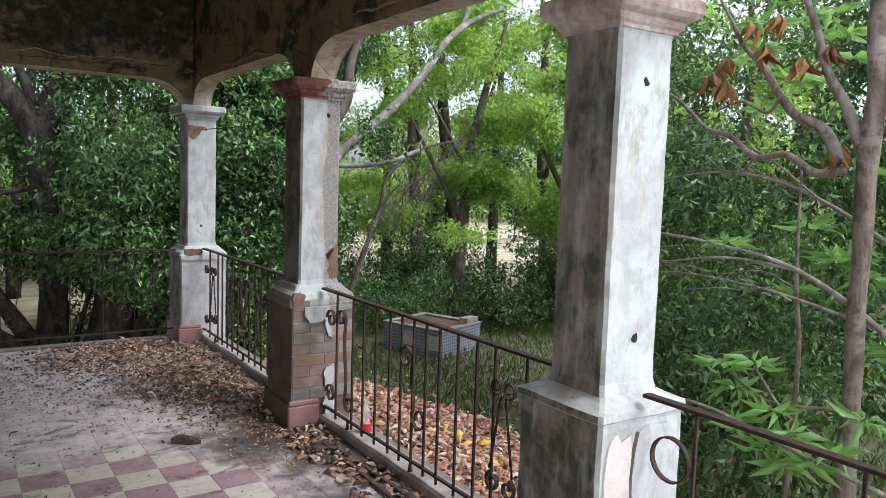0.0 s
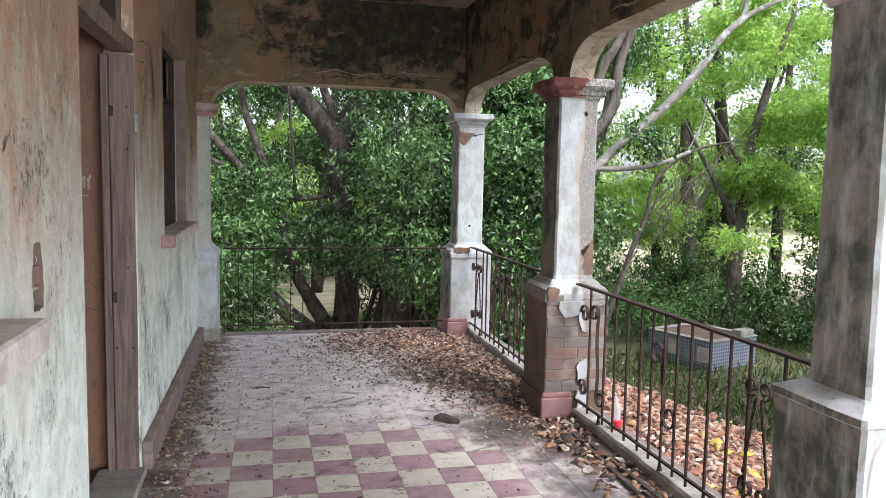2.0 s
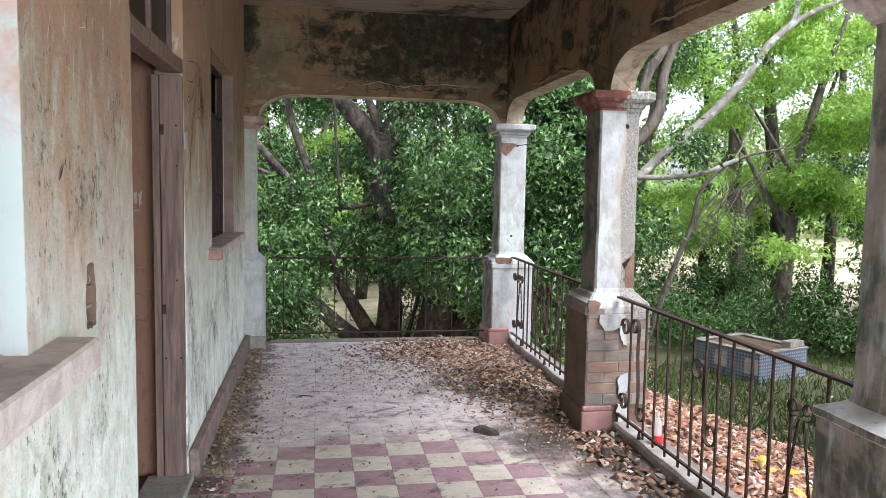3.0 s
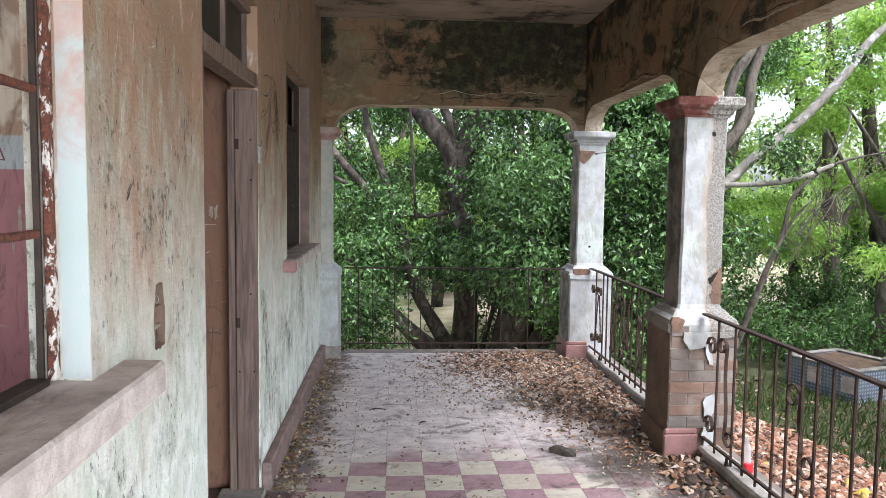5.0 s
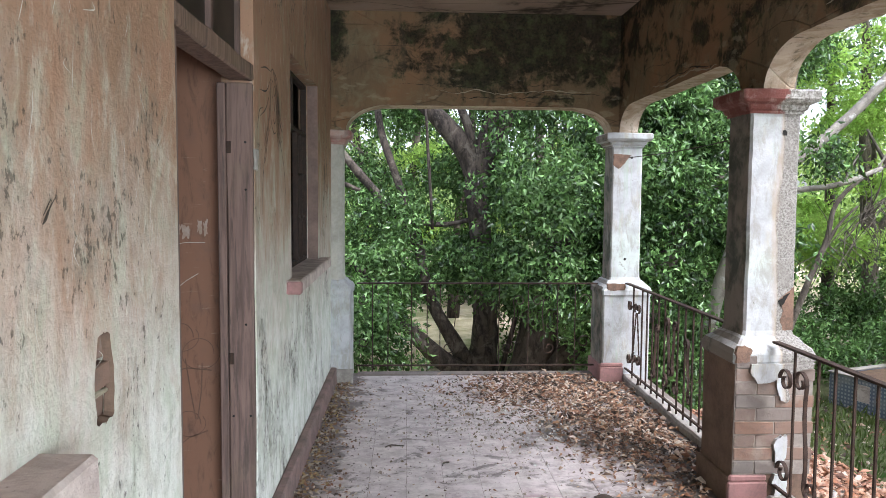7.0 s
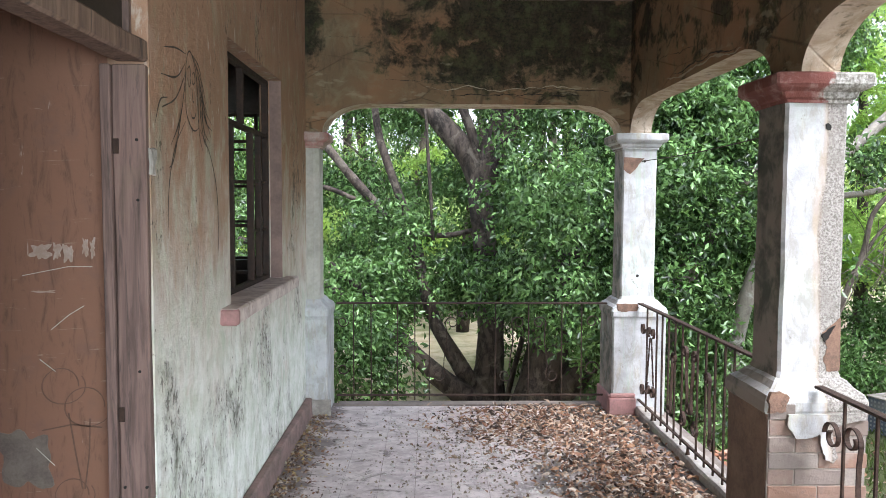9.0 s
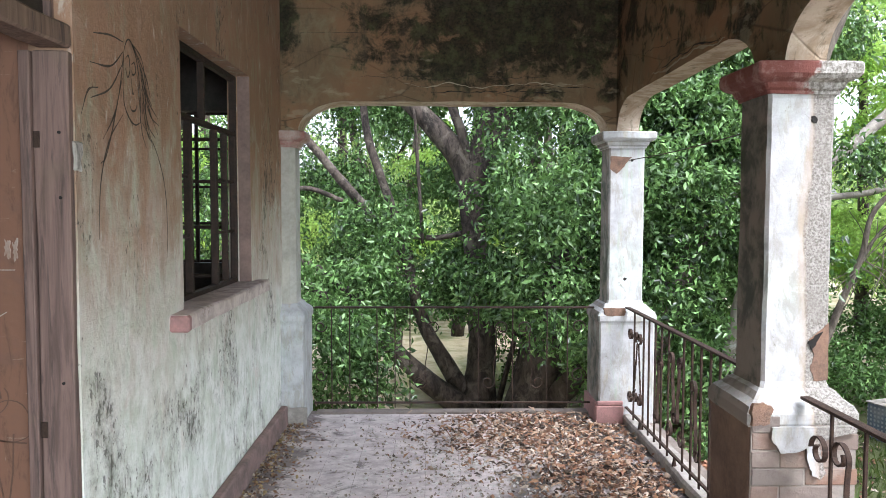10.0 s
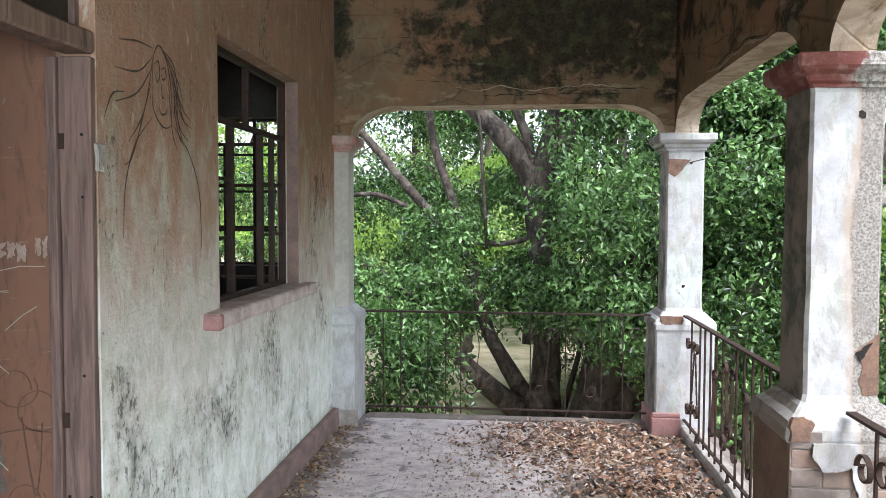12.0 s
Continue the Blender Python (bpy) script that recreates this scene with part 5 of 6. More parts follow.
for k in range(45):
    y, z, L = random.uniform(4.95, 5.8), random.uniform(0.6, 2.4), random.uniform(0.02, 0.12)
    lines.append([(y, z), (y + random.gauss(0, 0.012), z - L * 0.5), (y + random.gauss(0, 0.015), z - L)])
strokes("pale_scratches", lines, 0.0016, SCRATCH, "pale scratches in the wall plaster", 0.0015)
strokes("dark_marks", [[(5.12, 1.49), (5.135, 1.505), (5.15, 1.52)], [(5.12, 1.48), (5.14, 1.50), (5.17, 1.525)], [(5.115, 1.475), (5.13, 1.485), (5.145, 1.505)], [(9.4, 1.75), (9.5, 1.66), (9.53, 1.5), (9.48, 1.38)], [(9.45, 1.56), (9.56, 1.55), (9.6, 1.4), (9.5, 1.36)]], 0.003, CHARCOAL, "dark pencil marks on the wall plaster")
# smears and scrawls on the brown room wall
brown_wall = bpy.data.objects["wall_partition_2"]
for x0, x1, z0, z1, s in ((-0.42, -0.36, 1.355, 1.40, 31), (-0.345, -0.325, 1.36, 1.405, 32), (-0.31, -0.285, 1.35, 1.40, 34), (-0.25, -0.235, 1.37, 1.42, 33), (-0.225, -0.21, 1.365, 1.415, 36), (-0.42, -0.35, 1.243, 1.25, 37)):
    part("paint_smear", flake(x0, x1, z0, z1, 6.96, 0.002, float(s), 0.9, 40), SMEAR, brown_wall, "smeared pale paint")
part("grey_patch", flake(-0.54, -0.38, 0.60, 0.76, 6.96, 0.002, 35.0, 0.8, 60), GREY_BARE, brown_wall, "grey bare patch")
on_brown = lambda u, z, o: (u, 6.9585 + 0.001 * o, z)
for u, z, r, t in ((-0.33, 0.93, 0.055, 0.0016), (-0.25, 0.86, 0.06, 0.0016), (-0.30, 0.56, 0.05, 0.0014)):
    part("scrawl", ribbon([(u + r * math.cos(a * 0.3) * (1 + 0.02 * a), z + r * 1.1 * math.sin(a * 0.3)) for a in range(24)], on_brown, 1.0, t), FAINT, brown_wall, "dark scrawled loop")
for pts in ([(-0.31, 0.84), (-0.29, 0.70), (-0.27, 0.58)], [(-0.24, 0.82), (-0.245, 0.7), (-0.262, 0.58)], [(-0.40, 0.78), (-0.30, 0.80), (-0.2, 0.79)], [(-0.35, 0.46), (-0.30, 0.5), (-0.22, 0.53)]):
    part("scrawl", ribbon(pts, on_brown, 1.0, 0.0022), FAINT, brown_wall, "dark scrawled line")
for pts in ([(-0.45, 1.30), (-0.3, 1.33), (-0.22, 1.33)], [(-0.36, 1.12), (-0.3, 1.17), (-0.25, 1.20)], [(-0.4, 1.02), (-0.35, 0.98)], [(-0.42, 0.72), (-0.36, 0.66)]):
    part("scratch", ribbon(pts, on_brown, 1.0, 0.0011), SCRATCH, brown_wall, "pale scratch")
# fragment of painted letters and pale marks on the pink room's wall
pink_wall = bpy.data.objects["wall_partition_1"]
on_pink = lambda u, z, o: (u, 5.6185 + 0.001 * o, z)
for pts in ([(-0.595, 1.645), (-0.597, 1.61), (-0.595, 1.585)], [(-0.585, 1.643), (-0.573, 1.60)], [(-0.573, 1.60), (-0.556, 1.642)], [(-0.556, 1.642), (-0.536, 1.585)], [(-0.566, 1.612), (-0.546, 1.612)], [(-0.62, 1.588), (-0.59, 1.586), (-0.536, 1.588)]):
    part("painted_letter", ribbon(pts, on_pink, 1.0, 0.0022), RED_INK, pink_wall, "faded dark red letter stroke")
for x0, x1, z0, z1, s0 in ((-0.61, -0.57, 1.51, 1.53, 51), (-0.50, -0.49, 1.36, 1.44, 52), (-0.52, -0.515, 1.30, 1.33, 53)):
    part("paint_chip", flake(x0, x1, z0, z1, 5.62, 0.002, float(s0), 0.9, 30), SMEAR, pink_wall, "pale chipped paint")
part("dark_ledge", worn(block(-0.95, -0.545, 5.606, 5.619, 1.665, 1.685, 0.003), 2, 0.003), SOIL_PLASTER, pink_wall, "dark broken ledge of plaster")
# broken plaster lip beside the door
part("broken_lip", worn(block(-0.003, 0.010, 6.885, 6.925, 1.63, 1.72, 0.004), 2, 0.008, 30), CONCRETE, wall_house, "broken plaster lip")

# ---- trees ----
def tree(label, base, limbs, bark_mat, blobs, twigs, per, leaf, size, leaf_mat, spread=0.28, gap=-0.15, f=2.2, s=0.0, group=""):
    t = thing("tree", base, label, "tree", group)
    for k, pts in enumerate(limbs):
        shade_smooth(part("trunk" if k == 0 else "limb", limb(bmesh.new(), pts, 10 if k == 0 else 8), bark_mat, t))
    if blobs:
        at, way, L, W = sprays(crown_points(twigs, blobs, gap, f, s), per, spread, *size)
        part("crown", leaves(leaf, at, way, L, W), leaf_mat, t)
    return t


G = -0.97
# the many-stemmed tree before the veranda's end
tree("large dark multi-stemmed tree with drooping glossy leaves", (1.6, 13.8, G), [
    [(1.60, 13.8, G, 0.28), (1.66, 13.8, -0.5, 0.19), (1.68, 13.8, 0.0, 0.165), (1.65, 13.75, 0.6, 0.15), (1.58, 13.7, 1.17, 0.14), (1.53, 13.7, 1.75, 0.16), (1.61, 13.7, 2.13, 0.13), (1.77, 13.7, 2.73, 0.11), (1.85, 13.8, 4.2, 0.08), (1.8, 14, 5.6, 0.04)],
    [(1.53, 13.7, 1.72, 0.14), (1.41, 13.7, 2.08, 0.14), (1.23, 13.65, 2.33, 0.135), (0.85, 13.7, 2.74, 0.12), (0.2, 13.8, 3.5, 0.09), (-0.6, 14, 4.6, 0.05)],
    [(1.58, 13.7, 1.80, 0.12), (1.75, 13.65, 2.15, 0.11), (1.97, 13.65, 2.66, 0.09), (2.2, 13.6, 3.1, 0.07), (2.5, 13.5, 4.2, 0.04)],
    [(1.5, 13.65, 1.95, 0.05), (1.42, 13.6, 2.4, 0.055), (1.25, 13.6, 2.9, 0.05), (1.1, 13.6, 4.0, 0.03)],
    [(1.86, 13.7, 2.4, 0.06), (1.92, 13.75, 2.8, 0.055), (1.9, 13.8, 3.8, 0.04)],
    [(1.50, 13.7, -0.95, 0.18), (1.08, 13.6, -0.64, 0.135), (0.73, 13.55, -0.30, 0.11), (0.38, 13.5, 0.05, 0.09), (0.0, 13.4, 0.35, 0.07), (-0.6, 13.4, 0.75, 0.04)],
    [(1.50, 13.75, -0.85, 0.13), (1.22, 13.75, -0.36, 0.105), (1.0, 13.75, 0.0, 0.09), (0.87, 13.75, 0.4, 0.08), (0.80, 13.75, 0.7, 0.073), (0.74, 13.75, 0.92, 0.068), (0.445, 13.8, 1.30, 0.06), (-0.045, 13.8, 1.855, 0.055), (-0.608, 13.85, 2.515, 0.045), (-1.2, 14, 3.1, 0.03)],
    [(0.30, 13.6, 0.30, 0.05), (-0.255, 13.7, 0.74, 0.055), (-0.717, 13.8, 0.91, 0.05), (-1.5, 13.9, 1.1, 0.04)],
    [(0.80, 13.9, 0.8, 0.05), (0.724, 14.0, 1.1, 0.055), (0.443, 14.0, 1.855, 0.055), (0.233, 14.1, 2.543, 0.05), (0.1, 14.2, 3.8, 0.035)],
    [(1.84, 13.6, G, 0.04), (1.94, 13.6, -0.55, 0.035), (2.07, 13.6, 0.0, 0.03), (2.1, 13.6, 0.8, 0.02)],
    [(1.99, 13.6, G, 0.03), (2.1, 13.6, -0.47, 0.028), (2.17, 13.6, 0.05, 0.02)],
    [(0.6, 13.8, 1.2, 0.035), (1.1, 13.9, 1.15, 0.035), (1.6, 13.8, 1.25, 0.03)],
    [(0.0, 13.6, 1.6, 0.03), (-0.4, 13.6, 1.75, 0.03), (-0.9, 13.6, 1.72, 0.02)],
    [(0.95, 13.6, 1.1, 0.02), (0.9, 13.6, 1.9, 0.022), (0.85, 13.6, 2.7, 0.018)]],
    BARK_DARK,
    [(1.2, 14.7, 1.2, 2.2, 0.8, 1.3), (2.9, 12.6, 1.3, 1.3, 1.2, 1.6), (2.1, 13.0, 0.9, 0.9, 0.5, 0.7), (-0.3, 12.8, -0.2, 0.9, 0.9, 0.8), (0.3, 13.5, 1.0, 1.3, 0.5, 0.6), (-1.1, 12.9, 0.5, 0.9, 1.0, 1.2), (0.6, 15.0, 3.7, 2.2, 0.8, 0.6), (0.9, 15.2, 2.9, 2.2, 0.6, 0.6), (-1.6, 14.9, 2.0, 1.3, 0.8, 0.9), (3.0, 13.6, 3.0, 1.6, 1.3, 1.5), (0.1, 12.6, 0.0, 0.7, 0.5, 0.6), (1.65, 13.05, 1.15, 0.8, 0.3, 0.5), (2.95, 12.0, 0.7, 0.45, 0.4, 0.6), (1.0, 15.0, 0.4, 2.4, 0.6, 0.7), (-1.6, 14.4, 0.2, 1.2, 0.8, 0.9), (0.0, 12.3, -0.15, 0.9, 0.35, 0.6), (-0.5, 12.2, 0.2, 0.8, 0.4, 0.6), (1.75, 13.1, 1.35, 0.5, 0.2, 0.6), (2.3, 12.7, 1.7, 0.7, 0.3, 0.8), (0.65, 13.1, 0.75, 0.55, 0.25, 0.55), (1.2, 13.2, 1.1, 0.4, 0.2, 0.4)],
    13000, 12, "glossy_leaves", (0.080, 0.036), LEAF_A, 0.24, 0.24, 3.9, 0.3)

# thick leaning trunk beside it
tree("thick dark leaning tree trunk with glossy leaves", (2.25, 13.3, G), [
    [(2.20, 13.3, G, 0.36), (2.29, 13.3, -0.5, 0.28), (2.33, 13.3, -0.15, 0.26), (2.40, 13.3, 0.15, 0.25), (2.48, 13.3, 0.45, 0.235), (2.7, 13.4, 1.2, 0.20), (3.1, 13.5, 2.8, 0.14), (3.3, 13.6, 4.6, 0.07)],
    [(2.32, 13.2, -0.88, 0.17), (2.63, 13.1, -0.48, 0.145), (2.85, 13.0, -0.2, 0.125), (3.4, 12.9, 0.4, 0.08)]],
    BARK_DARK, [(3.5, 12.6, 0.3, 0.9, 0.9, 1.1), (3.7, 12.8, 1.9, 1.2, 0.9, 1.2)], 4200, 12, "glossy_leaves", (0.080, 0.036), LEAF_A, 0.24, 0.15, 3.6, 4.0)

# leaning tree whose bleached limb crosses to the open side
tree("leaning grey tree with a long bleached limb", (3.3, 12.5, G), [
    [(3.3, 12.5, G, 0.16), (3.45, 12.4, 0.2, 0.13), (3.85, 12.3, 1.25, 0.11), (4.25, 12.35, 1.7, 0.09), (4.75, 12.4, 2.1, 0.08), (5.06, 12.45, 2.50, 0.075), (5.13, 12.5, 3.0, 0.07), (5.35, 12.5, 3.6, 0.065), (5.7, 12.5, 4.6, 0.07)],
    [(4.3, 12.4, 1.72, 0.075), (4.70, 12.4, 2.4, 0.07), (4.87, 12.4, 2.98, 0.066), (5.07, 12.4, 3.31, 0.06), (5.5, 12.5, 4.2, 0.04)]],
    BARK_GREY, [(4.6, 13.4, 3.6, 1.5, 1.0, 1.0), (4.3, 13.4, 1.5, 0.9, 0.8, 1.8), (5.2, 11.8, 2.0, 0.35, 0.2, 0.3), (4.5, 11.6, 1.2, 0.4, 0.25, 0.9), (6.1, 11.9, 3.1, 0.35, 0.2, 0.3)], 3800, 12, "glossy_leaves", (0.080, 0.036), LEAF_A, 0.24, 0.15, 3.4, 6.0)
tree("bleached dead leaning trunk", (4.1, 12.2, G), [
    [(4.0, 12.2, G, 0.09), (4.15, 12.1, 0.4, 0.08), (4.45, 12.0, 1.4, 0.07), (4.93, 12.2, 1.84, 0.065), (5.40, 12.25, 2.22, 0.060), (5.81, 12.3, 2.56, 0.060), (6.24, 12.3, 3.03, 0.052), (6.53, 12.3, 3.44, 0.048), (6.96, 12.3, 3.78, 0.04), (7.55, 12.3, 4.05, 0.03)],
    [(6.68, 12.3, 3.58, 0.04), (6.84, 12.3, 3.75, 0.038), (6.92, 12.3, 4.3, 0.03)],
    [(4.5, 11.9, 1.62, 0.035), (5.0, 11.9, 1.64, 0.034), (5.45, 11.95, 1.70, 0.03), (5.95, 12.0, 1.88, 0.024)],
    [(5.9, 12.0, 1.86, 0.012), (6.1, 12.0, 2.25, 0.010), (6.15, 12.0, 2.6, 0.006)],
    [(5.5, 11.95, 1.72, 0.01), (5.6, 11.95, 1.95, 0.008), (5.72, 11.95, 2.1, 0.004)]], BARK_PALE, [], 0, 0, "", (0, 0), None)
dead_limbs = [[(4.95, 12.6, G, 0.05), (5.22, 12.5, -0.05, 0.042), (5.44, 12.5, 0.55, 0.036), (5.63, 12.5, 1.02, 0.032), (5.73, 12.5, 1.46, 0.028), (6.0, 12.5, 1.75, 0.024), (6.4, 12.55, 1.95, 0.018), (7.1, 12.6, 2.1, 0.010)],
              [(5.60, 12.5, 0.95, 0.02), (5.80, 12.5, 1.25, 0.017), (6.0, 12.5, 1.45, 0.012)]]
for k in range(60):
    q = np.array((random.uniform(5.6, 6.8), 12.5, 0))
    q[2] = 0.9 + (q[0] - 5.6) * 0.85
    d = np.array((random.gauss(0, 0.5), random.gauss(0, 0.3), random.choice((-1, -1, 1)) * random.uniform(0.3, 0.9)))
    dead_limbs.append([(*q, 0.006), (*(q + d * 0.4 + (0.06, 0, 0.03)), 0.005), (*(q + d * 0.8), 0.003)])
tree("slender dead tree with tangled bare twigs", (5.1, 12.6, G), dead_limbs, BARK_GREY, [], 0, 0, "", (0, 0), None)

# feathery bright trees on the open side
for k, (x, y, h, r) in enumerate(((0.4, 18.0, 5.2, 0.10), (-2.6, 17.6, 5.0, 0.10), (3.4, 18.4, 5.4, 0.12), (7.6, 13.4, 4.2, 0.10), (9.6, 12.6, 4.6, 0.12), (8.6, 16.2, 5.2, 0.13), (6.6, 16.8, 5.0, 0.12), (11.8, 10.8, 4.6, 0.12), (11.0, 15.0, 5.2, 0.13))):
    a = k * 2.1
    puffs = []
    for j in range(20):
        q, z = random.uniform(0, 2 * math.pi), random.uniform(0.45, h + 0.3)
        d = random.uniform(0.2, 1.7)
        puffs.append((x + d * math.cos(q), y + d * math.sin(q), z, random.uniform(0.35, 0.8), random.uniform(0.35, 0.8), random.uniform(0.18, 0.4)))
    tree("slim tree with bright feathery foliage", (x, y, G), [
        [(x, y, G, r * 1.3), (x + 0.1 * math.cos(a), y, 0.6, r), (x + 0.3 * math.cos(a), y + 0.1, 2.0, r * 0.8), (x + 0.6 * math.cos(a), y, h * 0.8, r * 0.5), (x + 0.9 * math.cos(a), y, h, r * 0.25)],
        [(x + 0.1 * math.cos(a), y, 0.8, r * 0.5), (x + 0.8 * math.cos(a + 2), y + 0.3, 1.8, r * 0.35), (x + 1.5 * math.cos(a + 2), y + 0.5, 2.5, r * 0.15)],
        [(x + 0.2 * math.cos(a), y, 1.6, r * 0.4), (x + 0.9 * math.cos(a + 4), y - 0.4, 2.3, r * 0.3), (x + 1.6 * math.cos(a + 4), y - 0.6, 2.7, r * 0.1)]],
        BARK_GREY, puffs, 1900, 20, "feathery_leaves", (0.085, 0.036), LEAF_B, 0.22, 0.30, 4.2, 2.0 + k, "bright feathery trees")

# near tree with lance leaves and bare branches on the open side
near_limbs = [
    [(4.70, 5.36, G, 0.072), (4.69, 5.37, 0.0, 0.058), (4.685, 5.37, 0.5, 0.050), (4.67, 5.38, 0.9, 0.046), (4.675, 5.375, 1.2, 0.046), (4.66, 5.38, 1.5, 0.052), (4.64, 5.37, 1.75, 0.055), (4.68, 5.37, 2.05, 0.050), (4.72, 5.42, 2.4, 0.045), (4.76, 5.43, 2.7, 0.04), (4.88, 5.52, 3.1, 0.034), (5.0, 5.5, 3.8, 0.022)],
    [(4.60, 5.45, 1.62, 0.026), (4.56, 5.60, 1.60, 0.024), (4.55, 5.78, 1.70, 0.021), (4.56, 5.98, 1.69, 0.019), (4.54, 6.15, 1.82, 0.016), (4.57, 6.34, 1.87, 0.014), (4.6, 6.65, 2.10, 0.011), (4.7, 7.1, 2.22, 0.006)],
    [(4.58, 5.48, 1.66, 0.034), (4.60, 5.60, 1.84, 0.031), (4.56, 5.74, 1.92, 0.028), (4.59, 5.88, 2.06, 0.024), (4.57, 5.98, 2.22, 0.019), (4.61, 6.14, 2.36, 0.015), (4.6, 6.25, 2.55, 0.011), (4.6, 6.4, 2.8, 0.007)],
    [(4.62, 5.40, 1.75, 0.034), (4.64, 5.50, 1.95, 0.029), (4.60, 5.60, 2.15, 0.026), (4.63, 5.70, 2.4, 0.021), (4.6, 5.78, 2.65, 0.018), (4.6, 5.8, 3.0, 0.013)],
    [(4.7, 5.2, 1.9, 0.044), (4.72, 5.33, 2.15, 0.040), (4.79, 5.38, 2.4, 0.034), (4.77, 5.55, 2.7, 0.028), (4.82, 5.62, 3.0, 0.024), (4.8, 5.7, 3.4, 0.014)],
    [(4.57, 5.85, 2.03, 0.012), (4.6, 5.95, 1.95, 0.010), (4.57, 6.1, 2.02, 0.008), (4.6, 6.3, 1.98, 0.005)],
    [(4.56, 5.98, 1.69, 0.010), (4.6, 6.1, 1.6, 0.008), (4.58, 6.28, 1.62, 0.005)],
    [(4.75, 5.75, -0.5, 0.018), (4.7, 5.7, 0.5, 0.016), (4.7, 5.75, 1.0, 0.012), (4.75, 5.8, 1.7, 0.006)],
    [(4.62, 5.42, 0.3, 0.012), (4.5, 5.75, 0.28, 0.010), (4.4, 6.0, 0.45, 0.007)],
    [(4.62, 5.42, 0.1, 0.012), (4.45, 5.6, 0.25, 0.010), (4.35, 5.75, 0.5, 0.007)]]
near_tree = tree("near tree with bare crooked branches and lance leaves", (4.75, 5.25, G), near_limbs, BARK_TAN, [], 0, 0, "", (0, 0), None)


def rosettes(spots, per, length, width, lift):
    at, way, L, W = [], [], [], []
    for q in spots:
        for k in range(per):
            a = 2 * math.pi * (k + random.random() * 0.6) / per
            at.append(np.array(q) + 0.012 * np.array((math.cos(a), math.sin(a), random.uniform(-1, 1))))
            way.append((math.cos(a), math.sin(a), random.gauss(lift, 0.25)))
            s = random.uniform(0.7, 1.15)
            L.append(length * s)
            W.append(width * s)
    return np.array(at), np.array(way), np.array(L), np.array(W)


spots = [(4.4, 6.0, 0.47), (4.35, 5.75, 0.52), (4.42, 5.9, 0.33), (4.3, 5.6, 0.30), (4.25, 5.45, 0.22), (4.45, 5.62, 0.10), (4.35, 5.4, 0.05), (4.3, 5.25, 0.18), (4.5, 5.2, 0.32), (4.4, 5.55, -0.02), (4.5, 5.75, 0.0), (4.25, 5.75, 0.2)]
spots += [(random.uniform(4.7, 5.4), random.uniform(5.0, 6.6), random.uniform(0.5, 3.0)) for k in range(26)]
part("crown", leaves("lance_leaves", *rosettes(spots, 12, 0.19, 0.042, 0.0), curl=0.5), LEAF_C, near_tree, "bright lance-shaped leaves")
hang = [(4.55, 6.2, 2.15), (4.5, 6.28, 2.2), (4.6, 5.5, 1.75), (4.15, 6.45, 0.25), (4.6, 6.25, 2.3), (4.6, 5.75, 2.25), (4.58, 5.98, 2.35), (4.62, 5.6, 2.3), (4.55, 5.9, 2.5), (4.6, 6.1, 2.5)]
hp, hw, hl, hwid = rosettes(hang, 7, 0.16, 0.045, -2.2)
part("dead_leaves", leaves("hanging_leaves", hp, hw, hl, hwid, curl=0.7), BROWN_HANG, near_tree, "hanging brown dead leaves")
# a leafy spray that hangs under the beam's outer edge
over = thing("overhanging_branch", (3.9, 7.5, 3.0), "overhanging twig with long green leaves", "branch")
part("twig", limb(bmesh.new(), [(4.6, 6.6, 3.2, 0.012), (4.1, 7.0, 2.95, 0.010), (3.6, 7.2, 2.72, 0.006), (3.3, 7.3, 2.62, 0.004)]), BARK_GREY, over)
part("leaf_spray", leaves("twig_leaves", *rosettes([(3.3, 7.3, 2.62), (3.5, 7.25, 2.7), (3.75, 7.15, 2.8), (4.0, 7.05, 2.9)], 6, 0.2, 0.04, -0.5), curl=0.5), LEAF_C, over)

# bleached bare twigs reaching out from the shrubs
bare = [[(5.0, 4.9, 0.3, 0.022), (4.8, 5.3, 0.75, 0.018), (4.6, 5.7, 1.05, 0.014), (4.5, 6.2, 1.16, 0.010), (4.45, 6.8, 1.22, 0.006), (4.4, 7.2, 1.35, 0.003)],
        [(4.6, 5.7, 1.05, 0.010), (4.5, 6.1, 1.08, 0.008), (4.4, 6.6, 1.0, 0.005), (4.4, 7.0, 1.02, 0.003)],
        [(4.8, 5.3, 0.75, 0.012), (4.6, 5.8, 0.90, 0.009), (4.5, 6.4, 0.95, 0.005), (4.45, 6.9, 0.88, 0.003)],
        [(5.0, 5.2, 1.1, 0.014), (4.8, 5.7, 1.45, 0.011), (4.7, 6.2, 1.60, 0.008), (4.6, 6.7, 1.55, 0.004)],
        [(4.8, 5.7, 1.45, 0.008), (4.7, 6.1, 1.75, 0.006), (4.65, 6.5, 1.78, 0.003)],
        [(4.6, 4.9, -0.1, 0.016), (4.35, 5.5, 0.1, 0.013), (4.2, 6.0, 0.24, 0.011), (4.1, 6.5, 0.20, 0.006)]]
for k in range(14):
    y = random.uniform(5.6, 6.9)
    z = random.choice((1.1, 1.0, 0.92, 1.55)) + random.gauss(0, 0.04)
    bare.append([(4.5, y, z, 0.004), (4.48, y + 0.15, z + random.gauss(0.03, 0.05), 0.003), (4.45, y + 0.32, z + random.gauss(0.05, 0.08), 0.0025)])
tree("bleached bare shrub with thin forked twigs", (5.0, 4.9, G), [[(5.1, 4.7, G, 0.03), (5.0, 4.9, 0.3, 0.022), (5.0, 5.2, 1.1, 0.014)]] + bare, BARK_PALE, [], 0, 0, "", (0, 0), None)

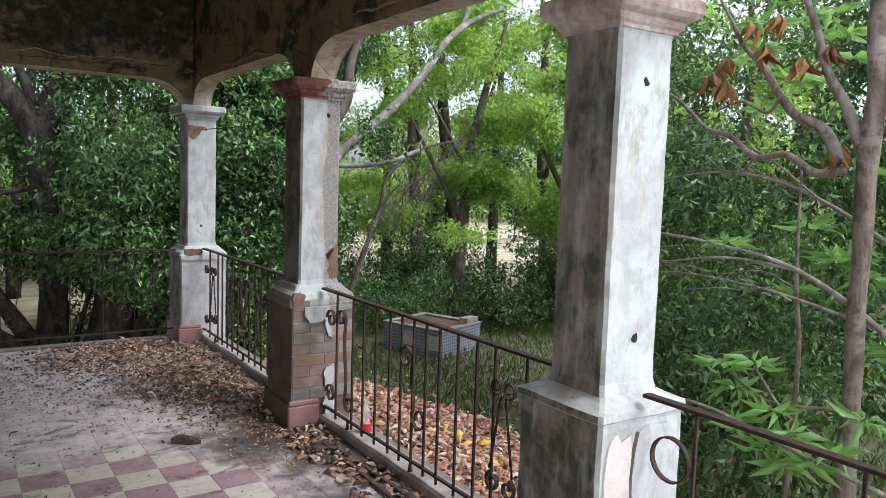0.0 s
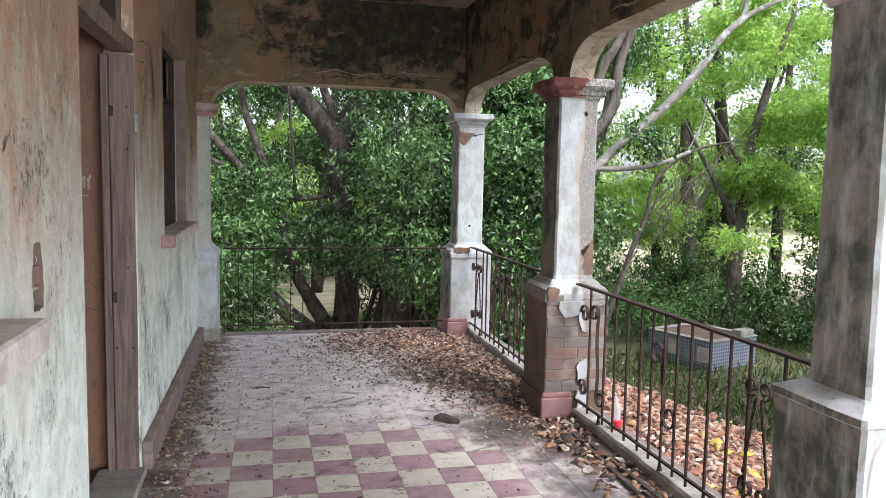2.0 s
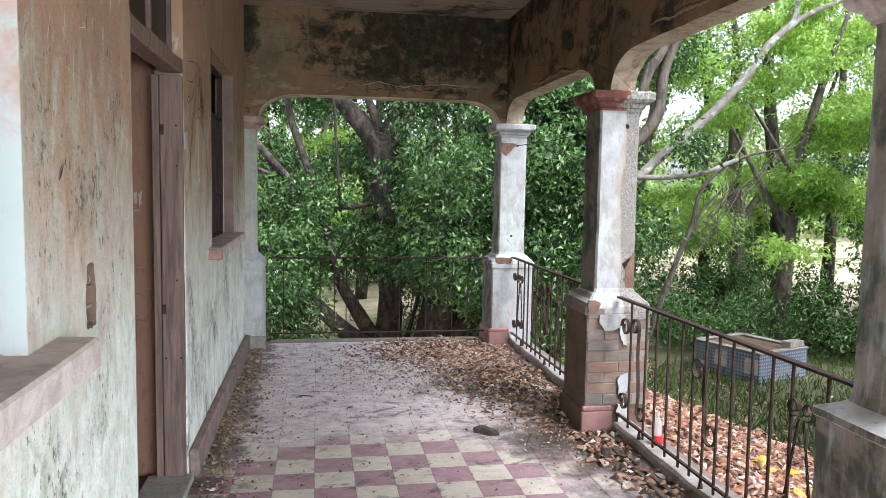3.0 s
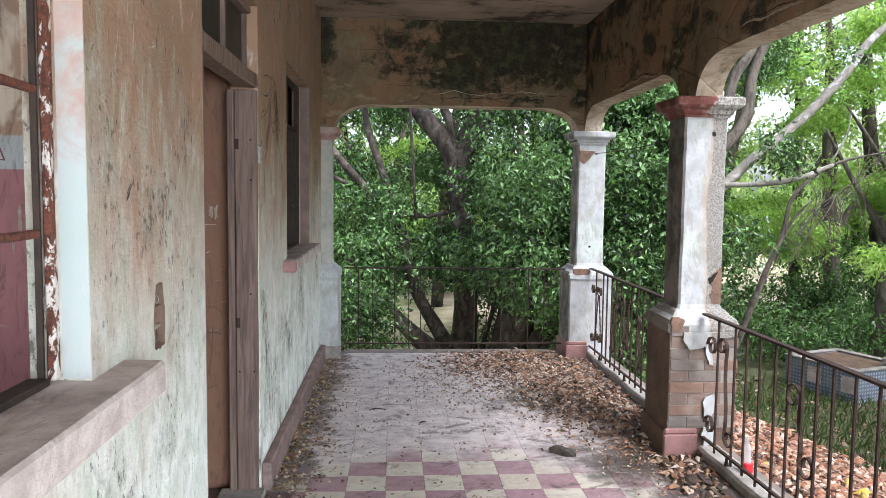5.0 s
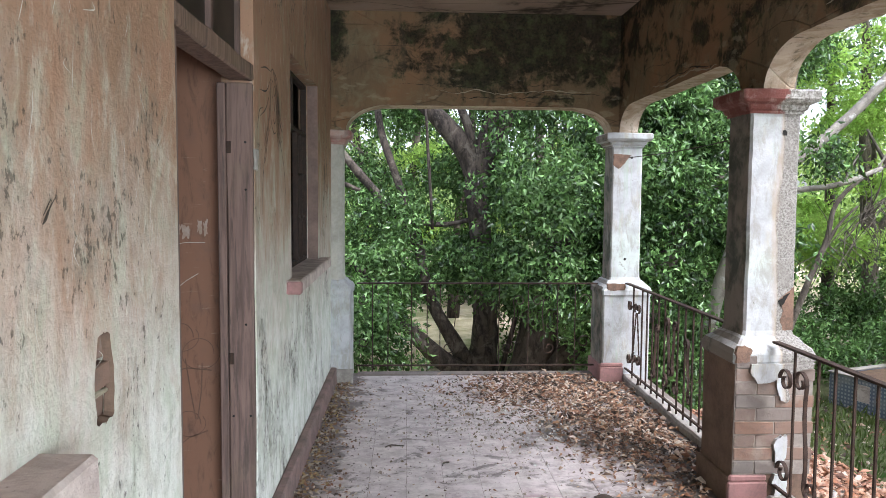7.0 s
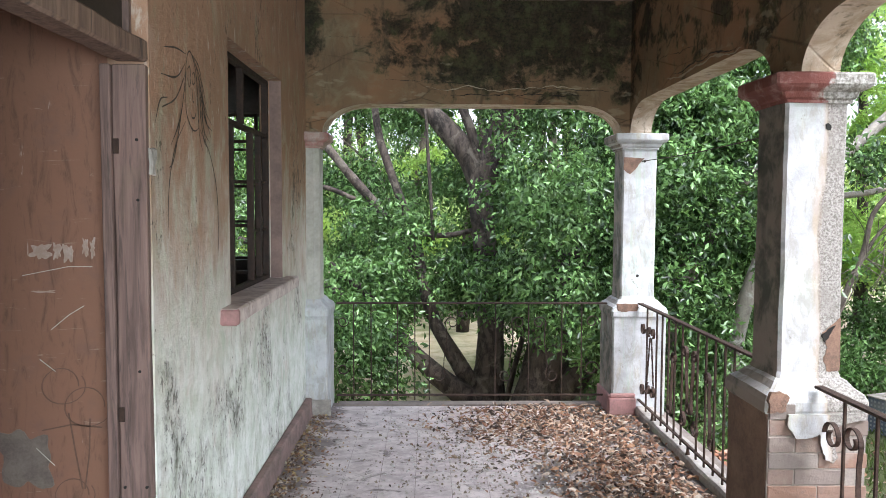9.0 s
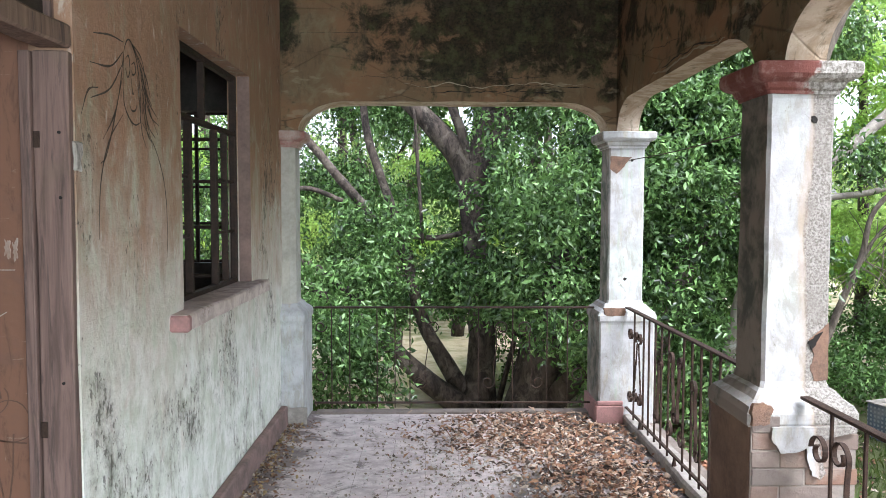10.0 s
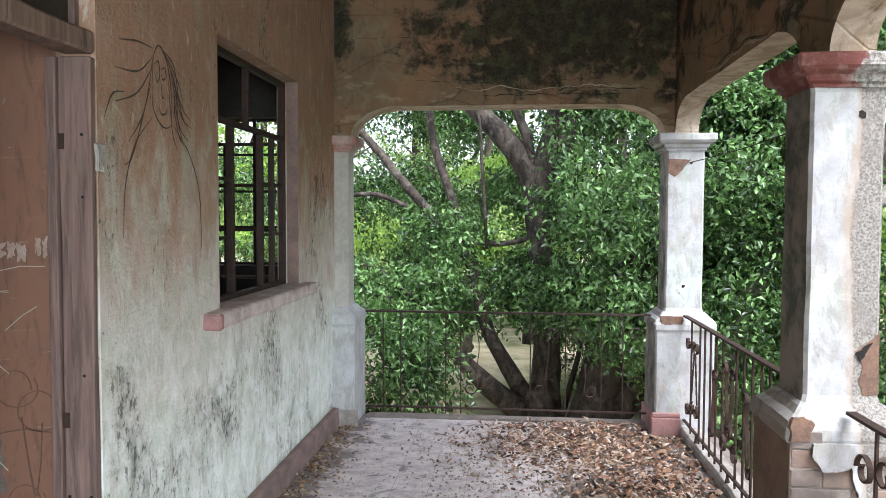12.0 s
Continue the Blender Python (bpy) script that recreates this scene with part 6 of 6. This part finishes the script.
# undergrowth, far woods
def stuff(name, label, category, mesh, mat):
    return tagged(part(name, mesh, mat), label, category, kind="stuff")


bush = [(5.2, 6.6, 0.1, 0.6, 1.1, 0.9), (6.0, 7.2, 0.9, 0.9, 1.4, 1.3), (6.4, 5.6, 1.5, 0.9, 1.3, 1.6), (6.8, 8.2, 1.2, 1.0, 1.3, 1.7), (7.2, 6.4, 2.8, 1.2, 1.6, 1.4), (7.6, 9.4, 2.6, 1.0, 1.4, 1.6), (5.9, 4.4, 1.2, 0.9, 1.0, 1.8), (7.4, 7.4, 0.2, 1.2, 1.6, 1.0)]
at, way, L, W = sprays(crown_points(5600, bush, 0.22, 3.2, 9.0), 11, 0.26, 0.085, 0.034)
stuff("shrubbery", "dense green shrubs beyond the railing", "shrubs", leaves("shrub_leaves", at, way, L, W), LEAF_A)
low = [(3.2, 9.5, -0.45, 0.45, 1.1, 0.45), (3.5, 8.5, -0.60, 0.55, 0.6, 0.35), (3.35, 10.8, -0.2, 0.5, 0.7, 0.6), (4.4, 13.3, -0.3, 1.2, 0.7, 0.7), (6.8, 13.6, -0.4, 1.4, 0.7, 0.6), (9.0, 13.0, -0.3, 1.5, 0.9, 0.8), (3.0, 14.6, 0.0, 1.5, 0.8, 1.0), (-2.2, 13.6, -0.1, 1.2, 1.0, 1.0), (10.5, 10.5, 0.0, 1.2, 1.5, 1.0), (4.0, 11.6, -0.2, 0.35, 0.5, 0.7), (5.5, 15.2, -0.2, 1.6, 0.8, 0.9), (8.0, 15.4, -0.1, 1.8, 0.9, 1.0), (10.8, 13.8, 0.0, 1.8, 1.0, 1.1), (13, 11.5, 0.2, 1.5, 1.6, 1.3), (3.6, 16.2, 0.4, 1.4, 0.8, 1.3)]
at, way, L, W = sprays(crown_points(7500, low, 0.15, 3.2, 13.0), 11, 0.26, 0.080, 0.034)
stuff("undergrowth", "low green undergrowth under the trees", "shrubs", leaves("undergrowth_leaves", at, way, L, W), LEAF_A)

blobs = []
for k in range(46):
    a = radians(random.uniform(-72, 34))
    d = random.uniform(19, 30)
    blobs.append((1 + d * -math.sin(a), 4 + d * math.cos(a), random.uniform(-0.2, 3.2), random.uniform(1.6, 3.0), random.uniform(1.6, 3.0), random.uniform(0.9, 1.6)))
at, way, L, W = sprays(crown_points(4600, blobs, 0.30, 1.5, 3.0), 12, 0.55, 0.17, 0.075)
stuff("far_woods", "sunlit far woods with gaps to the sky", "woods", leaves("far_leaves", at, way, L, W), LEAF_D)
blobs = []
for k in range(40):
    a = radians(random.uniform(-80, 45))
    d = random.uniform(38, 52)
    blobs.append((1 + d * -math.sin(a), 4 + d * math.cos(a), random.uniform(-1, 2.0), 4.5, 3.0, 1.8))
at, way, L, W = sprays(crown_points(5600, blobs, -0.05, 0.9, 5.0), 10, 1.1, 0.42, 0.22)
stuff("distant_woods", "hazy distant tree line", "woods", leaves("distant_leaves", at, way, L, W), LEAF_D)
for k in range(22):
    a = radians(-70 + k * 4.6 + random.uniform(-2, 2))
    d = random.uniform(14.5, 19)
    x, y, r = 1 + d * -math.sin(a), 4 + d * math.cos(a), random.uniform(0.07, 0.17)
    lean = random.gauss(0, 0.5)
    tree("dark slender woodland tree", (x, y, G), [[(x, y, G, r * 1.3), (x + lean * 0.2, y, 1.0, r), (x + lean * 0.6, y, 3.0, r * 0.8), (x + lean, y, 6.0, r * 0.4)],
         [(x + lean * 0.3, y, 1.6, r * 0.5), (x + lean * 0.3 + 0.8, y, 2.8, r * 0.35), (x + lean * 0.3 + 1.3, y, 4.2, r * 0.15)]],
         BARK_DARK, [(x + lean, y, 4.6, 1.5, 1.5, 1.3), (x, y, 2.4, 1.3, 1.2, 1.0)], 330, 12, "woodland_leaves", (0.12, 0.05), LEAF_A if k % 2 else LEAF_D, 0.4, 0.05, 2.0, k * 1.3, "woodland trees")

blobs = []
for k in range(20):
    a = radians(-66 + k * 5.0 + random.uniform(-2, 2))
    d = random.uniform(15.5, 18.5)
    blobs.append((1 + d * -math.sin(a), 4 + d * math.cos(a), random.uniform(-0.2, 0.7), 1.3, 0.9, random.uniform(0.8, 1.3)))
at, way, L, W = sprays(crown_points(3600, blobs, -0.1, 1.9, 17.0), 11, 0.34, 0.12, 0.05)
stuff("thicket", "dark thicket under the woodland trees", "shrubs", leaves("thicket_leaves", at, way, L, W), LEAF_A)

# grass beyond the apron
n = 16000
gx, gy = rng.uniform(3.55, 9.0, n), rng.uniform(3.5, 13.5, n)
keep = (np.sin(gx * 1.7 + 1.2 * np.sin(gy)) + np.sin(gy * 1.3)) > -0.5 + rng.normal(size=n) * 0.5
gx, gy = gx[keep], gy[keep]
n = len(gx)
way = np.stack([rng.normal(0, 0.35, n), rng.normal(0, 0.35, n), np.ones(n)], 1)
stuff("grass", "patchy green grass beyond the apron", "grass", leaves("grass_blades", np.stack([gx, gy, np.full(n, -0.955)], 1), way, rng.uniform(0.04, 0.15, n), rng.uniform(0.005, 0.012, n), 0.6), GRASS)


# ---- fallen leaves ----
def litter(name, label, pts, lo, hi, mat, tilt=0.35, ratio=0.42):
    n = len(pts)
    a = rng.uniform(0, 2 * math.pi, n)
    way = np.stack([np.cos(a), np.sin(a), rng.normal(0, tilt, n) * 0.5], 1)
    L = rng.uniform(lo, hi, n)
    flat = np.tile(np.array([0.0, 0.0, 1.0]), (n, 1))
    return stuff(name, label, "fallen leaves", leaves(name + "_blades", pts, way, L, L * ratio * rng.uniform(0.7, 1.3, n), 0.5, flat), mat)


n = 7200
px = np.concatenate([rng.normal(2.05, 0.25, n // 2), rng.normal(1.75, 0.36, n // 2)])
py = np.concatenate([rng.normal(8.55, 0.50, n // 2), rng.normal(9.6, 0.32, n // 2)])
ok = (px > 0.55) & (px < 2.38) & (py < 10.06) & (py > 7.1) & ~((px > 2.2) & (abs(py - 7.555) < 0.24)) & ~((px > 2.2) & (py > 9.82))
px, py = px[ok], py[ok]
heap = 0.05 * np.exp(-((px - 1.95) ** 2 / 0.10 + (py - 8.6) ** 2 / 0.12)) + 0.035 * np.exp(-((px - 1.6) ** 2 / 0.3 + (py - 9.9) ** 2 / 0.05))
litter("fallen_leaves", "heap of dry brown fallen leaves on the floor", np.stack([px, py, 0.004 + heap * rng.random(len(px)) + rng.random(len(px)) * 0.012], 1), 0.014, 0.068, DEAD, 0.9, 0.33)
n = 2600
px, py = rng.normal(1.45, 0.45, n), rng.normal(9.0, 0.55, n)
ok = (px > 0.3) & (px < 2.2) & (py < 10.0)
litter("floor_litter", "pale crumbs of litter and leaf scraps on the floor", np.stack([px[ok], py[ok], np.full(ok.sum(), 0.004)], 1), 0.008, 0.028, LITTER, 0.2, 0.8)
n = 1700
px, py = 0.04 + np.abs(rng.normal(0, 0.85, n)), rng.uniform(6.95, 10.05, n)
px = np.where(rng.random(n) < 0.45, 0.04 + np.abs(rng.normal(0, 0.07, n)), px)
ok = (px < 2.3) & ((np.sin(px * 5 + py * 2.3) + np.sin(py * 6.1 - px * 2) + 1.6 * (px < 0.2) + 1.5 * (py > 9.7)) > 0.3)
litter("floor_crumbs", "dark soil crumbs and leaf dust on the floor", np.stack([px[ok], py[ok], np.full(ok.sum(), 0.003)], 1), 0.004, 0.012, CRUMB, 0.15, 0.8)
n = 1300
px, py = 0.05 + np.abs(rng.normal(0, 0.17, n)), rng.uniform(5.6, 9.9, n)
litter("wall_debris", "small dry leaves and scraps along the house wall", np.stack([px, py, np.full(n, 0.004) + rng.random(n) * 0.006], 1), 0.010, 0.038, DEAD, 0.5)
n = 900
px, py = rng.normal(2.08, 0.15, n), rng.normal(7.35, 0.36, n)
ok = (px < 2.36) & ~((px > 2.19) & (abs(py - 7.555) < 0.24))
litter("pier_debris", "dark leaf mould and scraps round the brick pedestal", np.stack([px[ok], py[ok], np.full(ok.sum(), 0.004) + rng.random(ok.sum()) * 0.012], 1), 0.006, 0.030, DEAD, 0.6)
n = 420
px, py = 0.05 + np.abs(rng.normal(0, 0.07, n)), rng.uniform(6.9, 9.9, n)
litter("skirting_leaves", "small yellow leaves along the skirting", np.stack([px, py, np.full(n, 0.005) + rng.random(n) * 0.01], 1), 0.02, 0.05, YELLOW_LEAF)
n = 750
px, py = rng.uniform(2.12, 2.40, n), np.concatenate([rng.uniform(5.3, 7.35, n // 2), rng.uniform(7.0, 9.7, n - n // 2)])
ok = ~((px > 2.19) & (abs(py - 7.555) < 0.25))
litter("kerb_leaves", "dark dry leaves gathered against the kerb", np.stack([px[ok], py[ok], 0.004 + rng.random(ok.sum()) * 0.02], 1), 0.03, 0.09, DEAD)
n = 260
px, py = rng.uniform(0.25, 2.2, n), rng.uniform(5.4, 8.6, n)
litter("scattered_leaves", "scattered leaf scraps on the tiles", np.stack([px, py, np.full(n, 0.004)], 1), 0.010, 0.035, DEAD, 0.2)
n = 11000
px, py = rng.uniform(2.67, 3.55, n), rng.uniform(4.2, 9.2, n)
ok = px < 3.55 - np.maximum(py - 7.2, 0) * 0.28
px, py = px[ok], py[ok]
n = len(px)
litter("apron_leaves", "thick russet leaf litter on the apron", np.stack([px, py, -0.115 + rng.random(n) * 0.035 + 0.05 * np.exp(-((px - 2.9) ** 2) / 0.05)], 1), 0.03, 0.085, DEAD_RED, 0.25, 0.38)
n = 26
px, py = rng.uniform(2.72, 3.3, n), rng.uniform(4.9, 7.5, n)
litter("yellow_leaves", "bright yellow leaves on the russet litter", np.stack([px, py, np.full(n, -0.055)], 1), 0.09, 0.15, BRIGHT_YELLOW)
n = 2600
px, py = 3.5 + np.abs(rng.normal(0, 1.6, n)), rng.uniform(4.0, 13.0, n)
litter("ground_leaves", "scattered brown leaves on the ground", np.stack([px, py, np.full(n, -0.942)], 1), 0.05, 0.11, DEAD)


# ---- loose things ----
def bark_piece(x, y, L, w, rz, label):
    bm = bmesh.new()
    pts = [(-L / 2, 0, 0.012, w * 0.3), (-L * 0.2, 0.01, 0.02, w * 0.5), (L * 0.15, -0.005, 0.02, w * 0.45), (L / 2, 0.015, 0.008, w * 0.15)]
    limb(bm, pts, 7, 0.5)
    ob = part("bark_piece", bm, BARK_DARK)
    ob.matrix_basis = pose(x, y, 0.0, 0, 0, rz)
    return tagged(ob, label, "bark")


bark_piece(1.63, 7.38, 0.16, 0.05, -35, "curled dark piece of bark on the tiles")
bark_piece(0.55, 8.25, 0.12, 0.008, 8, "thin dry twig on the floor")
bark_piece(0.85, 7.95, 0.08, 0.008, 50, "thin dry twig on the floor")
for x, y, L, rz in ((2.27, 6.55, 1.35, 88), (2.33, 6.3, 1.1, 91)):
    bm = block(-L / 2, L / 2, -0.013, 0.013, 0.0, 0.02, 0.003)
    worn(bm, 6, 0.004, 8)
    ob = part("wooden_batten", bm, wood("dark_wet_batten", (0.09, 0.07, 0.06), (0.05, 0.04, 0.035)) if "dark_wet_batten" not in bpy.data.materials else bpy.data.materials["dark_wet_batten"])
    ob.matrix_basis = pose(x, y, 0.002, 0, 0, rz)
    tagged(ob, "dark rotten batten lying by the kerb", "batten", "battens by the kerb")

# red and clear plastic cup behind the railing
CLEAR, cnt, cb = material("clear_plastic", 0.25, 0.5)
cb.inputs["Base Color"].default_value = (0.75, 0.75, 0.76, 1)
cb.inputs["Alpha"].default_value = 0.35
RED = simple("red_plastic", (0.62, 0.03, 0.045), (0.5, 0.02, 0.03), 20, 0.4, 0.1)
cup = thing("plastic_bottle", (2.50, 6.92, 0.06), "small clear plastic bottle with a red base on the kerb", "bottle")
part("red_base", tube(bmesh.new(), [(2.50, 6.92, 0.06), (2.50, 6.92, 0.065), (2.50, 6.92, 0.115), (2.50, 6.92, 0.12)], [0.024, 0.03, 0.031, 0.027], 14), RED, cup, "red plastic base")
part("bottle_body", tube(bmesh.new(), [(2.50, 6.92, 0.1205), (2.50, 6.92, 0.19), (2.495, 6.92, 0.22), (2.495, 6.92, 0.25)], [0.025, 0.023, 0.012, 0.011], 14), CLEAR, cup, "clear plastic body")


# tiled garden basin
def basin_tiles():
    m, nt, b = material("blue_patterned_tile", 0.5)
    g = nt.nodes.new("ShaderNodeTexCoord")
    p = g.outputs["Object"]
    ch = nt.nodes.new("ShaderNodeTexVoronoi")
    ch.distance = "CHEBYCHEV"
    ch.inputs["Randomness"].default_value = 0.0
    ch.inputs["Scale"].default_value = 22
    nt.links.new(p, ch.inputs["Vector"])
    c = mix(nt, step(nt, ch.outputs["Distance"], 0.22, 0.30), (0.33, 0.345, 0.37), (0.13, 0.15, 0.205))
    c = mix(nt, step(nt, grain(nt, p, 4, 4), 0.5, 0.7, 0, 0.6), c, (0.30, 0.29, 0.28))
    put(nt, b.inputs["Base Color"], c)
    return m


tank = thing("garden_basin", (6.13, 11.56, G), "low blue patterned tiled garden basin full of leaves", "basin")
tank.rotation_euler = (0, 0, radians(20))
TILES = basin_tiles()
for name, box, mat in (("side_wall", (0, 0.95, 0, 0.08, 0, 0.40), TILES), ("side_wall", (0, 0.95, 0.97, 1.05, 0, 0.40), TILES), ("side_wall", (0, 0.08, 0.081, 0.969, 0, 0.40), TILES), ("side_wall", (0.87, 0.95, 0.081, 0.969, 0, 0.40), TILES),
                       ("rim", (-0.012, 0.962, -0.012, 0.09, 0.401, 0.418), CONCRETE), ("rim", (-0.012, 0.962, 0.96, 1.062, 0.401, 0.418), CONCRETE), ("rim", (-0.012, 0.09, 0.091, 0.959, 0.401, 0.418), CONCRETE), ("rim", (0.86, 0.962, 0.091, 0.959, 0.401, 0.418), CONCRETE),
                       ("leaf_fill", (0.081, 0.869, 0.081, 0.969, 0.0, 0.39), SOIL_PLASTER), ("broken_lump", (0.62, 0.90, 0.02, 0.16, 0.42, 0.50), CONCRETE)):
    ob = part(name, worn(block(*box, 0.006), 1, 0.003), mat)
    ob.parent = tank
for y, z in ((0.12, 0.22), (0.60, 0.24)):
    ob = part("tile_panel", block(-0.006, -0.001, y - 0.10, y + 0.10, z - 0.1, z + 0.1, 0.002), SILL)
    ob.parent = tank

# thin wire between the columns
wire = part("wire", tube(bmesh.new(), [p[:3] for p in smooth_path([(2.45, 9.93, 1.86, 0), (2.44, 8.8, 1.845, 0), (2.44, 7.70, 1.86, 0)], 8)], 0.003, 5), IRON)
tagged(wire, "thin rusty wire strung between two columns", "wire")

# ---- floor tiles, last ----
def tile_mesh(mat):
    bm = block(-0.0993, 0.0993, -0.0993, 0.0993, -0.0075, 0.0, 0.0015)
    bmesh.ops.recalc_face_normals(bm, faces=bm.faces)
    me = bpy.data.meshes.new("tile")
    bm.to_mesh(me)
    bm.free()
    me.materials.append(mat)
    return me


TILE_X0, TILE_Y0, TILE = 0.621, 6.897, 0.2
tile_pair = (tile_mesh(PLUM_TILE), tile_mesh(CREAM_TILE))
for j in range(-8, 16):
    for i in range(-3, 9):
        x = TILE_X0 + TILE * (i + 0.5)
        y = TILE_Y0 + TILE * (j + 0.5)
        ob = new("tile", tile_pair[(i + j) % 2])
        ob.parent = floor
        ob.matrix_basis = pose(x, y, random.uniform(-0.0008, 0.0012), random.gauss(0, 0.15), random.gauss(0, 0.15), random.gauss(0, 0.15))
for par, mat in ((0, PLUM_TILE), (1, CREAM_TILE)):
    bm = bmesh.new()
    for j in range(-48, -8):
        for i in range(-3, 9):
            if (i + j) % 2 == par:
                x, y = TILE_X0 + TILE * (i + 0.5), TILE_Y0 + TILE * (j + 0.5)
                vs = [bm.verts.new((x + a * 0.0993, y + b * 0.0993, 0.0)) for a, b in ((-1, -1), (1, -1), (1, 1), (-1, 1))]
                bm.faces.new(vs)
    tagged(part("tile_field", bm, mat, floor), kind="stuff")
